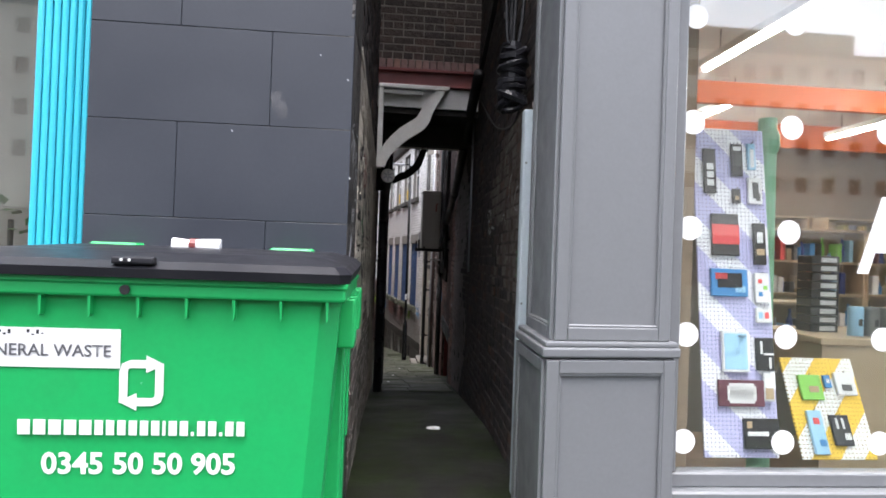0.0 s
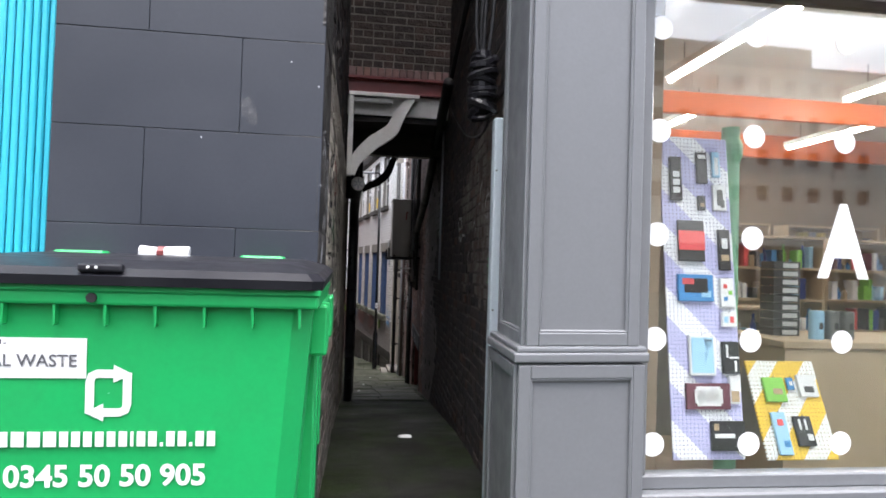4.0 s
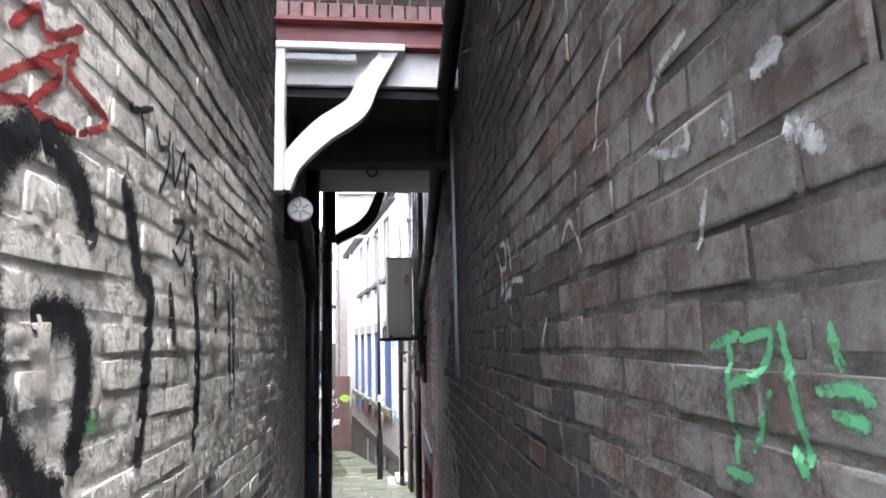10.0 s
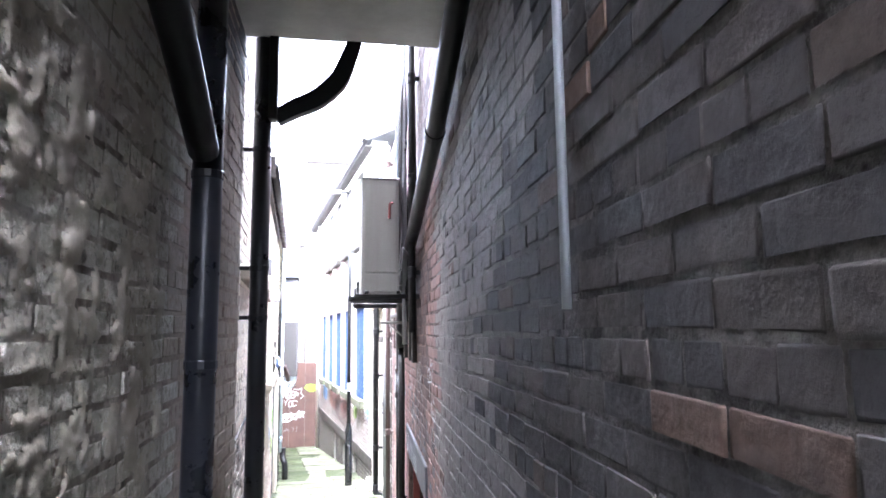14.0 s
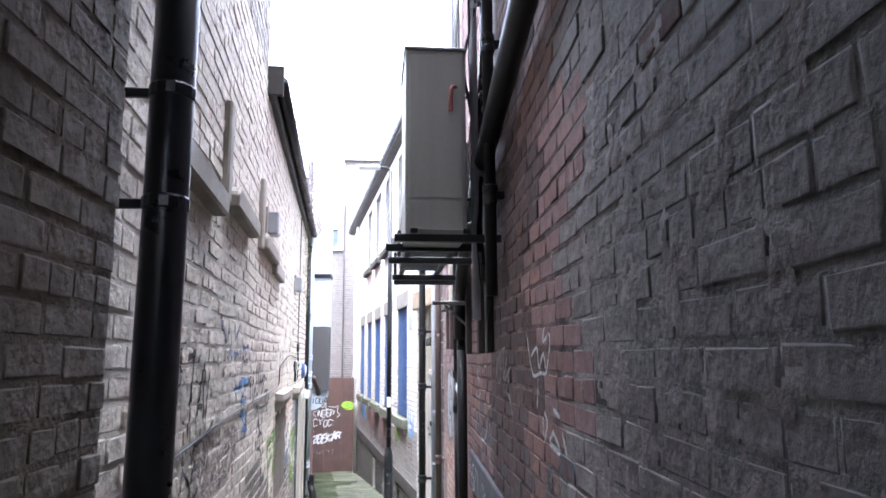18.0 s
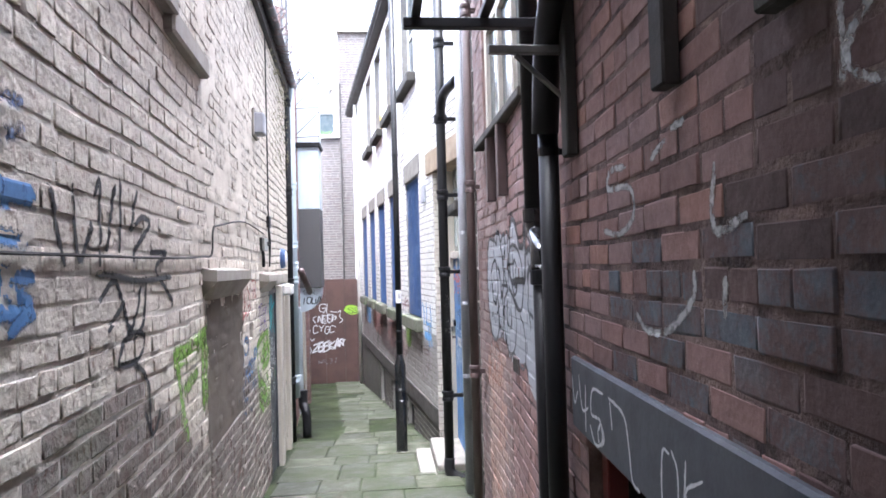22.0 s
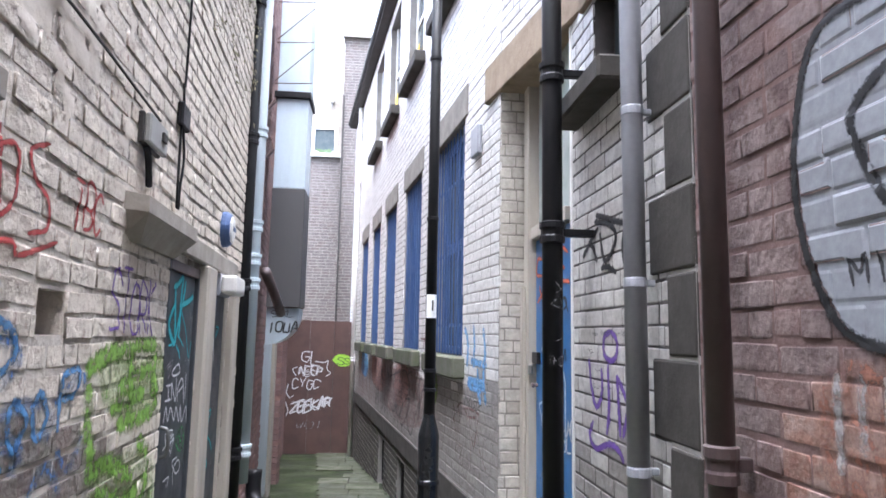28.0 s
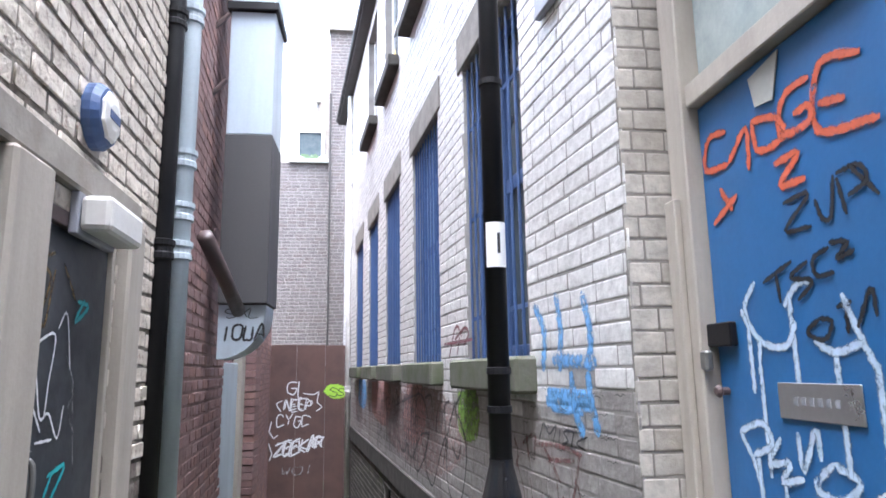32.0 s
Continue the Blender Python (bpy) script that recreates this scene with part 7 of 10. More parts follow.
def corbel_lintel(a, b, z0, z1, out, label):
    t = thing("door_lintel", label, "lintel", (0, 0, 0), group="projecting lintels")
    t.matrix_world = on_left(a)
    w = b - a
    bm = bmesh.new()
    top = [bm.verts.new(p) for p in ((0, 0.03, z1), (w, 0.03, z1), (w, -out, z1 - 0.02), (0, -out, z1 - 0.02))]
    mid = [bm.verts.new(p) for p in ((0, 0.03, z1 - 0.07), (w, 0.03, z1 - 0.07), (w, -out, z1 - 0.08), (0, -out, z1 - 0.08))]
    bot = [bm.verts.new(p) for p in ((0.05, 0.03, z0), (w - 0.05, 0.03, z0), (w - 0.14, -out * 0.25, z0), (0.14, -out * 0.25, z0))]
    bm.faces.new(top)
    bm.faces.new(bot[::-1])
    for p, q in ((top, mid), (mid, bot)):
        for k in range(4):
            bm.faces.new((p[k], p[(k + 1) % 4], q[(k + 1) % 4], q[k]))
    part("lintel", bm, M_render, t)
    return t


corbel_lintel(14.74, 16.03, 0.40, 0.585, 0.08, "wide chamfered concrete lintel projecting from the cream wall")
corbel_lintel(17.08, 17.90, 0.36, 0.54, 0.085, "short chamfered concrete lintel projecting beside a doorway")
inf = thing("blocked_doorway", "doorway blocked with smooth grey-brown render under the lintel", "wall patch", (0, 0, 0))
inf.matrix_world = on_left(14.90)
for k in range(11):
    z = -1.30 + 0.078 * k
    x, q = -0.0 - 0.11 * (k % 2), 0
    while x < 1.1:
        part("brick", box(max(x, 0.0) + 0.005, -0.009 - 0.003 * (q % 2), z + 0.005, min(x + 0.228, 1.12) - 0.005, 0.02, z + 0.073, 0.006), M_wet_brick, inf)
        x, q = x + 0.228, q + 1
hb = thing("broken_vent_bricks", "red bricks showing inside a broken vent hole", "bricks", (0, 0, 0))
hb.matrix_world = on_left(16.46)
for k, (a, b) in enumerate(((0.004, 0.085), (0.095, 0.176))):
    part("brick", box(a, 0.075 + 0.02 * k, 0.018, b, 0.16, 0.075, 0.006), M_wet_brick, hb)
jb = thing("junction_box", "grey box with dangling black lever on the wall", "junction box", (0, 0, 0))
jb.matrix_world = on_left(17.147)
part("back_box", box(0, -0.024, 0.738, 0.25, 0.0, 0.862, 0.005), M_dark_wood, jb)
part("cover", box(0.004, -0.05, 0.742, 0.246, -0.0245, 0.858, 0.006), M_unit, jb)
part("knob", box(0.15, -0.062, 0.785, 0.20, -0.0505, 0.825, 0.004), M_dark_wood, jb)
part("lever", sweep(curve_points([(0.06, -0.02, 0.738), (0.09, -0.022, 0.70), (0.12, -0.02, 0.64), (0.15, -0.015, 0.60)], 4), 0.014, 8), M_black_iron, jb)
sw = thing("switch_box", "slim black switch box with loose cables on the wall", "switch box", (0, 0, 0))
sw.matrix_world = on_left(17.70)
part("box", box(0, -0.03, 0.985, 0.15, 0.0, 1.10, 0.008), M_black_iron, sw)
part("cable", sweep(curve_points([(0.06, -0.015, 1.10), (0.05, -0.012, 1.2), (0.08, -0.012, 1.36), (0.07, -0.012, 2.9)], 4), 0.006, 6), M_black_iron, sw)
part("cable", sweep(curve_points([(0.04, -0.015, 0.985), (0.02, -0.02, 0.78), (0.03, -0.02, 0.66), (0.068, -0.012, 0.60)], 4), 0.006, 6), M_black_iron, sw)
part("cable", sweep(curve_points([(0.08, -0.015, 0.985), (0.085, -0.025, 0.84), (0.07, -0.02, 0.70), (0.098, -0.012, 0.60)], 4), 0.006, 6), M_black_iron, sw)
cab = thing("wall_cable", "thin dark cable clipped along the cream wall", "cable", (0, 0, 0))
cp = []
for y, z in ((10.0, 0.52), (12.0, 0.60), (14.0, 0.62), (14.7, 0.64), (14.95, 0.66), (15.0, 0.80), (15.2, 0.84), (16.2, 0.93), (17.4, 0.90)):
    cp.append((x_left_b(y) + 0.014, y, z))
part("cable", sweep(curve_points(cp, 4), 0.005, 6), M_dark_wood, cab)
vnt = thing("wall_vent", "square grey extractor vent cowl on the cream wall", "vent", (0, 0, 0))
vnt.matrix_world = on_left(16.82)
part("cowl", box(0, -0.10, 1.74, 0.17, 0.0, 1.92, 0.012), M_grey_iron, vnt)
part("plate", box(-0.03, -0.02, 1.71, 0.20, -0.0, 1.95, 0.004), M_render, vnt)
vnt2 = copy_thing(vnt, on_left(13.45, 0.12))
bb = thing("bell_box", "round white and blue alarm bell box on the brick wall", "alarm box", (0, 0, 0))
bb.matrix_world = on_left(19.06)
for nm, r0, d0, mt in (("back_plate", 0.118, 0.0, M_blue_paint), ("cover", 0.10, -0.012, M_white_paint)):
    c = part(nm, lathe([(r0, 0), (r0, 0.03), (r0 * 0.86, 0.055), (r0 * 0.5, 0.062)], 8 if nm == "cover" else 24), mt, bb)
    c.matrix_local = pose(0, d0 + 0.0, 0.70, 90, 22.5, 0)
part("lettering_bar", box(-0.05, -0.0765, 0.685, 0.05, -0.074, 0.715), M_blue_paint, bb)
bl = thing("bulkhead_light", "white rectangular bulkhead light over the second door", "wall lamp", (0, 0, 0))
bl.matrix_world = on_left(18.93)
part("diffuser", box(0, -0.13, 0.27, 0.36, -0.03, 0.39, 0.02, seg=2), M_white_paint, bl)
part("back_plate", box(0.0, -0.03, 0.26, 0.36, 0.0, 0.40, 0.004), M_grey_iron, bl)
M_slate_door = plain_material("dark_slate_paint", (0.045, 0.05, 0.058), (0.025, 0.025, 0.028), 0.5, 0.55, relief=0.12)
for n, (a, b, top) in enumerate(((17.78, 18.45, 0.37), (18.70, 19.42, 0.33))):
    t = thing("door_%d" % (2 + n), "dark slate-painted door covered in teal and white tags", "door", (0, 0, 0), kind="structure", group="tagged doors")
    t.matrix_world = on_left(a)
    w = (b - a)
    part("leaf", box(0.03, 0.02, gz(b) - 0.0, w - 0.03, 0.06, top - 0.05, 0.004), M_slate_door, t)
    part("frame", box(0.0, 0.0, gz(b), 0.03, 0.12, top, 0.003), M_pale_wood if n else M_slate_door, t)
    part("frame", box(w - 0.03, 0.0, gz(b), w, 0.12, top, 0.003), M_pale_wood if n else M_slate_door, t)
    part("frame", box(0.03, 0.0, top - 0.05, w - 0.03, 0.12, top, 0.003), M_brown_iron, t)
    part("handle", sweep(curve_points([(0.08, 0.02, -0.55), (0.08, -0.02, -0.53), (0.08, -0.02, -0.43), (0.08, 0.02, -0.41)], 4), 0.009, 8), M_steel, t)
for a, b in ((18.455, 18.695), (19.43, 19.62)):
    t = thing("door_post", "cream painted concrete post between the two doors", "post", (0, 0, 0), group="door posts")
    t.matrix_world = on_left(a)
    part("post", box(0, -0.05, gz(b) - 0.02, b - a, 0.05, 0.40, 0.012), M_pale_wood, t)
head = thing("concrete_lintel", "cream painted concrete head over the doorways", "lintel", (0, 0, 0))
head.matrix_world = on_left(17.95)
part("head", box(0, -0.03, 0.405, 1.66, 0.03, 0.52, 0.01), M_render, head)

# gutter, roof edge and barbed wire over the cream wall
gl = thing("gutter", "black sagging gutter and roof edge along the cream wall", "gutter", (0, 0, 0))
gl.matrix_world = on_left(13.3)
part("fascia", box(0.0, -0.05, 2.93, 6.9, 0.0, 3.12, 0.005), M_dark_wood, gl)
part("gutter_channel", sweep([(0, -0.10, 3.04), (2, -0.10, 3.055), (4.5, -0.10, 3.06), (6.9, -0.10, 3.08)], 0.055, 10), M_black_iron, gl, smooth=True)
part("end_board", box(-0.05, -0.12, 2.92, 0.0, 0.3, 3.16, 0.004), M_dark_wood, gl)
part("slates", prism([(0, 3.12), (6.9, 3.12), (6.9, 3.16), (0, 3.16)], -0.1, 0.5), M_cladding, gl)
wire = thing("barbed_wire", "rusty barbed wire coiled along the wall top", "barbed wire", (0, 0, 0))
r = random.Random(31)
for k in range(3):
    pts = []
    for i in range(90):
        y = 15.2 + 4.8 * i / 90
        a = i * (0.8 + 0.12 * k) + k * 2
        pts.append((x_left_b(y) + 0.13 + 0.10 * math.cos(a) + r.uniform(-0.02, 0.02), y + 0.05 * math.sin(a * 1.3), 3.10 + 0.12 * math.sin(a) + r.uniform(-0.03, 0.03)))
    part("strand", sweep(pts, 0.004, 4), M_rust, wire)
spikes = thing("wall_spikes", "thin wire frame of spikes leaning out over the passage", "wire frame", (0, 0, 0))
for k in range(15):
    y = 14.3 + 0.42 * k
    part("prong", sweep([(x_left_b(y) + 0.05, y, 3.0), (x_left_b(y) + 0.30, y + 0.25, 3.35), (x_left_b(y) + 0.36, y + 0.30, 3.27)], 0.007, 5), M_black_iron, spikes)
ivy = thing("wall_weeds", "dry brown creeper hanging from the gutter", "plant", (0, 0, 0))
bm = bmesh.new()
for k in range(420):
    y = 18.0 + 2.0 * r.random()
    z = 3.0 - 1.3 * r.random() ** 2
    o = Vector((x_left_b(y) + 0.01 + 0.04 * r.random(), y, z))
    d = Vector((r.uniform(0, 0.02), r.uniform(-0.03, 0.03), r.uniform(-0.05, 0.01)))
    s = Vector((0.004, 0.012, 0.006)) * r.uniform(0.5, 1.4)
    bm.faces.new([bm.verts.new(p) for p in (o, o + d * 0.5 + s, o + d, o + d * 0.5 - s)])
part("leaves", bm, plain_material("dry_leaf", (0.14, 0.12, 0.06), (0.07, 0.06, 0.03), 0.5, 0.8), ivy)

# ---- duct on the far left ----
duct = thing("extract_duct", "tall boxed metal duct, pale blue above and dark below", "duct", (0, 0, 0))
part("lower_casing", box(-0.68, 21.40, 0.28, -0.345, 21.85, 1.50, 0.006), M_cladding, duct, "dark slate-grey sheet casing")
part("upper_casing", box(-0.675, 21.405, 1.502, -0.35, 21.845, 2.46, 0.006), M_galv, duct, "pale blue metal casing")
part("flange", box(-0.70, 21.37, 2.462, -0.325, 21.88, 2.53, 0.006), M_black_iron, duct)
part("top_casing", box(-0.675, 21.405, 2.532, -0.35, 21.845, 3.72, 0.006), M_galv, duct, "pale blue metal casing")
qo = [(-0.68, 0.275), (-0.36, 0.275)] + [(-0.68 + 0.32 * math.cos(a), 0.235 - 0.33 * math.sin(a)) for a in [k * math.pi / 16 for k in range(9)]]
part("rounded_end", prism(qo, 21.45, 21.8), M_galv, duct, "rounded pale metal end with black tags")
for k in range(3):
    z = 2.6 + 0.45 * k
    part("guard_wire", sweep([(-0.70, 21.36, z), (-0.32, 21.36, z + 0.02)], 0.006, 5), M_rust, duct)
    part("guard_wire", sweep([(-0.70, 21.36, z + 0.03), (-0.32, 21.36, z + 0.40)], 0.006, 5), M_rust, duct)
for z in (2.42, 1.9):
    part("stay", sweep([(-0.95, 21.3, z - 0.35), (-0.68, 21.38, z)], 0.018, 6), M_brown_iron, duct)
old = thing("door_4", "narrow grey timber door in the far red wall", "door", (0, 0, 0), kind="structure")
part("leaf", box(x_left_c(22.6) - 0.05, 22.2, gz(22.6), x_left_c(22.6) + 0.0, 23.2, -0.1, 0.005), M_pale_iron, old)
part("frame", box(x_left_c(23.2) + 0.01, 23.2, gz(23.2), x_left_c(23.2) + 0.09, 23.38, 0.0, 0.005), M_pale_wood, old)
pier = thing("brick_pier", "pinkish brick pier beside the far doorway", "pier", (0, 0, 0))
for k in range(42):
    z = -2.35 + 0.078 * k
    part("brick", box(x_left_c(24.6) - 0.2, 24.42 + (0.0 if k % 2 else 0.01), z + 0.004, x_left_c(24.6) + 0.14, 24.72, z + 0.074, 0.004), M_red_brick, pier)
bulb = thing("security_light", "small white lamp under the duct", "wall lamp", (-0.62, 22.3, -0.02))
part("body", lathe([(0.02, 0), (0.045, 0.02), (0.045, 0.07), (0.03, 0.09)], 12), M_white_paint, bulb)

# far window, camera and parapet
fw = thing("window_14", "white plastic window in the far wall", "window", (0, 0, 0), kind="structure")
for x0, x1, z0, z1 in ((-1.47, -1.39, 4.85, 5.62), (-0.86, -0.78, 4.85, 5.62), (-1.385, -0.865, 4.85, 4.93), (-1.385, -0.865, 5.54, 5.62)):
    part("window_frame", box(x0, 32.30, z0, x1, 32.36, z1, 0.005), M_white_paint, fw)
part("pane", box(-1.39, 32.335, 4.93, -0.86, 32.34, 5.54), M_dim_glass, fw)
part("window_sill", box(-1.60, 32.15, 4.74, -0.68, 32.36, 4.83, 0.005), M_white_paint, fw)
pl = thing("potted_plant", "small green plant on the far window ledge", "plant", (-1.12, 32.27, 4.83))
bm = bmesh.new()
for k in range(60):
    o = Vector((r.uniform(-0.2, 0.2), r.uniform(-0.03, 0.03), r.uniform(0.0, 0.10)))
    bm.faces.new([bm.verts.new(o + Vector(p)) for p in ((0, 0, 0), (0.03, 0, 0.03), (0, 0.01, 0.07), (-0.03, 0, 0.03))])
part("foliage", bm, M_leaf, pl)
cctv = thing("security_camera", "white security camera on a bracket above the far window", "camera", (-0.95, 32.3, 6.35))
part("housing", sweep([(0, -0.12, 0), (0, 0.12, 0.03)], 0.06, 12), M_white_paint, cctv)
part("bracket", sweep([(0, 0.05, -0.05), (-0.1, 0.1, -0.35)], 0.02, 8), M_grey_iron, cctv)
cable = thing("wall_conduit", "thin dark conduit down the far brick tower", "conduit", (0, 0, 0))
part("pipe", sweep([(-0.62, 31.96, -2.5), (-0.62, 31.96, 6.4)], 0.02, 8), M_dark_wood, cable)
cop = thing("coping", "stone coping on the far brick tower", "coping", (0, 0, 0))
part("coping", box(-0.7, 31.9, 8.05, 2.5, 32.4, 8.15, 0.01), M_grey_stone, cop)

# ---- paving: worn flags in the lower passage ----
m, nt, b = mat("mossy_flagstone")
co = coords(nt)
tone = ramp(nt, piece_random(nt), [(0.0, (0.030, 0.029, 0.025)), (0.5, (0.046, 0.044, 0.037)), (1.0, (0.115, 0.107, 0.083))])
mk = noise_of(nt, co, 2.6, 8.0, 0.72, 0.36, 0.60)
col = mixc(nt, mk, tone, mixc(nt, noise_of(nt, co, 18.0), (0.029, 0.037, 0.015), (0.047, 0.057, 0.023)))
col = mixc(nt, maths(nt, 'MULTIPLY', noise_of(nt, co, 1.1, 6.0, 0.7, 0.45, 0.7), 0.6), col, (0.06, 0.065, 0.045))
nt.links.new(col, b.inputs["Base Color"])
nt.links.new(maths(nt, 'ADD', maths(nt, 'MULTIPLY', mk, 0.3), 0.55), b.inputs["Roughness"])
bump(nt, b, maths(nt, 'ADD', noise_of(nt, co, 60.0), maths(nt, 'MULTIPLY', noise_of(nt, co, 8.0), 2.0)), 0.45, 0.006)
M_flag = m
pav = thing("pavement", "worn mossy stone flags laid down the passage", "pavement", (0, 0, 0), kind="structure")
r = random.Random(41)
y = 8.6
while y < 29.0:
    d = r.uniform(0.42, 0.72)
    x0 = x_left_b(y) + 0.05 if y < 20.2 else x_left_c(y) + 0.12
    x1 = x_right(y) - 0.04 if y < 16 else min(1.3, x_white(y) - 0.06)
    x = x0 + (0.0 if y < 19.5 else 0.55)
    while x < x1 - 0.12:
        w = min(r.uniform(0.35, 0.62), x1 - x)
        if x1 - x - w < 0.15:
            w = x1 - x
        if not (20 < y < 27.5 and r.random() < (0.72 if x + w * 0.5 < (x0 + x1) * 0.5 and y > 21.5 else 0.22)):
            ya, yb = y + 0.008, y + d - 0.008
            lift = 0.012 + r.uniform(-0.003, 0.006)
            za, zb = gz(ya) + lift, gz(yb) + lift
            a, bq = x + 0.008, x + w - 0.008
            i = 0.008
            V = [(a, ya, za - 0.05), (bq, ya, za - 0.05), (bq, yb, zb - 0.05), (a, yb, zb - 0.05), (a, ya, za - 0.004), (bq, ya, za - 0.004), (bq, yb, zb - 0.004), (a, yb, zb - 0.004),
                 (a + i, ya + i, za), (bq - i, ya + i, za), (bq - i, yb - i, zb), (a + i, yb - i, zb)]
            F = [(8, 9, 10, 11), (0, 1, 5, 4), (1, 2, 6, 5), (2, 3, 7, 6), (3, 0, 4, 7), (4, 5, 9, 8), (5, 6, 10, 9), (6, 7, 11, 10), (7, 4, 8, 11)]
            part("flagstone", mesh_of("flagstone", V, F), M_flag, pav)
        x += w
    y += d


# ---- sprayed and marker writing, laid over the bricks as thin paint ----
GLYPHS = {
    "A": "00 26 40,12 32", "B": "00 06 36 45 33 03,33 42 41 30 00", "C": "45 26 05 01 20 41", "D": "00 06 26 44 42 20 00", "E": "46 06 00 40,03 33", "F": "46 06 00,03 33",
    "G": "45 26 05 01 20 41 43 23", "H": "00 06,40 46,03 43", "I": "20 26", "J": "46 41 20 01", "K": "00 06,46 03 40", "L": "06 00 40", "M": "00 06 23 46 40", "N": "00 06 40 46",
    "O": "26 05 01 20 41 45 26", "P": "00 06 36 45 44 33 03", "Q": "26 05 01 20 41 45 26,22 50", "R": "00 06 36 45 44 33 03,23 40", "S": "45 36 16 05 04 42 41 30 10 01", "T": "06 46,26 20",
    "U": "06 01 20 41 46", "V": "06 20 46", "W": "06 10 23 30 46", "X": "00 46,06 40", "Y": "06 23 46,23 20", "Z": "06 46 00 40", "0": "26 05 01 20 41 45 26", "1": "04 26 20", "2": "05 26 45 44 00 40",
    "3": "06 46 23 42 30 00", "4": "30 36 02 42", "5": "46 06 03 34 42 30 00", "6": "45 26 03 01 20 41 43 23 02", "9": "42 43 25 46 44 40", ".": "10 11", "-": "03 43", "'": "26 25", "*": "03 43,20 26,11 35", "#": "00 26,20 46,02 32",
    "~": "00 16 20 36 40 56", "(": "36 14 12 30",
}
M_paint = {}


def paint(name, colour, worn=0.35, shine=0.55):
    if name not in M_paint:
        m, nt, b = mat("spray_" + name)
        co = coords(nt)
        nt.links.new(mixc(nt, noise_of(nt, co, 40.0), colour, tuple(c * 0.75 for c in colour)), b.inputs["Base Color"])
        b.inputs["Roughness"].default_value = shine
        gaps = noise_of(nt, co, 26.0, 6.0, 0.7, 0.20 + worn * 0.10, 0.26 + worn * 0.26)
        across = node(nt, "ShaderNodeUVMap")
        across.uv_map = "across"
        sx = nt.nodes.new("ShaderNodeSeparateXYZ")
        nt.links.new(across.outputs[0], sx.inputs[0])
        speck = maths(nt, 'MULTIPLY', maths(nt, 'SUBTRACT', noise_of(nt, co, 160.0, 3.0, 0.6), 0.5), 0.5)
        edge = maths(nt, 'MULTIPLY', maths(nt, 'ADD', sx.outputs[0], speck), 1.9, True)
        nt.links.new(maths(nt, 'MULTIPLY', gaps, edge), b.inputs["Alpha"])
        M_paint[name] = m
    return M_paint[name]


P_BLACK = paint("black", (0.02, 0.02, 0.022), 0.45)
P_INK = paint("marker", (0.045, 0.045, 0.05), 0.7)
P_WHITE = paint("white", (0.72, 0.73, 0.75), 0.5)
P_PALE = paint("faded_white", (0.50, 0.50, 0.50), 1.5)
P_RED = paint("red", (0.38, 0.045, 0.04), 0.5)
P_GREEN = paint("lime", (0.22, 0.40, 0.06), 1.15)
P_EMERALD = paint("emerald", (0.08, 0.33, 0.13), 1.35)
P_BLUE = paint("blue", (0.08, 0.20, 0.44), 1.7)
P_SKY = paint("sky_blue", (0.12, 0.42, 0.78), 0.6)
P_TEAL = paint("teal", (0.03, 0.40, 0.45), 0.4)
P_PURPLE = paint("purple", (0.16, 0.08, 0.36), 0.45)
P_ORANGE = paint("orange", (0.60, 0.13, 0.06), 0.7)
P_SILVER = paint("silver", (0.33, 0.345, 0.375), 0.25, 0.38)
P_PINK = paint("dull_pink", (0.50, 0.27, 0.24), 1.25)


def spread(me, amounts):
    """How thick the paint lies, thinning out to the edge of the spray."""
    lay = me.uv_layers.new(name="across")
    idx = np.empty(len(me.loops), dtype=np.int32)
    me.loops.foreach_get("vertex_index", idx)
    val = np.asarray(amounts, dtype=np.float32)[idx]
    lay.data.foreach_set("uv", np.stack([val, val], 1).ravel())
    return me


class Flat:
    """A plain surface (a door, a board) to draw on: x along, z up, face towards -y or +y."""

    def __init__(self, m, parent, sign=1.0):
        self.m, self.parent, self.sign = m, parent, sign

    def lift(self, u, z):
        return self.sign * 0.0


class Rough(Flat):
    """A brick wall: the paint follows its bricks."""

    def __init__(self, name):
        self.tree, self.m, self.parent = surfaces[name]
        self.sign = 1.0

    def lift(self, u, z):
        hit = self.tree.ray_cast(Vector((u, 0.4, z)), Vector((0, -1, 0)), 0.6)
        return hit[0].y if hit[0] is not None else 0.0


def smooth_path(points, n):
    if len(points) < 3:
        a, b = Vector((*points[0], 0)), Vector((*points[-1], 0))
        return [tuple(a.lerp(b, i / n).xy) for i in range(n + 1)]
    return [tuple(p.xy) for p in curve_points([(x, z, 0) for x, z in points], n)]


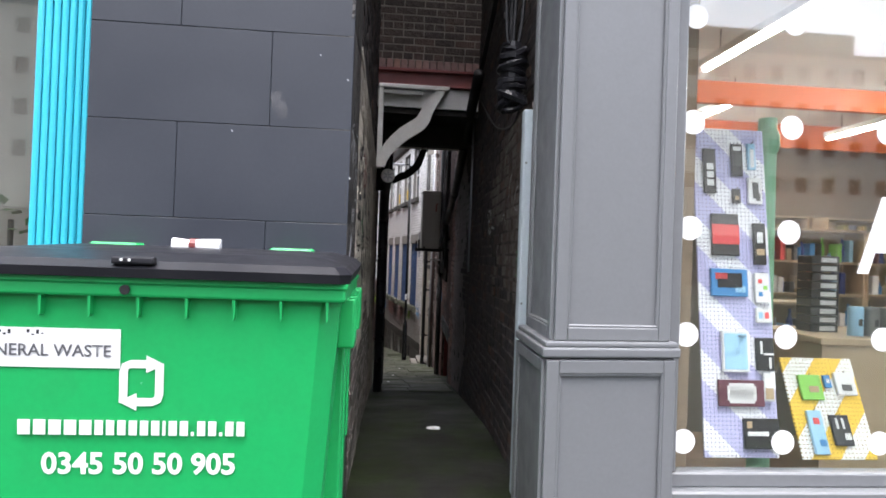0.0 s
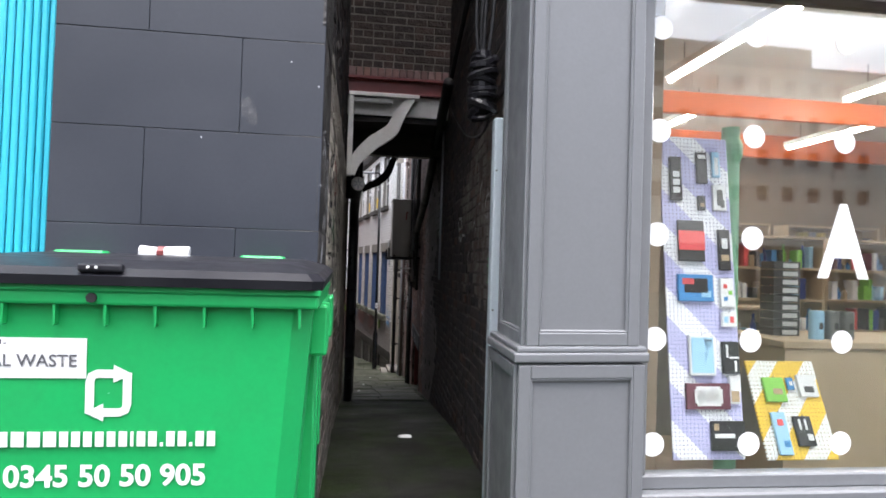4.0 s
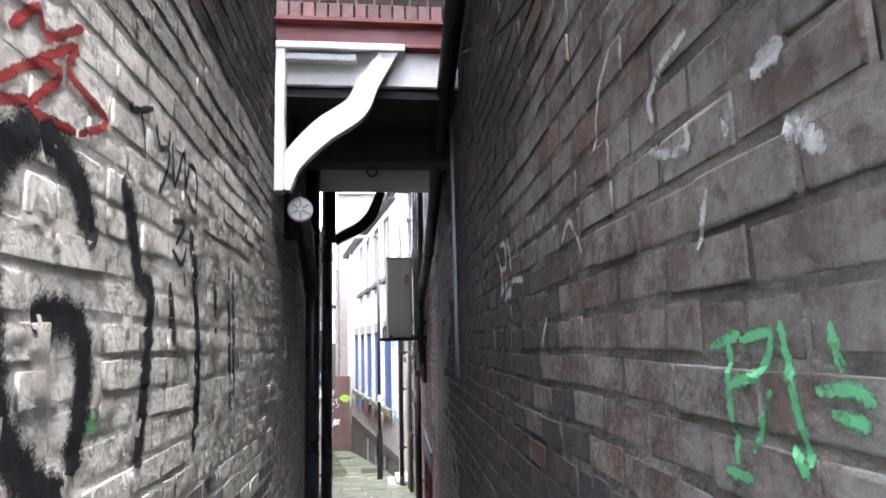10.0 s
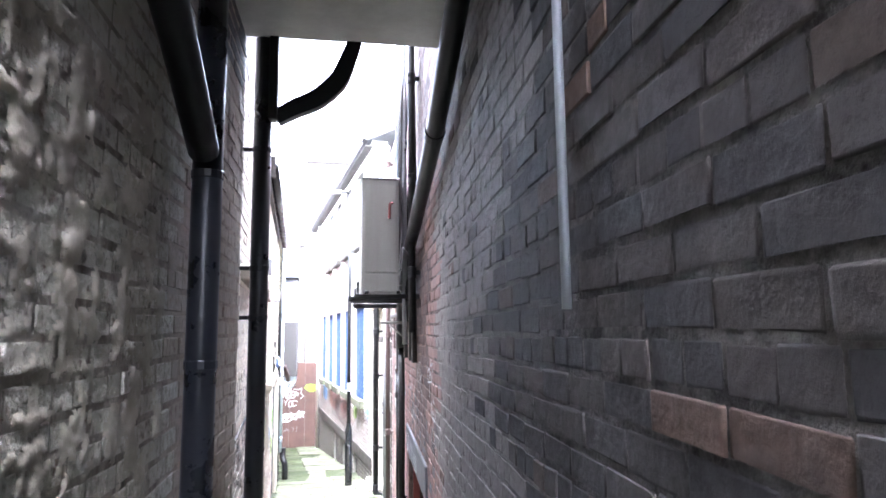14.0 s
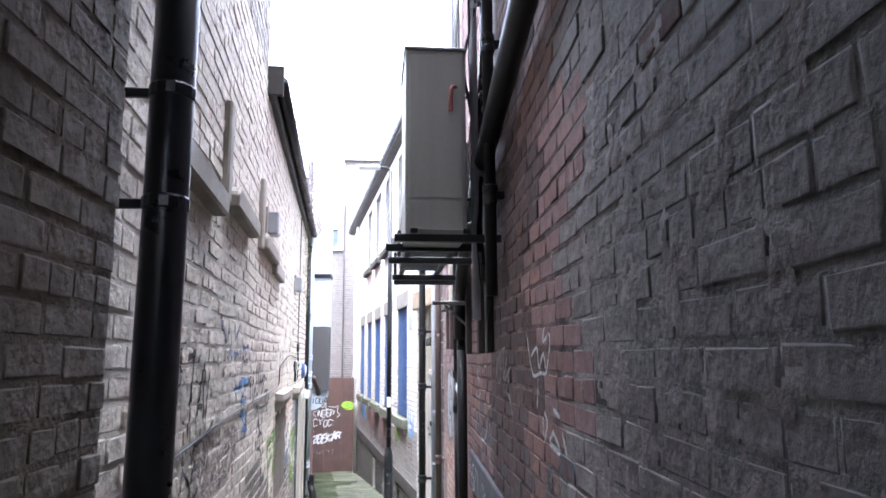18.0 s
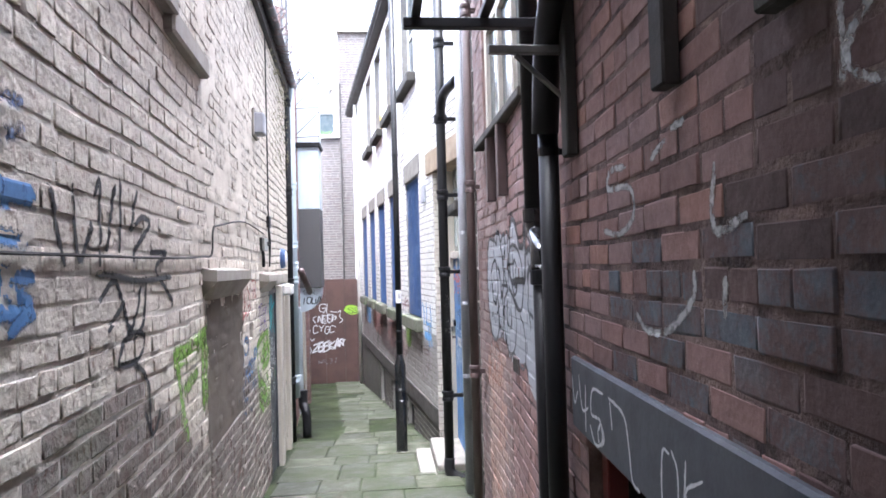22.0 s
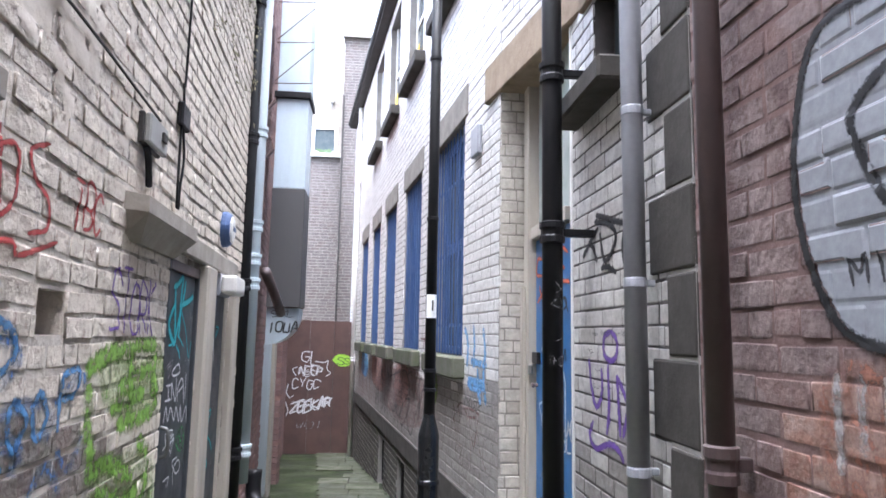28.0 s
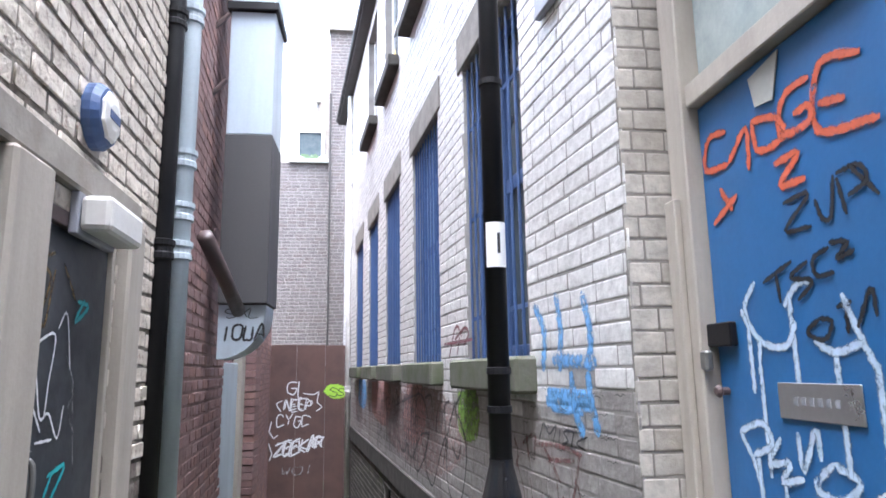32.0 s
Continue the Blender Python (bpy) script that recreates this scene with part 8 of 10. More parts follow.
def strokes(surf, paths, width, material, label="", drips=0, seed=0, over=0.0025):
    """Ribbons of paint along paths of (u, z)."""
    r = random.Random(seed)
    V, F = [], []
    paths = list(paths)
    for p in list(paths)[:]:
        for _ in range(drips):
            x, z = p[r.randrange(len(p))]
            if r.random() < 0.4:
                paths.append([(x, z), (x + 0.004, z - r.uniform(0.08, 0.35))])
    for pi, path in enumerate(paths):
        # even steps of about 18 mm
        pts = [path[0]]
        for a, b in zip(path, path[1:]):
            d = math.hypot(b[0] - a[0], b[1] - a[1])
            k = max(1, int(d / 0.018))
            pts += [(lerp(a[0], b[0], i / k), lerp(a[1], b[1], i / k)) for i in range(1, k + 1)]
        n = len(pts)
        if n < 2:
            continue
        for i, (x, z) in enumerate(pts):
            a, b = pts[max(i - 1, 0)], pts[min(i + 1, n - 1)]
            d = math.hypot(b[0] - a[0], b[1] - a[1]) or 1.0
            nx, nz = -(b[1] - a[1]) / d, (b[0] - a[0]) / d
            w = width * 0.5 * (0.55 if i in (0, n - 1) else 1.0) * (1.18 + 0.2 * math.sin(i * 0.35 + len(V)))
            for s in (-1.0, 0.0, 1.0):
                u, v = x + nx * w * s, z + nz * w * s
                V.append((u, surf.lift(u, v) + surf.sign * (over + 0.00012 * (pi % 9) + 0.00003 * (i % 60)), v))
            if i:
                k = len(V) - 6
                F += [(k, k + 1, k + 4, k + 3), (k + 1, k + 2, k + 5, k + 4)]
    ob = part("graffiti", spread(mesh_of("graffiti", V, F), [1.0 if i % 3 == 1 else 0.0 for i in range(len(V))]), material, surf.parent, label)
    if not isinstance(surf, Rough):
        ob.matrix_parent_inverse = Matrix()
        ob.matrix_basis = surf.m
    return ob


def tag_paths(text, u, z, h, w, flow=1.0, slant=0.15, seed=0, jitter=0.05, curvy=True, rise=0.0):
    """Hand-drawn capitals; flow -1 where the wall's x runs against the reading direction."""
    r = random.Random(seed)
    out = []
    x = 0.0
    for ch in text:
        if ch == " ":
            x += w * 0.6
            continue
        sc = r.uniform(0.85, 1.15)
        base = r.uniform(-0.08, 0.08) * h
        for st in GLYPHS.get(ch, "00 06 46 40 00").split(","):
            pts = []
            for pr in st.split():
                gx, gy = int(pr[0]) / 4.0, int(pr[1]) / 6.0
                gx += r.uniform(-jitter, jitter)
                gy += r.uniform(-jitter, jitter)
                px = x + gx * w * 0.82 * sc + gy * slant * h
                pts.append((u + flow * px, z + base + gy * h * sc + rise * px))
            out.append(smooth_path(pts, 4) if curvy and len(pts) > 2 else pts)
        x += w
    return out


def tag(surf, text, u, z, h, w, width, material, flow=1.0, slant=0.15, seed=0, drips=0, label="", jitter=0.085, over=0.0025, rise=0.0):
    return strokes(surf, tag_paths(text, u, z, h, w, flow, slant, seed, jitter, True, rise), width, material, label, drips, seed, over)


def inside(poly, x, z):
    c = False
    for (x0, z0), (x1, z1) in zip(poly, poly[1:] + poly[:1]):
        if (z0 > z) != (z1 > z) and x < (x1 - x0) * (z - z0) / (z1 - z0) + x0:
            c = not c
    return c


def fill(surf, outline, material, label="", cell=0.018, over=0.002, seed=0):
    """A filled shape of paint over the bricks."""
    poly = smooth_path(list(outline) + [outline[0]], 5)[:-1]
    u0, u1 = min(p[0] for p in poly), max(p[0] for p in poly)
    z0, z1 = min(p[1] for p in poly), max(p[1] for p in poly)
    V, F, at = [], [], {}

    def vert(i, j):
        if (i, j) not in at:
            u, z = u0 + i * cell, z0 + j * cell
            at[(i, j)] = len(V)
            V.append((u, surf.lift(u, z) + surf.sign * over, z))
        return at[(i, j)]

    for i in range(int((u1 - u0) / cell) + 1):
        for j in range(int((z1 - z0) / cell) + 1):
            if inside(poly, u0 + (i + 0.5) * cell, z0 + (j + 0.5) * cell):
                F.append((vert(i, j), vert(i + 1, j), vert(i + 1, j + 1), vert(i, j + 1)))
    share = [0] * len(V)
    for f in F:
        for i in f:
            share[i] += 1
    ob = part("graffiti", spread(mesh_of("graffiti", V, F), [1.0 if s == 4 else 0.0 for s in share]), material, surf.parent, label)
    if not isinstance(surf, Rough):
        ob.matrix_basis = surf.m
    return ob


def scrawl(surf, u_of, lines, width, material, label="", seed=0, drips=0, over=0.0025):
    """Freehand strokes given as (y, z) along a wall."""
    return strokes(surf, [smooth_path([(u_of(y), z) for y, z in p], 5) for p in lines], width, material, label, drips, seed, over)


def ellipse(u, z, a, b, n=14, start=0.0, turn=6.283):
    return [(u + a * math.cos(start + turn * k / n), z + b * math.sin(start + turn * k / n)) for k in range(n + 1)]


# the black return at the mouth of the passage: reading runs with -x seen from the passage
fl = -1.0
SRT = Rough("wall_left_return")


def uT(y):
    return 3.372 - y


scrawl(SRT, uT, [[(2.74, 1.82), (2.84, 1.86), (2.9, 1.9)], [(2.79, 1.84), (2.86, 1.77)], [(2.84, 1.86), (2.89, 1.83), (2.93, 1.79)], [(2.89, 1.89), (2.96, 1.86), (3.01, 1.89)], [(2.9, 1.88), (3.05, 1.79)], [(2.97, 1.88), (2.94, 1.8), (2.9, 1.71)], [(2.82, 1.92), (2.9, 1.95), (2.89, 1.93)], [(2.74, 1.89), (2.88, 1.9)], [(3.11, 1.95), (3.16, 1.94), (3.23, 1.95)]], 0.009, P_WHITE, "thin white marker tag", 1)
scrawl(SRT, uT, [[(3.1, 1.82), (3.16, 1.86), (3.22, 1.85), (3.14, 1.81), (3.12, 1.83)], [(2.98, 1.72), (3.03, 1.68), (3.06, 1.72), (3.07, 1.67), (3.11, 1.62)], [(3.08, 1.72), (3.12, 1.77), (3.2, 1.78), (3.13, 1.73), (3.18, 1.68)], [(3.18, 1.72), (3.25, 1.71), (3.18, 1.64), (3.27, 1.65), (3.31, 1.62)], [(3.23, 1.76), (3.28, 1.71), (3.22, 1.73), (3.33, 1.81), (3.36, 1.76), (3.34, 1.7)], [(3.26, 1.63), (3.32, 1.58), (3.36, 1.57)]], 0.009, P_WHITE, "thin white marker tag", 3)
tag(SRT, "ALS69", uT(2.95), 1.535, 0.055, 0.036, 0.011, P_WHITE, fl, seed=4, label="bold white handwritten tag", jitter=0.1)
scrawl(SRT, uT, [[(2.95, 1.46), (2.89, 1.40), (2.84, 1.34), (2.79, 1.25)], [(3.04, 1.33), (2.94, 1.28), (2.83, 1.23), (2.81, 1.19)], [(3.04, 1.23), (2.93, 1.18), (2.81, 1.12), (2.76, 1.08)], [(3.07, 1.16), (3.02, 1.10), (2.99, 1.02)]] + [[(2.8, 0.98), (2.84, 0.8), (2.80, 0.6)], [(3.12, 0.84), (3.02, 0.62)]], 0.062, paint("silver_white", (0.62, 0.64, 0.68), 0.15), "broad silver-white spray strokes", 5)

# an old pale smear and a few chips on the dark stucco
SFL = Flat(pose(0, 2.70, 0), front_left, -1.0)
fill(SFL, [(-0.465, 2.02), (-0.43, 2.03), (-0.40, 1.98), (-0.395, 1.92), (-0.44, 1.93), (-0.46, 1.97)], paint("old_smear", (0.16, 0.16, 0.17), 1.8), "pale old smear", cell=0.008, over=0.001)
strokes(SFL, [[(-0.272, 2.184), (-0.268, 2.18)], [(-0.14, 1.69), (-0.132, 1.684)], [(-0.16, 2.09), (-0.155, 2.084)], [(-0.61, 1.86), (-0.606, 1.852)]], 0.008, P_WHITE, "small paint chips", 0, 130, 0.001)

# wall left A
SA = Rough("wall_left_near")
P_DENSE = paint("dense_black", (0.018, 0.018, 0.02), 0.15)
scrawl(SA, uA, [[(3.49, 1.85), (3.50, 1.81), (3.52, 1.78)], [(3.49, 1.85), (3.54, 1.88), (3.53, 1.81), (3.55, 1.77)], [(3.54, 1.83), (3.57, 1.74)], [(3.57, 1.84), (3.59, 1.77), (3.62, 1.71)], [(3.64, 1.85), (3.63, 1.78), (3.62, 1.68), (3.61, 1.62)], [(3.46, 1.74), (3.50, 1.71), (3.58, 1.62)], [(3.60, 1.70), (3.66, 1.70), (3.69, 1.69), (3.69, 1.77), (3.74, 1.88)]], 0.030, P_DENSE, "drippy black tag on the limewash", 6)
scrawl(SA, uA, [[(3.64, 1.98), (3.63, 1.92), (3.67, 1.91), (3.73, 1.93), (3.77, 1.99), (3.75, 2.03), (3.73, 2.04)], [(3.58, 1.96), (3.58, 1.90)], [(3.77, 2.07), (3.79, 1.97), (3.74, 1.82), (3.74, 1.71), (3.80, 1.57), (3.85, 1.52)], [(3.88, 2.13), (3.80, 2.00), (3.93, 2.04)], [(3.78, 1.95), (3.97, 2.02), (3.97, 1.95), (3.90, 1.86), (3.88, 1.77)], [(3.51, 1.58), (3.56, 1.60), (3.64, 1.61), (3.74, 1.59), (3.62, 1.58), (3.54, 1.57), (3.51, 1.58)]], 0.026, P_DENSE, "drippy black tag on the limewash", 7)
scrawl(SA, uA, [[(3.65, 1.54), (3.57, 1.50), (3.56, 1.48), (3.63, 1.50), (3.65, 1.48), (3.61, 1.45)], [(3.60, 1.43), (3.70, 1.43), (3.83, 1.43)], [(3.72, 1.42), (3.65, 1.38), (3.61, 1.35), (3.56, 1.27)], [(3.57, 1.43), (3.57, 1.40)], [(3.83, 1.35), (3.75, 1.36)]], 0.016, P_DENSE, "thin black strokes", 8)
scrawl(SA, uA, [[(4.11, 1.99), (4.13, 1.88), (4.17, 1.80), (4.32, 1.84)], [(4.12, 1.99), (4.22, 2.02), (4.20, 1.96)], [(4.24, 1.93), (4.32, 2.00), (4.36, 1.97), (4.49, 2.05)], [(4.32, 1.91), (4.47, 2.00), (4.44, 1.94), (4.62, 1.91), (4.49, 1.84)], [(4.21, 1.83), (4.33, 1.91), (4.41, 1.92), (4.32, 1.83), (4.48, 1.84)]], 0.020, P_RED, "red sprayed tag", 11)
scrawl(SA, uA, [[(4.35, 1.81), (4.24, 1.73), (4.21, 1.60), (4.24, 1.47), (4.29, 1.33), (4.41, 1.22), (4.51, 1.19)], [(4.35, 1.81), (4.50, 1.76), (4.58, 1.64)], [(4.36, 1.50), (4.53, 1.49), (4.57, 1.38), (4.53, 1.22)]], 0.085, P_DENSE, "large dripping black letter", 13)
scrawl(SA, uA, [[(4.72, 1.82), (4.79, 1.72), (4.85, 1.61), (4.93, 1.58), (4.92, 1.44), (4.90, 1.26), (4.88, 1.17)]], 0.070, P_DENSE, "long black dripping stroke", 14)
scrawl(SA, uA, [[(5.36, 1.59), (5.41, 1.40), (5.41, 1.13)], [(5.91, 1.74), (5.97, 1.25)], [(5.09, 1.62), (5.13, 1.45)], [(5.59, 1.67), (5.63, 1.49)], [(5.79, 1.90), (5.92, 1.12)], [(5.28, 1.80), (5.38, 1.49), (5.38, 1.13)]], 0.050, P_BLACK, "black drips", 15)
scrawl(SA, uA, [[(4.74, 2.00), (4.77, 1.99), (4.90, 2.04)], [(4.82, 2.01), (4.86, 1.90)], [(4.93, 2.01), (4.96, 1.96), (5.04, 1.98)], [(5.04, 2.03), (5.03, 1.92), (4.97, 1.84)], [(5.07, 2.01), (5.10, 1.89), (5.18, 2.01), (5.21, 1.88)], [(5.24, 1.99), (5.22, 1.90), (5.32, 1.86), (5.32, 1.98), (5.24, 1.99)], [(5.09, 1.79), (5.21, 1.80), (5.13, 1.73)], [(5.10, 1.71), (5.19, 1.68), (5.24, 1.74)], [(5.22, 1.66), (5.23, 1.62)]], 0.020, P_DENSE, "small black sprayed word", 16)
scrawl(SA, uA, [[(4.18, 1.70), (4.15, 1.62), (4.13, 1.51)], [(4.08, 1.60), (4.16, 1.52)], [(4.12, 1.49), (4.05, 1.43)]], 0.07, P_EMERALD, "green spray patch", 17)
scrawl(SA, uA, [[(4.62, 1.33), (4.62, 1.28)]], 0.075, P_EMERALD, "", 18)
tag(SA, "JE", uA(8.7), 0.70, 0.16, 0.2, 0.025, P_RED, fl, seed=17, label="dull red tag between the pipes")


def flakes(surf, u0, u1, z0, z1, material, keep, thick, label, cell=0.016, scale=5.0, seed=0.0):
    """What is left of an old plaster coat: ragged islands with lumpy thickness and broken edges."""
    V, F, at = [], [], {}
    ni, nj = int((u1 - u0) / cell), int((z1 - z0) / cell)

    def amount(i, j):
        u, z = u0 + i * cell, z0 + j * cell
        e = min(1.0, 6.0 * min(i, ni - i) / ni, 6.0 * min(j, nj - j) / nj)
        return 0.7 * noise.noise(Vector((u * scale, z * scale, seed))) + 0.4 * noise.noise(Vector((u * scale * 3.1, z * scale * 3.1, seed + 5))) - 0.6 * (1 - e)

    def vert(i, j):
        if (i, j) not in at:
            u, z = u0 + i * cell, z0 + j * cell
            a = amount(i, j)
            at[(i, j)] = len(V)
            lump = 0.5 + 0.5 * noise.noise(Vector((u * 23, z * 23, seed + 9)))
            V.append((u + 0.3 * cell * noise.noise(Vector((i * 0.9, j * 0.9, 3))), max(surf.lift(u, z), -0.001) + (0.0006 if a < keep + 0.04 else thick * (0.35 + 0.65 * lump)), z + 0.3 * cell * noise.noise(Vector((i * 0.9, j * 0.9, 8)))))
        return at[(i, j)]

    for i in range(ni):
        for j in range(nj):
            if amount(i + 0.5, j + 0.5) > keep:
                F.append((vert(i, j), vert(i + 1, j), vert(i + 1, j + 1), vert(i, j + 1)))
    me = mesh_of("plaster", V, F)
    me.polygons.foreach_set("use_smooth", [True] * len(F))
    ob = part("plaster", me, material, surf.parent, label)
    ob["kind"] = "stuff"
    return ob


M_flake = plain_material("flaking_plaster", (0.46, 0.41, 0.34), (0.20, 0.175, 0.15), 0.7, 0.9, scale=5.0, relief=0.9, fine=45.0, spec=0.25)
M_lime = plain_material("thick_limewash", (0.56, 0.51, 0.435), (0.30, 0.262, 0.22), 0.6, 0.7, scale=6.0, relief=0.8, fine=40.0, spec=0.4)
M_grout = plain_material("smeared_mortar", (0.30, 0.268, 0.255), (0.125, 0.108, 0.106), 0.8, 0.95, scale=5.0, relief=1.0, fine=40.0, spec=0.2)
flakes(SA, uA(8.42), uA(6.75), -0.3, 2.3, M_flake, 0.05, 0.008, "old flaking plaster coat", cell=0.011, scale=8.0, seed=1.0)
flakes(SA, uA(6.9), uA(5.0), 0.9, 2.12, M_lime, 0.10, 0.006, "thick flaking limewash", cell=0.013, seed=4.0, scale=10.0)
flakes(SA, uA(5.2), uA(3.40), 0.8, 2.1, M_lime, 0.26, 0.004, "thick flaking limewash", cell=0.013, seed=7.0, scale=10.0)
# wall left B
SB = Rough("wall_left_cream")
flakes(SB, uB(13.2), uB(10.1), 0.1, 1.7, plain_material("thick_cream_paint", (0.60, 0.55, 0.48), (0.36, 0.31, 0.27), 0.6, 0.75, scale=5.0, relief=0.8, fine=40.0, spec=0.35), 0.16, 0.005, "thick cream paint left on the brick", cell=0.015, scale=7.0, seed=21.0)
flakes(SB, uB(17.35), uB(14.3), 0.46, 2.5, plain_material("smooth_cream_coat", (0.70, 0.63, 0.54), (0.46, 0.40, 0.34), 0.6, 0.75, scale=4.0, relief=0.6, fine=40.0, spec=0.3), 0.02, 0.004, "smooth cream coat over the joints", cell=0.017, scale=4.0, seed=25.0)
tag(SB, "VITAL", uB(10.55), 0.62, 0.30, 0.22, 0.028, P_BLACK, fl, seed=21, label="black sprayed tag on pale brick")
tag(SB, "HUSE", uB(10.6), 0.35, 0.2, 0.2, 0.022, P_BLACK, fl, seed=121)
P_FADEBLUE = paint("chalk_blue", (0.09, 0.22, 0.46), 0.8)
fill(SB, [(uB(y), z) for y, z in [[(12.25, 0.77), (12.25, 0.71), (12.77, 0.72), (12.77, 0.80)]][0]], P_FADEBLUE, "faded blue paint patches")
scrawl(SB, uB, [[(12.65, 0.79), (12.63, 0.72), (12.51, 0.63), (12.60, 0.55), (12.79, 0.49), (12.68, 0.42)], [(12.51, 0.66), (12.79, 0.64)], [(12.46, 0.58), (12.82, 0.55)], [(12.82, 0.46), (12.58, 0.48)]], 0.045, P_FADEBLUE, "faded blue sprayed loop", 22)
scrawl(SB, uB, [[(11.92, 1.04), (12.01, 1.05), (12.07, 0.96), (11.93, 0.91)], [(12.16, 1.09), (12.22, 1.02), (12.38, 1.11), (12.42, 1.01)], [(12.07, 0.92), (12.38, 0.94), (12.77, 0.98)]] + [[(11.7, 1.12), (11.9, 1.0), (11.95, 1.12)], [(12.55, 1.0), (12.62, 0.88), (12.78, 0.92)]], 0.04, paint("pale_worn_blue", (0.14, 0.19, 0.34), 1.35), "", 122)
P_WASH = paint("faded_mauve_wash", (0.30, 0.20, 0.20), 1.9)
fill(SB, [(uB(11.2), 0.56), (uB(12.35), 0.53), (uB(12.42), 0.33), (uB(11.9), 0.26), (uB(11.2), 0.30)], P_WASH, "faded mauve paint band")
scrawl(SB, uB, [[(13.22, 0.80), (13.27, 0.85), (13.25, 0.58)], [(13.41, 0.86), (13.31, 0.63)], [(13.46, 0.89), (13.45, 0.63)], [(13.65, 0.87), (13.56, 0.72), (13.68, 0.77), (13.80, 0.75), (13.62, 0.65), (13.59, 0.60)], [(13.80, 0.64), (14.04, 0.64), (13.87, 0.57), (14.14, 0.43)], [(13.22, 0.56), (13.41, 0.55), (13.66, 0.53), (14.10, 0.54)]] + [[(13.05, 0.82), (13.1, 0.6), (13.2, 0.72)], [(12.9, 0.8), (13.0, 0.58)]], 0.026, P_BLACK, "tall black sprayed tag", 23)
scrawl(SB, uB, [[(13.25, 0.47), (13.41, 0.53), (13.55, 0.36), (13.68, 0.51)], [(13.31, 0.37), (13.49, 0.46)], [(13.75, 0.55), (13.71, 0.39), (13.58, 0.31)], [(13.51, 0.35), (13.71, 0.32), (13.62, 0.24), (13.42, 0.25), (13.47, 0.32), (13.57, 0.33)], [(13.57, 0.24), (13.75, 0.13), (13.78, -0.09)], [(13.71, 0.03), (13.81, -0.08), (13.92, 0.00)]], 0.026, P_BLACK, "", 24)
scrawl(SB, uB, [[(14.13, 0.19), (14.37, 0.19), (14.83, 0.24)], [(14.2, 0.15), (14.5, 0.16), (14.8, 0.21)], [(14.76, 0.23), (14.72, 0.05), (14.75, -0.19)], [(14.82, 0.2), (14.80, 0.0), (14.82, -0.16)],
                [(14.16, 0.17), (14.23, 0.05), (14.31, -0.14), (14.39, -0.25)], [(14.31, 0.0), (14.45, 0.02), (14.6, 0.05)]], 0.075, P_GREEN, "lime green sprayed letters", 20)
scrawl(SB, uB, [[(16.13, 0.46), (16.06, 0.42), (16.03, 0.32), (16.08, 0.23), (16.17, 0.26)], [(16.18, 0.50), (16.21, 0.32), (16.15, 0.42), (16.26, 0.47), (16.28, 0.35), (16.20, 0.28)], [(16.43, 0.52), (16.34, 0.48), (16.37, 0.42), (16.45, 0.38), (16.47, 0.30), (16.36, 0.27)], [(16.06, 0.20), (16.28, 0.24), (16.32, 0.21), (16.54, 0.27)]], 0.017, P_RED, "red sprayed tag", 26)
tag(SB, "TBC", uB(16.62), 0.33, 0.14, 0.085, 0.014, P_RED, fl, seed=126)
tag(SB, "STORK", uB(17.0), 0.02, 0.20, 0.115, 0.014, P_PURPLE, fl, slant=0.05, seed=27, label="purple sprayed tag", jitter=0.1)
scrawl(SB, uB, [[(16.83, -0.10), (17.08, -0.05), (17.62, -0.03)], [(16.88, -0.14), (16.89, -0.28), (16.95, -0.40)], [(17.17, -0.18), (17.56, -0.14), (17.65, -0.30), (17.17, -0.31)], [(17.3, -0.06), (17.32, -0.30)], [(17.1, -0.24), (17.5, -0.22)], [(17.62, -0.06), (17.64, -0.26)]], 0.075, P_GREEN, "lime green spray band", 30)
scrawl(SB, uB, [[(16.9, -0.43), (17.11, -0.43), (17.4, -0.55)], [(17.0, -0.5), (17.3, -0.62), (17.5, -0.6)], [(16.95, -0.58), (17.2, -0.70)], [(17.45, -0.4), (17.6, -0.5), (17.55, -0.72)]], 0.075, P_GREEN, "", 31)
scrawl(SB, uB, [[(16.2, 0.03), (16.33, 0.0), (16.38, -0.05), (16.28, -0.11)], [(16.30, -0.17), (16.49, -0.16), (16.61, -0.21), (16.56, -0.27)], [(16.62, -0.18), (16.79, -0.11), (16.84, -0.16)], [(16.25, -0.24), (16.42, -0.26), (16.38, -0.33)], [(15.95, -0.05), (16.1, -0.1), (16.0, -0.2)], [(16.05, -0.28), (16.15, -0.4), (16.3, -0.42)], [(16.5, -0.4), (16.6, -0.34), (16.7, -0.44)]], 0.04, P_BLUE, "faded blue sprayed letters", 28)
scrawl(SB, uB, [[(15.75, -0.16), (15.95, -0.24), (15.85, -0.36)], [(16.0, -0.48), (16.2, -0.52), (16.12, -0.62)], [(16.35, -0.5), (16.5, -0.56), (16.6, -0.5)], [(16.65, -0.3), (16.75, -0.38), (16.85, -0.3)]], 0.03, P_BLUE, "", 29)

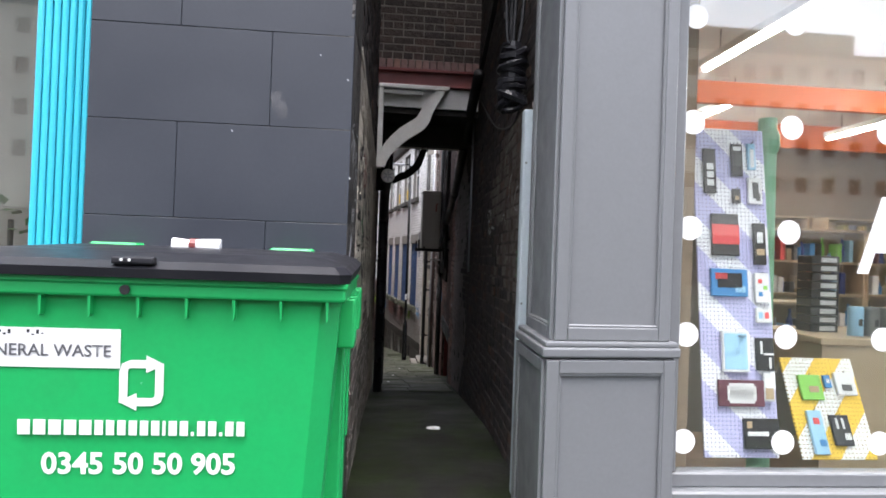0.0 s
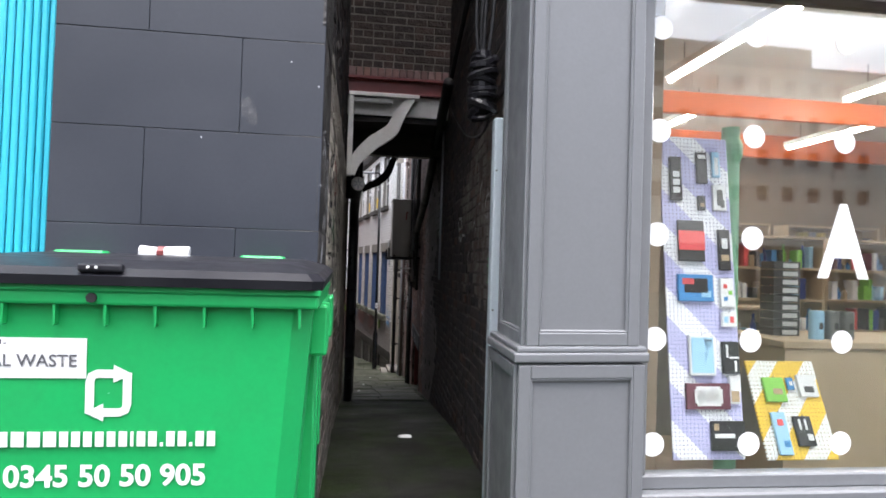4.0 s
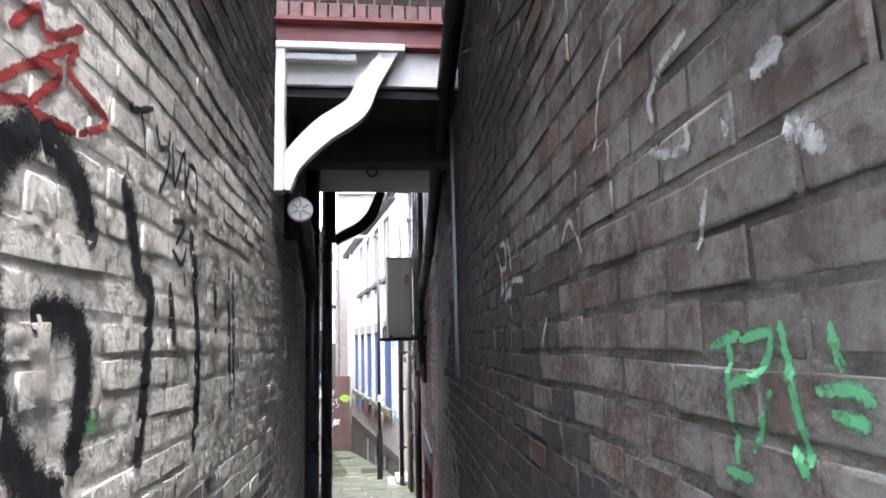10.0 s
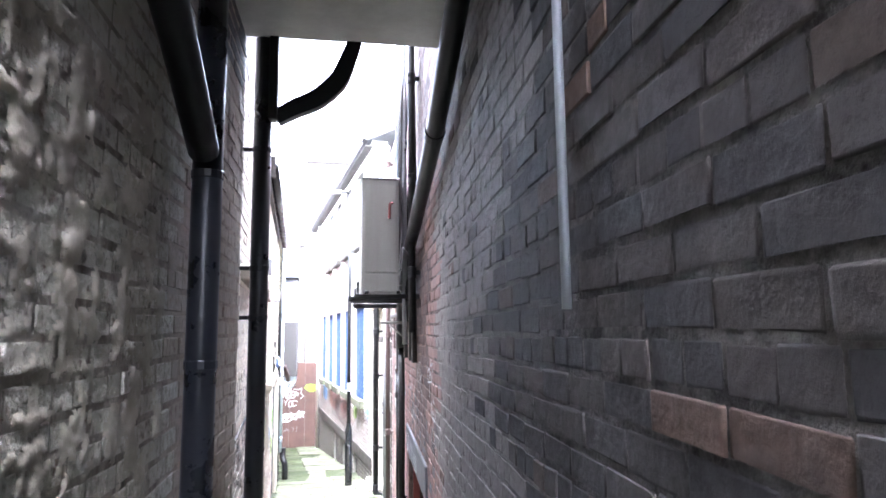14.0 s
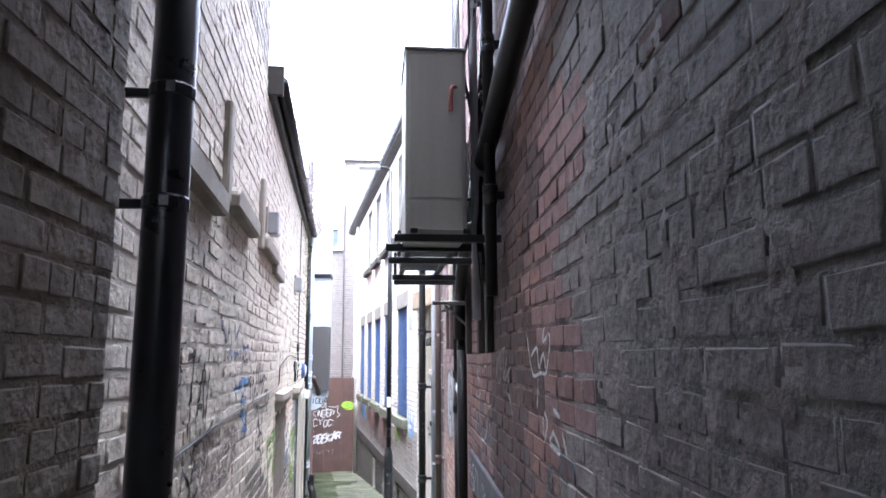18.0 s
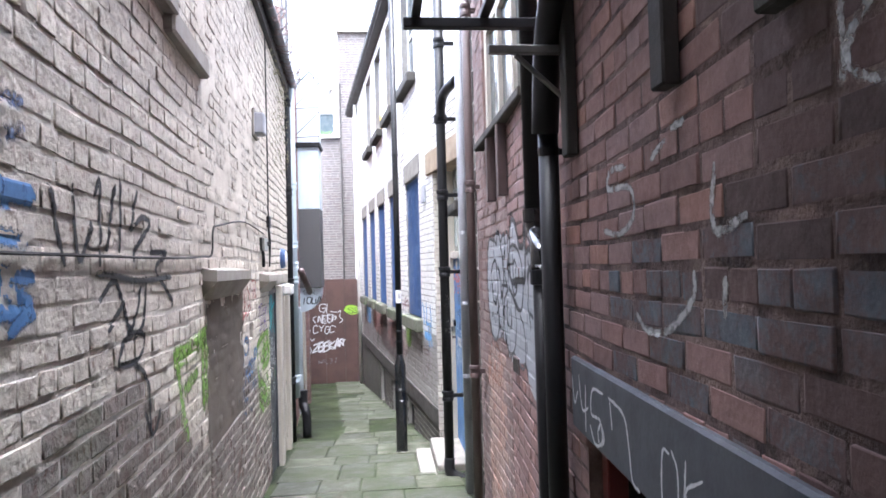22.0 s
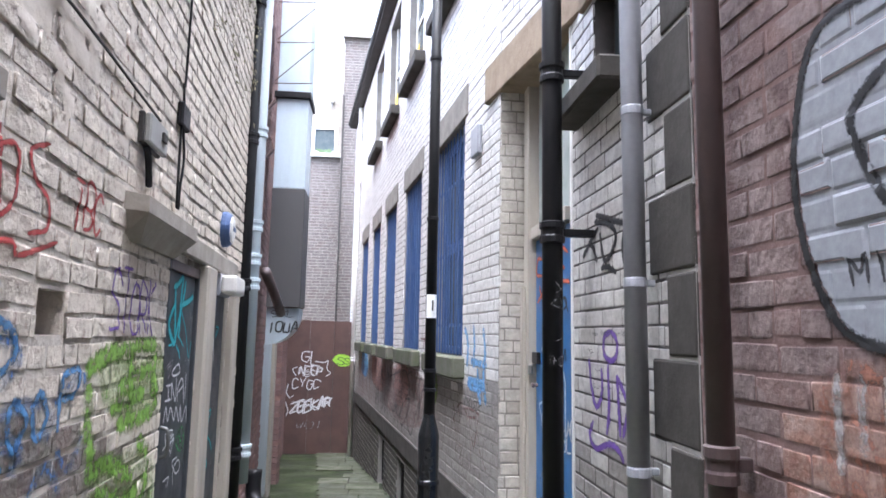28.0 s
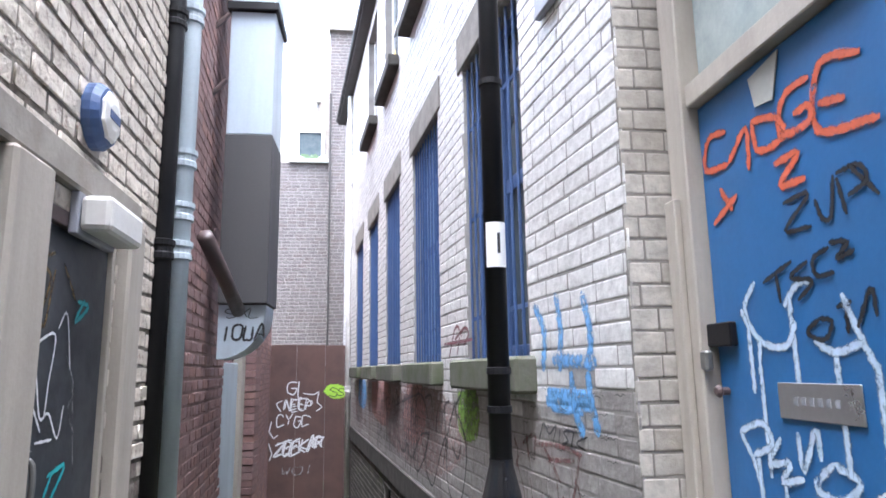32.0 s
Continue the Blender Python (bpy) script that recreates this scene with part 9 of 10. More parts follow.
P_LIME = paint("broken_lime", (0.22, 0.40, 0.06), 2.0)
P_DENIM = paint("worn_blue", (0.075, 0.21, 0.42), 1.0)
strokes(SB, [ellipse(uB(16.25), -0.015, 0.11, 0.065)], 0.028, P_DENIM, "blue sprayed ring", 0, 127)
scrawl(SB, uB, [[(16.18, -0.16), (16.17, -0.30)], [(16.19, -0.23), (16.30, -0.17)], [(16.24, -0.23), (16.34, -0.31)], [(16.38, -0.14), (16.45, -0.20), (16.39, -0.27), (16.35, -0.20), (16.38, -0.14)], [(16.52, -0.13), (16.58, -0.20), (16.52, -0.26), (16.48, -0.19), (16.52, -0.13)], [(16.66, -0.10), (16.65, -0.26)], [(16.66, -0.10), (16.78, -0.09), (16.76, -0.16), (16.67, -0.17)]], 0.026, P_DENIM, "blue sprayed letters", 128)
fill(SB, [(uB(16.88), -0.03), (uB(17.68), -0.01), (uB(17.74), -0.30), (uB(17.1), -0.27), (uB(16.95), -0.12)], P_LIME, "lime green spray band")
fill(SB, [(uB(16.95), -0.42), (uB(17.6), -0.46), (uB(17.74), -0.74), (uB(17.0), -0.62)], P_LIME, "lime green spray band")
# Brown render toned down further, with the lintel's shade put into its colour.
flakes(SB, uB(16.12), uB(14.82), -0.52, 0.43, plain_material("shaded_brown_render", (0.175, 0.148, 0.122), (0.09, 0.076, 0.064), 0.7, 0.92, scale=3.0, relief=0.6, spec=0.2), -0.62, 0.004, "grey-brown render over the blocked doorway, darkened for lintel shade", cell=0.016, scale=5.0, seed=31.0)

# doors on the left
SD2 = Flat(pose(0, 0.018, 0), bpy.data.objects["door_2"], -1.0)
SD3 = Flat(pose(0, 0.018, 0), bpy.data.objects["door_3"], -1.0)


def freehand(surf, lines, width, material, label="", drips=0, seed=0):
    return strokes(surf, [smooth_path(p, 5) for p in lines], width, material, label, drips, seed)


freehand(SD2, [[(0.19, 0.26), (0.24, 0.01)], [(0.16, 0.24), (0.24, 0.26), (0.34, 0.30), (0.32, 0.21), (0.32, 0.01)], [(0.40, 0.29), (0.38, 0.22), (0.27, 0.03), (0.25, -0.03)], [(0.20, 0.16), (0.11, 0.06), (0.23, -0.03), (0.25, 0.01)], [(0.33, 0.16), (0.50, 0.19), (0.59, 0.22)]], 0.038, P_TEAL, "broad teal sprayed letter", 0, 50)
freehand(SD2, [[(0.30, 0.01), (0.35, -0.01), (0.44, -0.05)], [(0.30, 0.16), (0.46, 0.04), (0.57, -0.11), (0.61, -0.02)], [(0.28, -0.04), (0.35, -0.08), (0.37, -0.11)], [(0.13, -0.04), (0.25, -0.03)]], 0.016, P_TEAL, "", 0, 51)
freehand(SD2, [[(0.32, -0.14), (0.24, -0.17), (0.28, -0.19), (0.39, -0.18), (0.37, -0.14), (0.32, -0.14)], [(0.14, -0.23), (0.23, -0.23)], [(0.18, -0.23), (0.20, -0.31)], [(0.13, -0.30), (0.25, -0.30)], [(0.27, -0.31), (0.24, -0.22), (0.34, -0.32), (0.33, -0.20)], [(0.38, -0.33), (0.38, -0.25), (0.47, -0.22), (0.53, -0.35)], [(0.39, -0.28), (0.50, -0.25)], [(0.54, -0.19), (0.55, -0.33)], [(0.13, -0.40), (0.16, -0.33), (0.21, -0.40), (0.25, -0.34), (0.33, -0.41), (0.36, -0.35), (0.44, -0.43), (0.45, -0.35), (0.50, -0.44), (0.58, -0.37), (0.61, -0.46)]], 0.0125, P_WHITE, "bold white marker letters", 0, 52)
freehand(SD2, [[(0.15, -0.53), (0.36, -0.48)], [(0.22, -0.53), (0.19, -0.46), (0.33, -0.46), (0.23, -0.51), (0.37, -0.51)], [(0.30, -0.58), (0.36, -0.50), (0.28, -0.53)], [(0.19, -0.48), (0.32, -0.57)], [(0.46, -0.61), (0.36, -0.62), (0.45, -0.69), (0.53, -0.68), (0.49, -0.63), (0.39, -0.66), (0.40, -0.74)], [(0.20, -0.68), (0.31, -0.68), (0.27, -0.72)]], 0.009, P_WHITE, "", 0, 53)
freehand(SD2, [[(0.44, -0.47), (0.42, -0.54), (0.52, -0.59), (0.59, -0.55), (0.53, -0.47), (0.45, -0.50), (0.58, -0.57)], [(0.47, -0.47), (0.52, -0.59)], [(0.44, -0.56), (0.59, -0.51)]], 0.014, P_EMERALD, "green scribble", 0, 54)
freehand(SD2, [[(0.10, -0.12), (0.15, -0.19), (0.22, -0.17), (0.13, -0.14), (0.24, -0.11)], [(0.46, -0.14), (0.59, -0.10), (0.55, -0.18), (0.61, -0.17)], [(0.56, 0.24), (0.55, 0.07), (0.59, 0.11), (0.59, -0.15)], [(0.13, -0.15), (0.21, -0.14), (0.16, -0.21)], [(0.21, -0.10), (0.26, -0.19)]], 0.006, P_PALE, "thin pale scrawls", 0, 55)
freehand(SD3, [[(0.10, -0.10), (0.25, -0.06), (0.23, -0.21), (0.22, -0.31)], [(0.10, -0.10), (0.09, -0.21), (0.20, -0.35)], [(0.14, -0.18), (0.19, -0.31), (0.25, -0.30), (0.33, -0.38), (0.36, -0.28)], [(0.17, -0.38), (0.29, -0.38)], [(0.27, -0.04), (0.33, 0.01), (0.39, -0.17)]], 0.011, P_WHITE, "tall white sprayed letters", 0, 56)
freehand(SD3, [[(0.10, 0.14), (0.10, -0.03), (0.18, 0.11), (0.08, 0.15), (0.20, 0.19)], [(0.21, 0.14), (0.16, -0.04), (0.11, 0.04)], [(0.27, 0.17), (0.39, 0.06)]], 0.016, paint("ochre", (0.20, 0.13, 0.04), 1.1), "dull ochre tag", 0, 57)
freehand(SD3, [[(0.41, 0.06), (0.51, 0.05), (0.40, -0.01), (0.47, 0.07)], [(0.28, -0.49), (0.41, -0.48), (0.19, -0.66)], [(0.12, -0.53), (0.16, -0.67), (0.31, -0.49)], [(0.14, -0.56), (0.41, -0.66), (0.51, -0.74)], [(0.16, -0.69), (0.35, -0.72)], [(0.10, -0.83), (0.12, -0.74), (0.29, -0.75), (0.37, -0.81), (0.21, -0.82), (0.19, -0.86)]], 0.02, P_TEAL, "teal sprayed tag", 0, 58)
freehand(SD3, [[(0.35, -0.12), (0.44, -0.23), (0.40, -0.30), (0.49, -0.40)], [(0.14, -0.37), (0.10, -0.39), (0.16, -0.40)], [(0.46, -0.78), (0.52, -0.83), (0.48, -0.85)], [(0.42, -0.21), (0.49, -0.53)]], 0.006, P_PALE, "thin pale scrawls", 0, 59)
freehand(SD2, [[(0.12, -0.95), (0.2, -0.86), (0.26, -1.0), (0.36, -0.88), (0.4, -1.02)], [(0.14, -1.2), (0.24, -1.1), (0.34, -1.22), (0.44, -1.1)]], 0.009, P_WHITE, "", 0, 60)
freehand(SD3, [[(0.14, -1.05), (0.3, -0.98), (0.2, -1.15), (0.4, -1.1)], [(0.16, -1.3), (0.36, -1.22), (0.26, -1.36)]], 0.018, P_TEAL, "", 0, 61)


class Round(Flat):
    """The front of an upright pipe."""

    def lift(self, u, z):
        return -math.sqrt(max(0.0, 0.047 ** 2 - u * u))


SP = Round(pose(0, 0, -gz(17.5)), soil, -1.0)
tag(SP, "THE", -0.035, -0.085, 0.036, 0.026, 0.005, P_PALE, 1.0, seed=96, label="small white marker word", jitter=0.05)
strokes(SP, [[(-0.03, -0.085 + 0.12), (0.0, -0.085 + 0.10), (0.03, -0.085 + 0.115)], [(-0.02, -0.085 + 0.26), (0.02, -0.085 + 0.30), (0.04, -0.085 + 0.24), (-0.02, -0.085 + 0.26)], [(0.0, -0.085 + 0.36), (0.03, -0.085 + 0.33), (0.0, -0.085 + 0.31)]], 0.0042, P_PALE, "", 0, 97)

# right wall
SR = Rough("wall_right")
flakes(SR, uR(8.8), uR(10.22), -0.3, 2.3, M_grout, 0.16, 0.003, "lumpy mortar smeared over the brick", cell=0.013, scale=9.0, seed=11.0)
scrawl(SR, uR, [[(4.013, 1.427), (3.940, 1.442)], [(3.967, 1.434), (3.964, 1.372), (3.962, 1.297)], [(3.962, 1.385), (3.906, 1.400), (3.878, 1.441), (3.941, 1.436)], [(3.860, 1.455), (3.849, 1.403), (3.840, 1.371), (3.826, 1.316)], [(3.926, 1.315), (3.882, 1.384)], [(3.992, 1.286), (3.931, 1.285)], [(3.781, 1.451), (3.773, 1.406)], [(3.807, 1.389), (3.754, 1.392), (3.730, 1.381)], [(3.787, 1.370), (3.736, 1.363)], [(3.856, 1.332), (3.830, 1.305)]], 0.016, paint("mint_green", (0.12, 0.40, 0.19), 0.9), "bright green sprayed tag", 31)
P_SMUDGE = paint("pale_smudge", (0.46, 0.46, 0.46), 0.95)
scrawl(SR, uR, [[(4.01, 1.84), (4.09, 1.83), (4.15, 1.80), (4.14, 1.76)], [(4.16, 1.72), (4.10, 1.70), (4.03, 1.69), (4.03, 1.72)], [(3.93, 1.71), (3.93, 1.67)]], 0.018, P_SMUDGE, "faded pale tag", 32)
scrawl(SR, uR, [[(3.82, 1.65), (3.79, 1.63), (3.76, 1.60)], [(3.87, 1.72), (3.81, 1.73)]], 0.03, P_SMUDGE, "", 34)
scrawl(SR, uR, [[(4.30, 1.95), (4.38, 1.90), (4.42, 1.80)], [(3.98, 1.62), (4.02, 1.55)], [(4.55, 1.62), (4.62, 1.70), (4.70, 1.66)], [(4.90, 1.50), (4.96, 1.42)]], 0.016, P_SMUDGE, "old pale smears", 35)
scrawl(SR, uR, [[(5.599, 1.788), (5.510, 1.780), (5.503, 1.699), (5.600, 1.695), (5.560, 1.610)], [(5.454, 1.794), (5.405, 1.725), (5.391, 1.673)], [(5.668, 1.771), (5.582, 1.670)], [(5.488, 1.660), (5.506, 1.584)], [(5.611, 1.607), (5.566, 1.636)], [(5.536, 1.583), (5.435, 1.608), (5.390, 1.614), (5.438, 1.588)], [(5.403, 1.641), (5.317, 1.638), (5.183, 1.626)]], 0.026, paint("blurred_white", (0.46, 0.47, 0.47), 1.0), "faded white sprayed tag", 33)
tag(SR, "UT", uR(11.9), 0.78, 0.16, -0.2, 0.018, P_PALE, 1.0, seed=38)
scrawl(SR, uR, [[(12.82, 0.81), (12.97, 0.82), (13.00, 0.77), (12.80, 0.75), (12.78, 0.67), (12.91, 0.63), (13.06, 0.65)], [(12.54, 0.83), (12.64, 0.80)], [(12.51, 0.85), (12.43, 0.85)], [(12.30, 0.74), (12.31, 0.61), (12.18, 0.63)], [(12.79, 0.42), (12.71, 0.38), (12.56, 0.39), (12.42, 0.47), (12.41, 0.53)], [(12.27, 0.52), (12.28, 0.44)]], 0.022, paint("thin_pale", (0.42, 0.42, 0.42), 1.1), "pale sprayed letters", 39)
scrawl(SR, uR, [[(11.92, 0.78), (11.88, 0.86), (11.76, 0.91), (11.70, 0.85), (11.80, 0.75)], [(11.52, 0.90), (11.60, 0.79), (11.50, 0.82), (11.40, 0.86)], [(11.42, 0.86), (11.45, 0.77)], [(11.55, 0.74), (11.44, 0.71), (11.36, 0.64)]], 0.022, P_PALE, "faded pale letters", 40)
scrawl(SR, uR, [[(10.95, 1.0), (10.9, 0.92), (10.83, 0.84), (10.68, 0.85), (10.57, 0.86), (10.5, 0.98), (10.6, 0.96), (10.58, 1.01)], [(10.86, 0.91), (10.74, 0.94), (10.7, 0.87), (10.62, 0.92), (10.58, 0.86)], [(10.73, 0.83), (10.76, 0.72)]], 0.016, paint("chalky_white", (0.60, 0.60, 0.62), 0.9), "white sprayed crown tag on red brick", 137)
scrawl(SR, uR, [[(10.64, 0.72), (10.59, 0.68), (10.65, 0.61)], [(10.56, 0.62), (10.4, 0.61), (10.49, 0.66), (10.56, 0.62)], [(10.5, 0.74), (10.39, 0.72)], [(10.36, 0.68), (10.3, 0.6)], [(10.66, 0.70), (10.66, 0.63)]], 0.022, paint("chalky_white", (0.60, 0.60, 0.62), 0.9), "faded white scrawl", 138)
P_SLATE = paint("faded_slate_wash", (0.23, 0.245, 0.265), 2.0)
fill(SR, [(uR(10.3), 0.56), (uR(10.62), 0.54), (uR(10.62), 0.42), (uR(10.3), 0.38)], P_SLATE, "faded blue-grey paint wash")
# writing on the slate-grey lintel
SLN = Flat(pose(-0.0175, 0, 0, 0, 0, -90), lint, -1.0)
strokes(SLN, [smooth_path(p, 5) for p in (
    [(-1.16, 0.14), (-1.13, 0.05), (-1.08, 0.10)], [(-1.06, 0.16), (-1.02, 0.05), (-0.94, 0.07)], [(-0.97, 0.14), (-0.98, -0.02)], [(-0.76, 0.15), (-0.88, 0.14), (-0.90, 0.06), (-0.80, 0.06), (-0.78, 0.0), (-0.86, -0.03), (-0.92, 0.02)],
    [(-0.83, 0.02), (-0.79, 0.05), (-0.76, 0.01), (-0.81, -0.02), (-0.83, 0.02)], [(-0.70, 0.15), (-0.56, 0.13), (-0.52, 0.05), (-0.50, -0.03), (-0.44, -0.04)], [(-0.69, 0.15), (-0.67, 0.06)])], 0.013, P_WHITE, "white sprayed characters", 0, 41)
tag(SLN, "OK", -0.30, 0.0, 0.13, 0.13, 0.010, P_WHITE, 1.0, seed=42, jitter=0.14)
tag(SLN, "BASO", 0.1, -0.02, 0.12, 0.10, 0.010, P_WHITE, 1.0, seed=43, jitter=0.14)

# the big silver throw-up runs across the joint of the two stretches of wall
SR2 = Rough("wall_right_end")


def u2(y):
    return y - R1


def across(lines, width, material, label="", seed=0, over=0.0032):
    near_runs, far_runs = [], []
    for p in lines:
        run, side = [], None
        for y, z in smooth_path(p, 6):
            s = y > R1
            if s != side and len(run) > 1:
                (far_runs if side else near_runs).append(run)
            if s != side:
                run = []
            side = s
            run.append((u2(y) if s else uR(y), z))
        if len(run) > 1:
            (far_runs if side else near_runs).append(run)
    if near_runs:
        strokes(SR, near_runs, width, material, label, 0, seed, over)
    if far_runs:
        strokes(SR2, far_runs, width, material, label, 0, seed, over)


fill(SR, [(uR(y), z) for y, z in ((15.195, 0.75), (15.195, 0.0), (14.87, -0.02), (14.62, 0.0), (14.51, -0.10), (14.25, -0.14), (14.14, -0.05), (14.1, 0.18), (14.12, 0.37), (14.18, 0.48), (14.28, 0.54), (14.35, 0.61), (14.43, 0.63), (14.52, 0.63), (14.53, 0.72), (14.64, 0.65), (14.75, 0.66), (14.93, 0.81), (15.05, 0.8), (15.09, 0.71))], P_SILVER, "silver throw-up letters with black outline", cell=0.008, over=0.0016)
fill(SR2, [(u2(y), z) for y, z in ((15.205, 0.75), (15.205, 0.0), (15.32, 0.04), (15.48, 0.07), (15.76, 0.02), (15.92, 0.07), (16.03, 0.29), (16.04, 0.55), (15.93, 0.74), (15.73, 0.75), (15.55, 0.78), (15.35, 0.74))], P_SILVER, "silver throw-up letters with black outline", cell=0.008, over=0.0016)
across([[(15.08, 0.71), (15.03, 0.81), (14.93, 0.82), (14.82, 0.76), (14.75, 0.67), (14.66, 0.65), (14.57, 0.67), (14.52, 0.80)], [(14.52, 0.78), (14.53, 0.62), (14.56, 0.46)], [(14.56, 0.46), (14.8, 0.46), (15.06, 0.45), (15.12, 0.54), (15.08, 0.7)],
        [(14.5, 0.61), (14.43, 0.63), (14.36, 0.62), (14.33, 0.58), (14.34, 0.54), (14.43, 0.52), (14.47, 0.47)], [(14.34, 0.54), (14.22, 0.51), (14.15, 0.44), (14.12, 0.37), (14.1, 0.26), (14.1, 0.18), (14.12, 0.05), (14.2, -0.08)]], 0.042, P_BLACK, "thick black outline", 3)
across([[(15.67, 0.72), (15.93, 0.74), (16.03, 0.59), (16.05, 0.33), (15.94, 0.08), (15.76, 0.02), (15.63, 0.07), (15.56, 0.2), (15.6, 0.33)], [(15.74, 0.77), (15.62, 0.7), (15.54, 0.79), (15.45, 0.71), (15.37, 0.74), (15.3, 0.75), (15.26, 0.68)],
        [(15.75, 0.58), (15.86, 0.5), (15.79, 0.33), (15.7, 0.28), (15.6, 0.36), (15.6, 0.48), (15.66, 0.58), (15.75, 0.58)], [(15.59, 0.55), (15.48, 0.46), (15.47, 0.33), (15.36, 0.45), (15.36, 0.61), (15.45, 0.69)], [(15.58, 0.29), (15.57, 0.19), (15.48, 0.07), (15.41, 0.17), (15.4, 0.33), (15.47, 0.38)]], 0.028, P_BLACK, "black letter outlines", 4)
across([[(15.28, 0.67), (15.32, 0.55), (15.27, 0.43), (15.14, 0.41)], [(15.25, 0.76), (15.16, 0.76), (15.1, 0.67), (15.19, 0.56), (15.15, 0.46)], [(15.08, 0.66), (14.95, 0.67), (14.8, 0.64), (14.68, 0.57), (14.62, 0.47), (14.66, 0.35), (14.71, 0.3), (14.82, 0.3), (14.94, 0.35)],
        [(14.98, 0.45), (14.99, 0.54), (14.92, 0.58), (14.85, 0.54), (14.86, 0.48), (14.94, 0.45)], [(15.44, 0.42), (15.21, 0.41), (15.06, 0.37), (14.91, 0.31), (14.79, 0.29)], [(15.07, 0.44), (14.95, 0.37), (14.84, 0.43), (14.94, 0.42)]], 0.024, P_BLACK, "black letter outlines", 5)
across([[(15.21, 0.4), (15.33, 0.33), (15.37, 0.17), (15.3, 0.04), (15.18, -0.01), (15.0, 0.05), (14.93, 0.15), (14.92, 0.25), (14.95, 0.33), (15.07, 0.38), (15.21, 0.4)], [(15.22, 0.33), (15.28, 0.25), (15.26, 0.18), (15.15, 0.16), (15.1, 0.21), (15.12, 0.3)],
        [(14.76, 0.27), (14.65, 0.21), (14.6, 0.13), (14.61, 0.01)], [(15.18, -0.01), (15.01, 0.01), (14.87, -0.02), (14.71, -0.03), (14.61, 0.01), (14.53, -0.06)], [(14.44, 0.58), (14.44, 0.54)], [(14.48, 0.47), (14.46, 0.41), (14.49, 0.33), (14.44, 0.28), (14.42, 0.21)], [(14.44, 0.3), (14.34, 0.28)]], 0.024, P_BLACK, "black letter outlines", 6)
tag(SR2, "MILT1", u2(15.88), 0.15, 0.065, -0.058, 0.010, P_INK, 1.0, seed=45, over=0.0036, label="small black marker tag")
scrawl(SR, uR, [[(14.18, 0.83), (14.21, 0.73), (14.21, 0.61), (14.19, 0.57), (14.13, 0.57), (14.13, 0.66)], [(14.07, 0.82), (14.09, 0.72)], [(14.0, 0.68), (14.03, 0.63), (14.03, 0.55), (14.04, 0.42)], [(14.18, 0.57), (14.03, 0.58), (14.0, 0.67)], [(13.95, 0.61), (13.91, 0.55)], [(14.01, 0.51), (13.88, 0.49), (13.89, 0.53)]], 0.034, P_SKY, "sky-blue sprayed tag", 46)
fill(SR2, [(u2(15.55), -0.30), (u2(15.55), -0.02), (u2(15.98), -0.02), (u2(15.98), -0.30)], paint("orange_wash", (0.42, 0.20, 0.14), 1.7), "faded orange patch with pale drips")
strokes(SR2, [[(u2(15.6 + 0.07 * k), -0.03), (u2(15.6 + 0.07 * k), -0.14 - 0.05 * (k % 3))] for k in range(6)], 0.03, P_PALE, "", 0, 5)

# white wall beside the door
SW = Rough("wall_white_entry")
strokes(SW, [smooth_path(p, 5) for p in [[(0.832, 0.412), (0.741, 0.460), (0.605, 0.522)], [(0.741, 0.469), (0.677, 0.439), (0.625, 0.366)], [(0.589, 0.497), (0.529, 0.364), (0.410, 0.412), (0.393, 0.465), (0.473, 0.517), (0.655, 0.555)], [(0.638, 0.583), (0.447, 0.531), (0.168, 0.454)], [(0.260, 0.515), (0.313, 0.400), (0.283, 0.285)], [(0.574, 0.335), (0.493, 0.335), (0.388, 0.299)]]], 0.030, P_DENSE, "black sprayed tag on white glazed brick", 0, 47)

strokes(SW, [smooth_path(p, 5) for p in [[(0.467, 0.062), (0.546, 0.035), (0.549, -0.034), (0.467, -0.060), (0.402, -0.030), (0.403, 0.033), (0.467, 0.062)], [(0.750, -0.057), (0.721, -0.187), (0.651, -0.265), (0.580, -0.194), (0.585, -0.095)], [(0.505, -0.072), (0.498, -0.232), (0.531, -0.367)], [(0.400, -0.113), (0.376, -0.355)], [(0.398, -0.116), (0.272, -0.212), (0.194, -0.111)], [(0.272, -0.212), (0.349, -0.351)], [(0.267, -0.189), (0.179, -0.366)], [(0.700, -0.331), (0.751, -0.404), (0.660, -0.444), (0.497, -0.398), (0.383, -0.410), (0.334, -0.445)]]], 0.030, P_PURPLE, "purple sprayed figure tag", 1, 6)


r = random.Random(77)
strokes(SW, [[(a, b), (a - 0.012, b + 0.006), (a - 0.03, b - 0.004), (a - 0.05, b + 0.003), (a - 0.07, b)] for a, b in [(r.uniform(0.25, 0.78), 0.04 - 0.0762 * r.randrange(4) + r.uniform(0, 0.02)) for _ in range(16)]], 0.0035, P_INK, "tiny illegible marker notes", 0, 8)

# the white building
SWB = Rough("wall_white_building")
scrawl(SWB, uW, [[(19.70, 0.10), (19.59, -0.03), (19.62, -0.20)], [(19.45, 0.13), (19.41, -0.04), (19.44, -0.20)], [(19.51, -0.15), (19.10, -0.17)], [(19.20, 0.10), (19.14, -0.05), (19.16, -0.20)], [(19.33, -0.20), (19.30, -0.35), (19.23, -0.44)], [(19.18, -0.20), (19.16, -0.30), (19.11, -0.43)]], 0.055, paint("pale_blue", (0.17, 0.42, 0.78), 1.1), "faded blue sprayed strokes", 9)
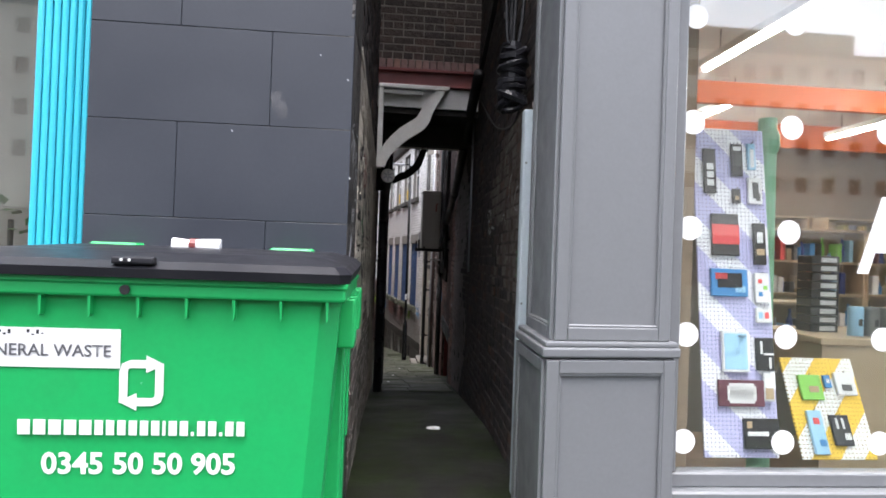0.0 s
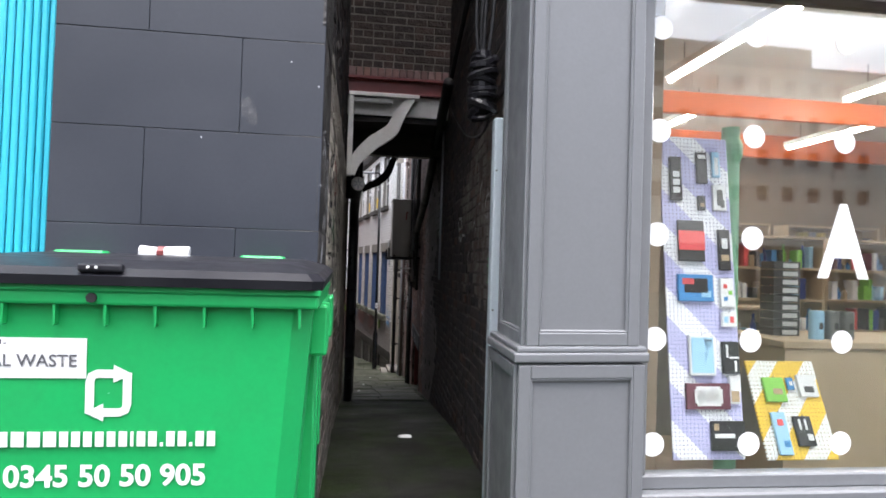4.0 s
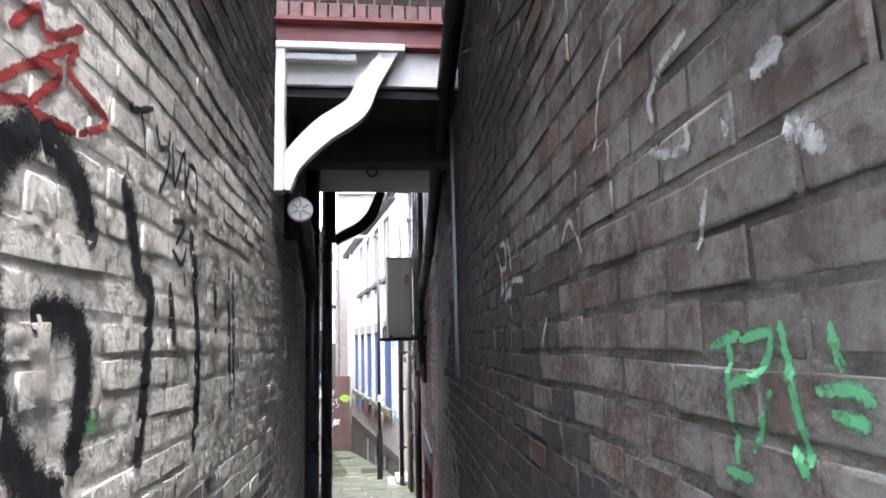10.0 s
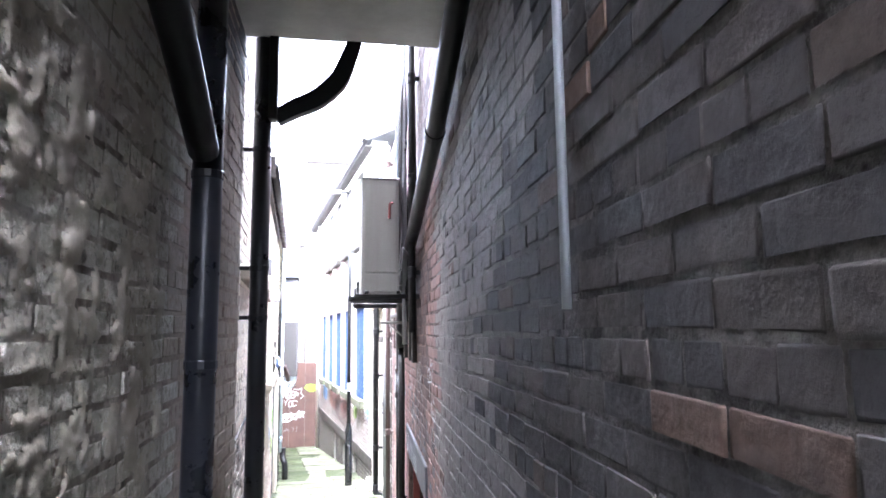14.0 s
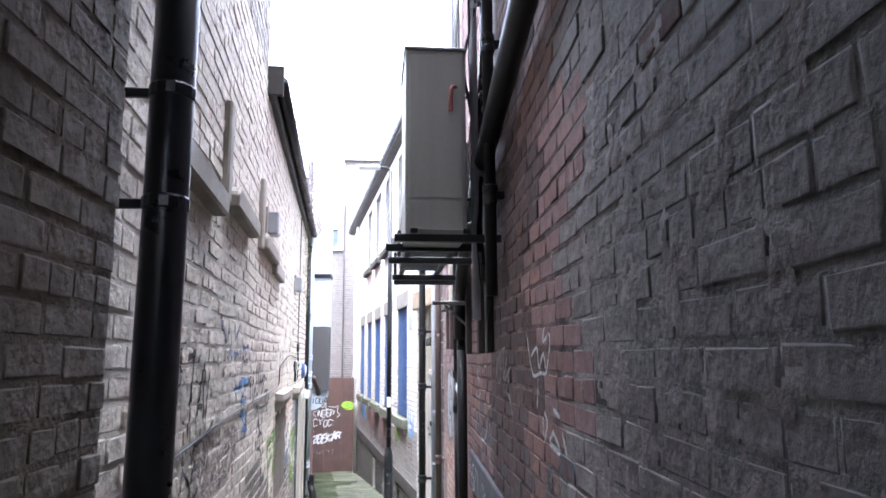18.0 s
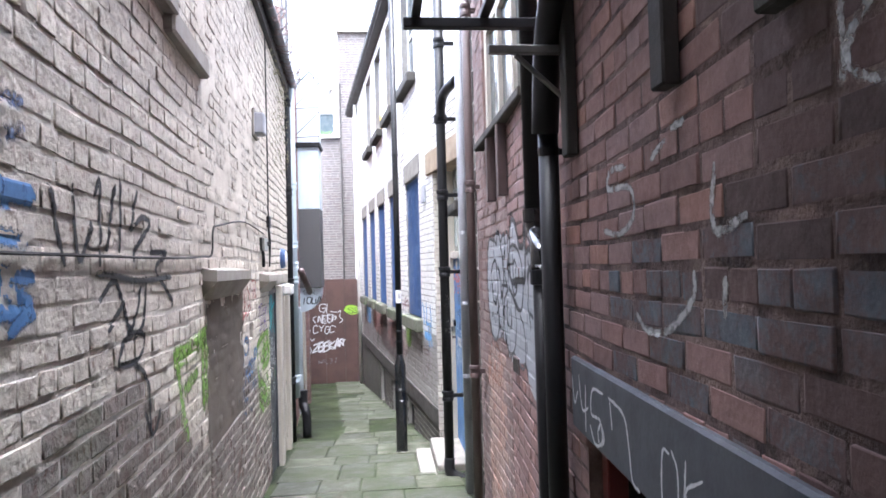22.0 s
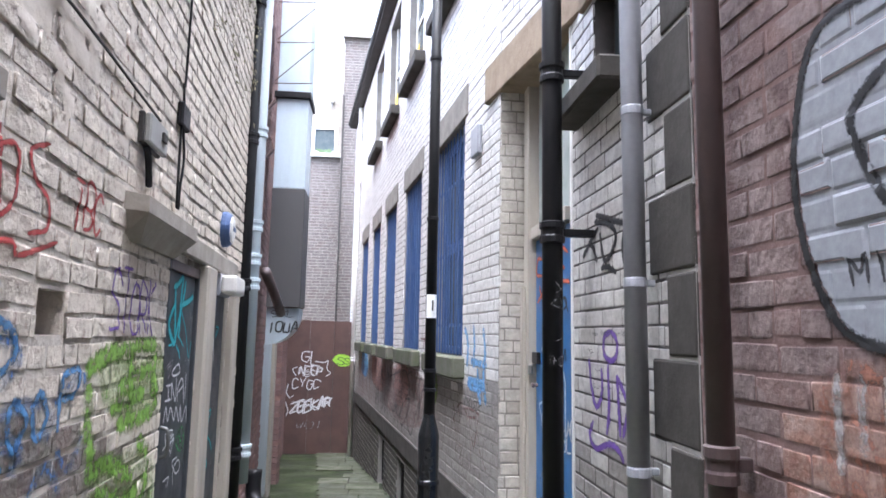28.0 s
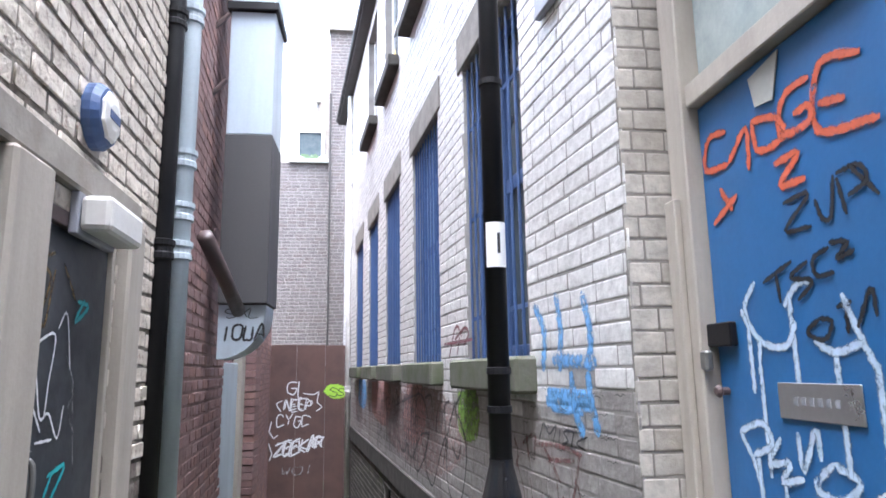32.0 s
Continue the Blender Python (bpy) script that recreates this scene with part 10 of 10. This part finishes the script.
fill(SWB, [(uW(19.59), -0.27), (uW(19.2), -0.27), (uW(19.21), -0.36), (uW(19.57), -0.36)], paint("pale_blue", (0.17, 0.42, 0.78), 1.1), "faded blue sprayed block")
scrawl(SWB, uW, [[(19.70, -0.50), (19.64, -0.42), (19.58, -0.46), (19.50, -0.42), (19.54, -0.49)], [(19.46, -0.43), (19.48, -0.49)], [(19.35, -0.43), (19.42, -0.44), (19.38, -0.47), (19.45, -0.49)], [(19.40, -0.43), (19.25, -0.43)], [(19.32, -0.43), (19.36, -0.50)], [(19.21, -0.44), (19.30, -0.47), (19.23, -0.49)]], 0.010, P_INK, "small black marker word", 61)
M_maroon = paint("dull_maroon", (0.22, 0.08, 0.09), 0.9)
r = random.Random(91)


def loops(y0, y1, z0, z1, n, r):
    """Tall looping freehand letters side by side."""
    out = []
    for k in range(n):
        y = lerp(y0, y1, (k + r.uniform(0.1, 0.9)) / n)
        a, b = z0 + r.uniform(-0.05, 0.12), z1 + r.uniform(-0.14, 0.06)
        w = r.uniform(0.05, 0.14)
        out.append([(y, a), (y - w * 0.5, lerp(a, b, 0.5)), (y + w * 0.1, b), (y + w, lerp(a, b, 0.72)), (y + w * 0.4, lerp(a, b, 0.4)), (y + w * r.uniform(0.6, 1.6), lerp(a, b, r.uniform(-0.05, 0.2)))][:r.choice((3, 5, 6, 6))])
    return out


fill(SWB, [(uW(23.0), -0.30), (uW(22.2), -0.34), (uW(22.3), -0.78), (uW(23.2), -0.75)], P_PINK, "faded pink paint patch")
fill(SWB, [(uW(24.2), -0.30), (uW(21.6), -0.34), (uW(20.9), -0.66), (uW(22.0), -0.98), (uW(24.2), -0.9)], paint("worn_rose", (0.48, 0.34, 0.32), 1.75), "worn rose-brown paint")
fill(SWB, [(uW(25.6), -0.32), (uW(24.1), -0.34), (uW(24.2), -0.78), (uW(25.5), -0.72)], P_PINK, "faded pink paint patch")
fill(SWB, [(uW(27.2), -0.32), (uW(26.3), -0.34), (uW(26.3), -0.7), (uW(27.2), -0.66)], paint("pale_blue", (0.20, 0.45, 0.75), 1.0), "faded blue paint patch")
fill(SWB, [(uW(21.12), -0.33), (uW(20.68), -0.31), (uW(20.67), -0.58), (uW(21.08), -0.60)], P_GREEN, "lime green spray patch")
scrawl(SWB, uW, [[(23.62, -0.53), (23.08, -0.46), (22.67, -0.41)], [(22.83, -0.68), (22.67, -0.45), (22.42, -0.38), (22.15, -0.46), (22.02, -0.64)], [(22.25, -0.43), (21.96, -0.38), (21.88, -0.51)], [(22.01, -0.67), (22.37, -0.72), (22.66, -0.93), (22.51, -1.02), (22.22, -0.88), (22.06, -0.69)], [(22.01, -0.67), (22.17, -0.92), (21.92, -1.04), (21.67, -0.81), (21.45, -0.64), (21.56, -0.85)], [(21.18, -0.39), (21.41, -0.64), (21.44, -0.92), (21.25, -1.06), (21.04, -0.96), (20.92, -0.69), (21.02, -0.54), (21.14, -0.47)], [(21.32, -0.24), (21.26, -0.31), (21.14, -0.20), (20.98, -0.22), (21.03, -0.34), (21.18, -0.43), (21.13, -0.51)], [(21.73, -0.48), (21.78, -0.67)], [(21.54, -0.46), (21.61, -0.63)], [(21.30, -0.69), (21.15, -0.75), (21.05, -0.66)], [(23.05, -0.84), (22.81, -0.95), (22.58, -0.84)], [(23.59, -0.83), (23.21, -0.94), (22.95, -0.84)], [(22.17, -0.92), (22.37, -0.65)], [(21.45, -0.64), (21.50, -0.45), (21.35, -0.40)]], 0.021, P_BLACK, "tall looping black sprayed letters", 63)
scrawl(SWB, uW, loops(22.5, 25.0, -1.05, -0.42, 18, r), 0.024, P_INK, "tall thin black sprayed letters", 64)
scrawl(SWB, uW, loops(25.0, 28.2, -1.05, -0.5, 9, r), 0.024, M_maroon, "dull maroon sprayed letters", 62)
scrawl(SWB, uW, [[(19.74, -0.52), (19.52, -0.50), (19.26, -0.51)], [(20.03, -0.52), (19.98, -0.58), (20.01, -0.65)], [(19.86, -0.49), (19.83, -0.60)], [(19.91, -0.53), (19.75, -0.48), (19.77, -0.59)], [(19.64, -0.52), (19.54, -0.59), (19.48, -0.64)], [(19.28, -0.51), (19.35, -0.66), (19.41, -0.76), (19.46, -0.69)], [(19.60, -0.57), (19.33, -0.54)]], 0.022, paint("brown_maroon", (0.20, 0.09, 0.085), 1.3), "worn maroon sprayed tag", 65)
scrawl(SWB, uW, [[(19.83, -0.67), (19.76, -0.88), (19.68, -1.00), (19.60, -1.01)], [(19.33, -0.60), (19.25, -0.75), (19.08, -0.87)], [(20.01, -0.62), (19.91, -0.76), (19.95, -0.91)], [(19.52, -0.64), (19.48, -0.85), (19.51, -0.96)], [(19.68, -0.71), (19.72, -0.83)], [(19.91, -0.80), (19.74, -0.82), (19.80, -0.91)], [(19.60, -0.82), (19.52, -0.94)]], 0.011, paint("brown_maroon", (0.20, 0.09, 0.085), 1.3), "", 66)
scrawl(SWB, uW, [[(21.32, -0.10), (21.18, 0.06), (21.08, 0.09), (20.99, 0.02)], [(21.16, 0.01), (20.91, 0.07), (20.82, 0.03), (20.94, -0.04)], [(21.48, -0.01), (20.73, -0.01)], [(21.04, 0.02), (21.11, -0.09)]], 0.022, paint("dull_maroon", (0.22, 0.08, 0.09), 0.9), "dull maroon tag between the windows", 67)
r = random.Random(78)
strokes(SWB, [[(a, b), (a + 0.014, b + 0.006), (a + 0.03, b - 0.004), (a + 0.05, b + 0.003), (a + 0.075, b)] for a, b in [(uW(r.uniform(18.9, 19.9)), -0.30 - 0.0762 * r.randrange(9) + r.uniform(0.01, 0.04)) for _ in range(60)]], 0.004, P_INK, "tiny illegible marker notes", 0, 10)

# the blue door
SD = Flat(pose(-0.0205, 0, 0, 0, 0, -90), door, -1.0)
strokes(SD, [smooth_path(p, 5) for p in [[(0.16, 1.92), (0.06, 1.93), (0.03, 1.84), (0.16, 1.82)], [(0.16, 1.82), (0.26, 1.89), (0.26, 1.77)], [(0.29, 1.90), (0.31, 1.81), (0.42, 1.81), (0.40, 1.87), (0.29, 1.90)], [(0.54, 1.92), (0.44, 1.91), (0.41, 1.82), (0.52, 1.81), (0.53, 1.85), (0.47, 1.85)], [(0.71, 1.90), (0.58, 1.93), (0.55, 1.78), (0.74, 1.74)], [(0.56, 1.84), (0.65, 1.82)], [(0.37, 1.75), (0.47, 1.75), (0.39, 1.69), (0.49, 1.68)], [(0.10, 1.76), (0.16, 1.68)], [(0.19, 1.72), (0.05, 1.66)]]], 0.024, P_ORANGE, "orange sprayed tag", 0, 66)
strokes(SD, [smooth_path(p, 5) for p in [[(0.39, 1.64), (0.49, 1.64), (0.39, 1.57), (0.49, 1.56)], [(0.51, 1.62), (0.53, 1.57), (0.56, 1.57), (0.58, 1.66)], [(0.59, 1.65), (0.61, 1.56)], [(0.59, 1.66), (0.66, 1.66), (0.68, 1.62), (0.62, 1.60)], [(0.63, 1.67), (0.71, 1.58)], [(0.27, 1.45), (0.40, 1.49)], [(0.33, 1.47), (0.34, 1.39)], [(0.46, 1.48), (0.39, 1.45), (0.47, 1.43), (0.41, 1.39)], [(0.54, 1.50), (0.48, 1.48), (0.49, 1.44), (0.55, 1.44)], [(0.54, 1.51), (0.60, 1.50), (0.56, 1.47), (0.62, 1.48)], [(0.48, 1.34), (0.43, 1.31), (0.49, 1.29), (0.52, 1.33), (0.48, 1.34)], [(0.54, 1.36), (0.59, 1.37)], [(0.57, 1.36), (0.57, 1.30)], [(0.60, 1.31), (0.65, 1.39), (0.66, 1.33)]]], 0.015, P_DENSE, "black marker tag", 0, 69)
strokes(SD, [smooth_path(p, 5) for p in [[(0.23, 1.46), (0.17, 1.39), (0.23, 1.30), (0.34, 1.28), (0.39, 1.34)], [(0.35, 1.38), (0.41, 1.43), (0.47, 1.43)], [(0.45, 1.29), (0.52, 1.26), (0.61, 1.28)], [(0.56, 1.39), (0.61, 1.28), (0.65, 1.21)], [(0.15, 1.39), (0.18, 1.34)], [(0.23, 1.30), (0.22, 1.24)], [(0.09, 1.05), (0.15, 0.97), (0.18, 0.88)], [(0.09, 1.05), (0.20, 1.08), (0.24, 1.03), (0.15, 0.99)], [(0.28, 1.05), (0.22, 0.98), (0.31, 0.99), (0.27, 0.94), (0.36, 0.96)], [(0.35, 1.07), (0.36, 0.98), (0.42, 1.08), (0.43, 1.01)], [(0.47, 1.01), (0.40, 0.95), (0.48, 0.93), (0.55, 0.98), (0.47, 1.01)]]], 0.022, paint("thin_white", (0.50, 0.62, 0.75), 0.8), "drippy white sprayed tag", 1, 72)
tag(SD, "SC", 0.58, 0.86, 0.10, 0.08, 0.012, P_WHITE, 1.0, seed=74)
tag(SD, "SRNE", 0.10, 0.5, 0.16, 0.14, 0.012, P_PALE, 1.0, seed=75)
strokes(SD, [ellipse(0.48, 0.70, 0.10, 0.08), ellipse(0.48, 0.70, 0.05, 0.04)], 0.012, P_PALE)
tag(SD, "NCN", 0.68, 0.95, 0.08, 0.05, 0.010, P_WHITE, 1.0, seed=76)
# hoarding
SH = Flat(pose(0, 29.1985, 0), hoarding, -1.0)
tag(SH, "GL", -1.16, -0.62, 0.26, 0.20, 0.024, P_WHITE, 1.0, seed=80, label="white sprayed tags", jitter=0.13)
for k in range(2):
    tag(SH, "NEEP", -1.20 + 0.02 * k, -0.86 - 0.015 * k, 0.19, 0.125, 0.020, P_WHITE, 1.0, seed=81 + k, jitter=0.12)
strokes(SH, [smooth_path(p, 5) for p in ([(-0.86, -0.58), (-0.66, -0.60), (-0.58, -0.56), (-0.60, -0.74), (-0.52, -0.82), (-0.62, -0.90)], [(-1.24, -0.90), (-1.32, -0.76), (-1.22, -0.70)])], 0.020, P_WHITE, "", 0, 82)
tag(SH, "CYGC", -1.32, -1.16, 0.2, 0.15, 0.022, P_WHITE, 1.0, seed=83, jitter=0.14)
strokes(SH, [[(-1.40, -1.06), (-1.44, -1.24), (-1.36, -1.36), (-1.28, -1.30)], [(-1.44, -1.44), (-1.38, -1.62), (-1.42, -1.74)]], 0.022, P_WHITE, "", 0, 84)
for k in range(2):
    tag(SH, "ZEEKAR", -1.34 + 0.03 * k, -1.68 + 0.02 * k, 0.20, 0.14, 0.032, P_WHITE, 1.0, seed=84 + k, rise=0.16, jitter=0.16)
tag(SH, "WOI", -1.22, -1.98, 0.14, 0.2, 0.020, P_PALE, 1.0, seed=88, jitter=0.1)
fill(SH, [(-0.50, -0.55), (-0.42, -0.44), (-0.25, -0.42), (-0.08, -0.5), (-0.12, -0.66), (-0.34, -0.68)], paint("acid_green", (0.35, 0.62, 0.06), 0.2), "acid green sprayed blob")
tag(SH, "SS", -0.38, -0.63, 0.14, 0.14, 0.016, P_INK, 1.0, seed=86, over=0.004)
# duct end and black pipe
SDU = Flat(pose(0, 21.4485, 0), duct, -1.0)
tag(SDU, "IOUA", -0.66, 0.03, 0.12, 0.075, 0.018, P_BLACK, 1.0, seed=87, label="black tags on the duct end")
tag(SDU, "SXL", -0.63, 0.19, 0.06, 0.08, 0.007, P_INK, 1.0, seed=88)
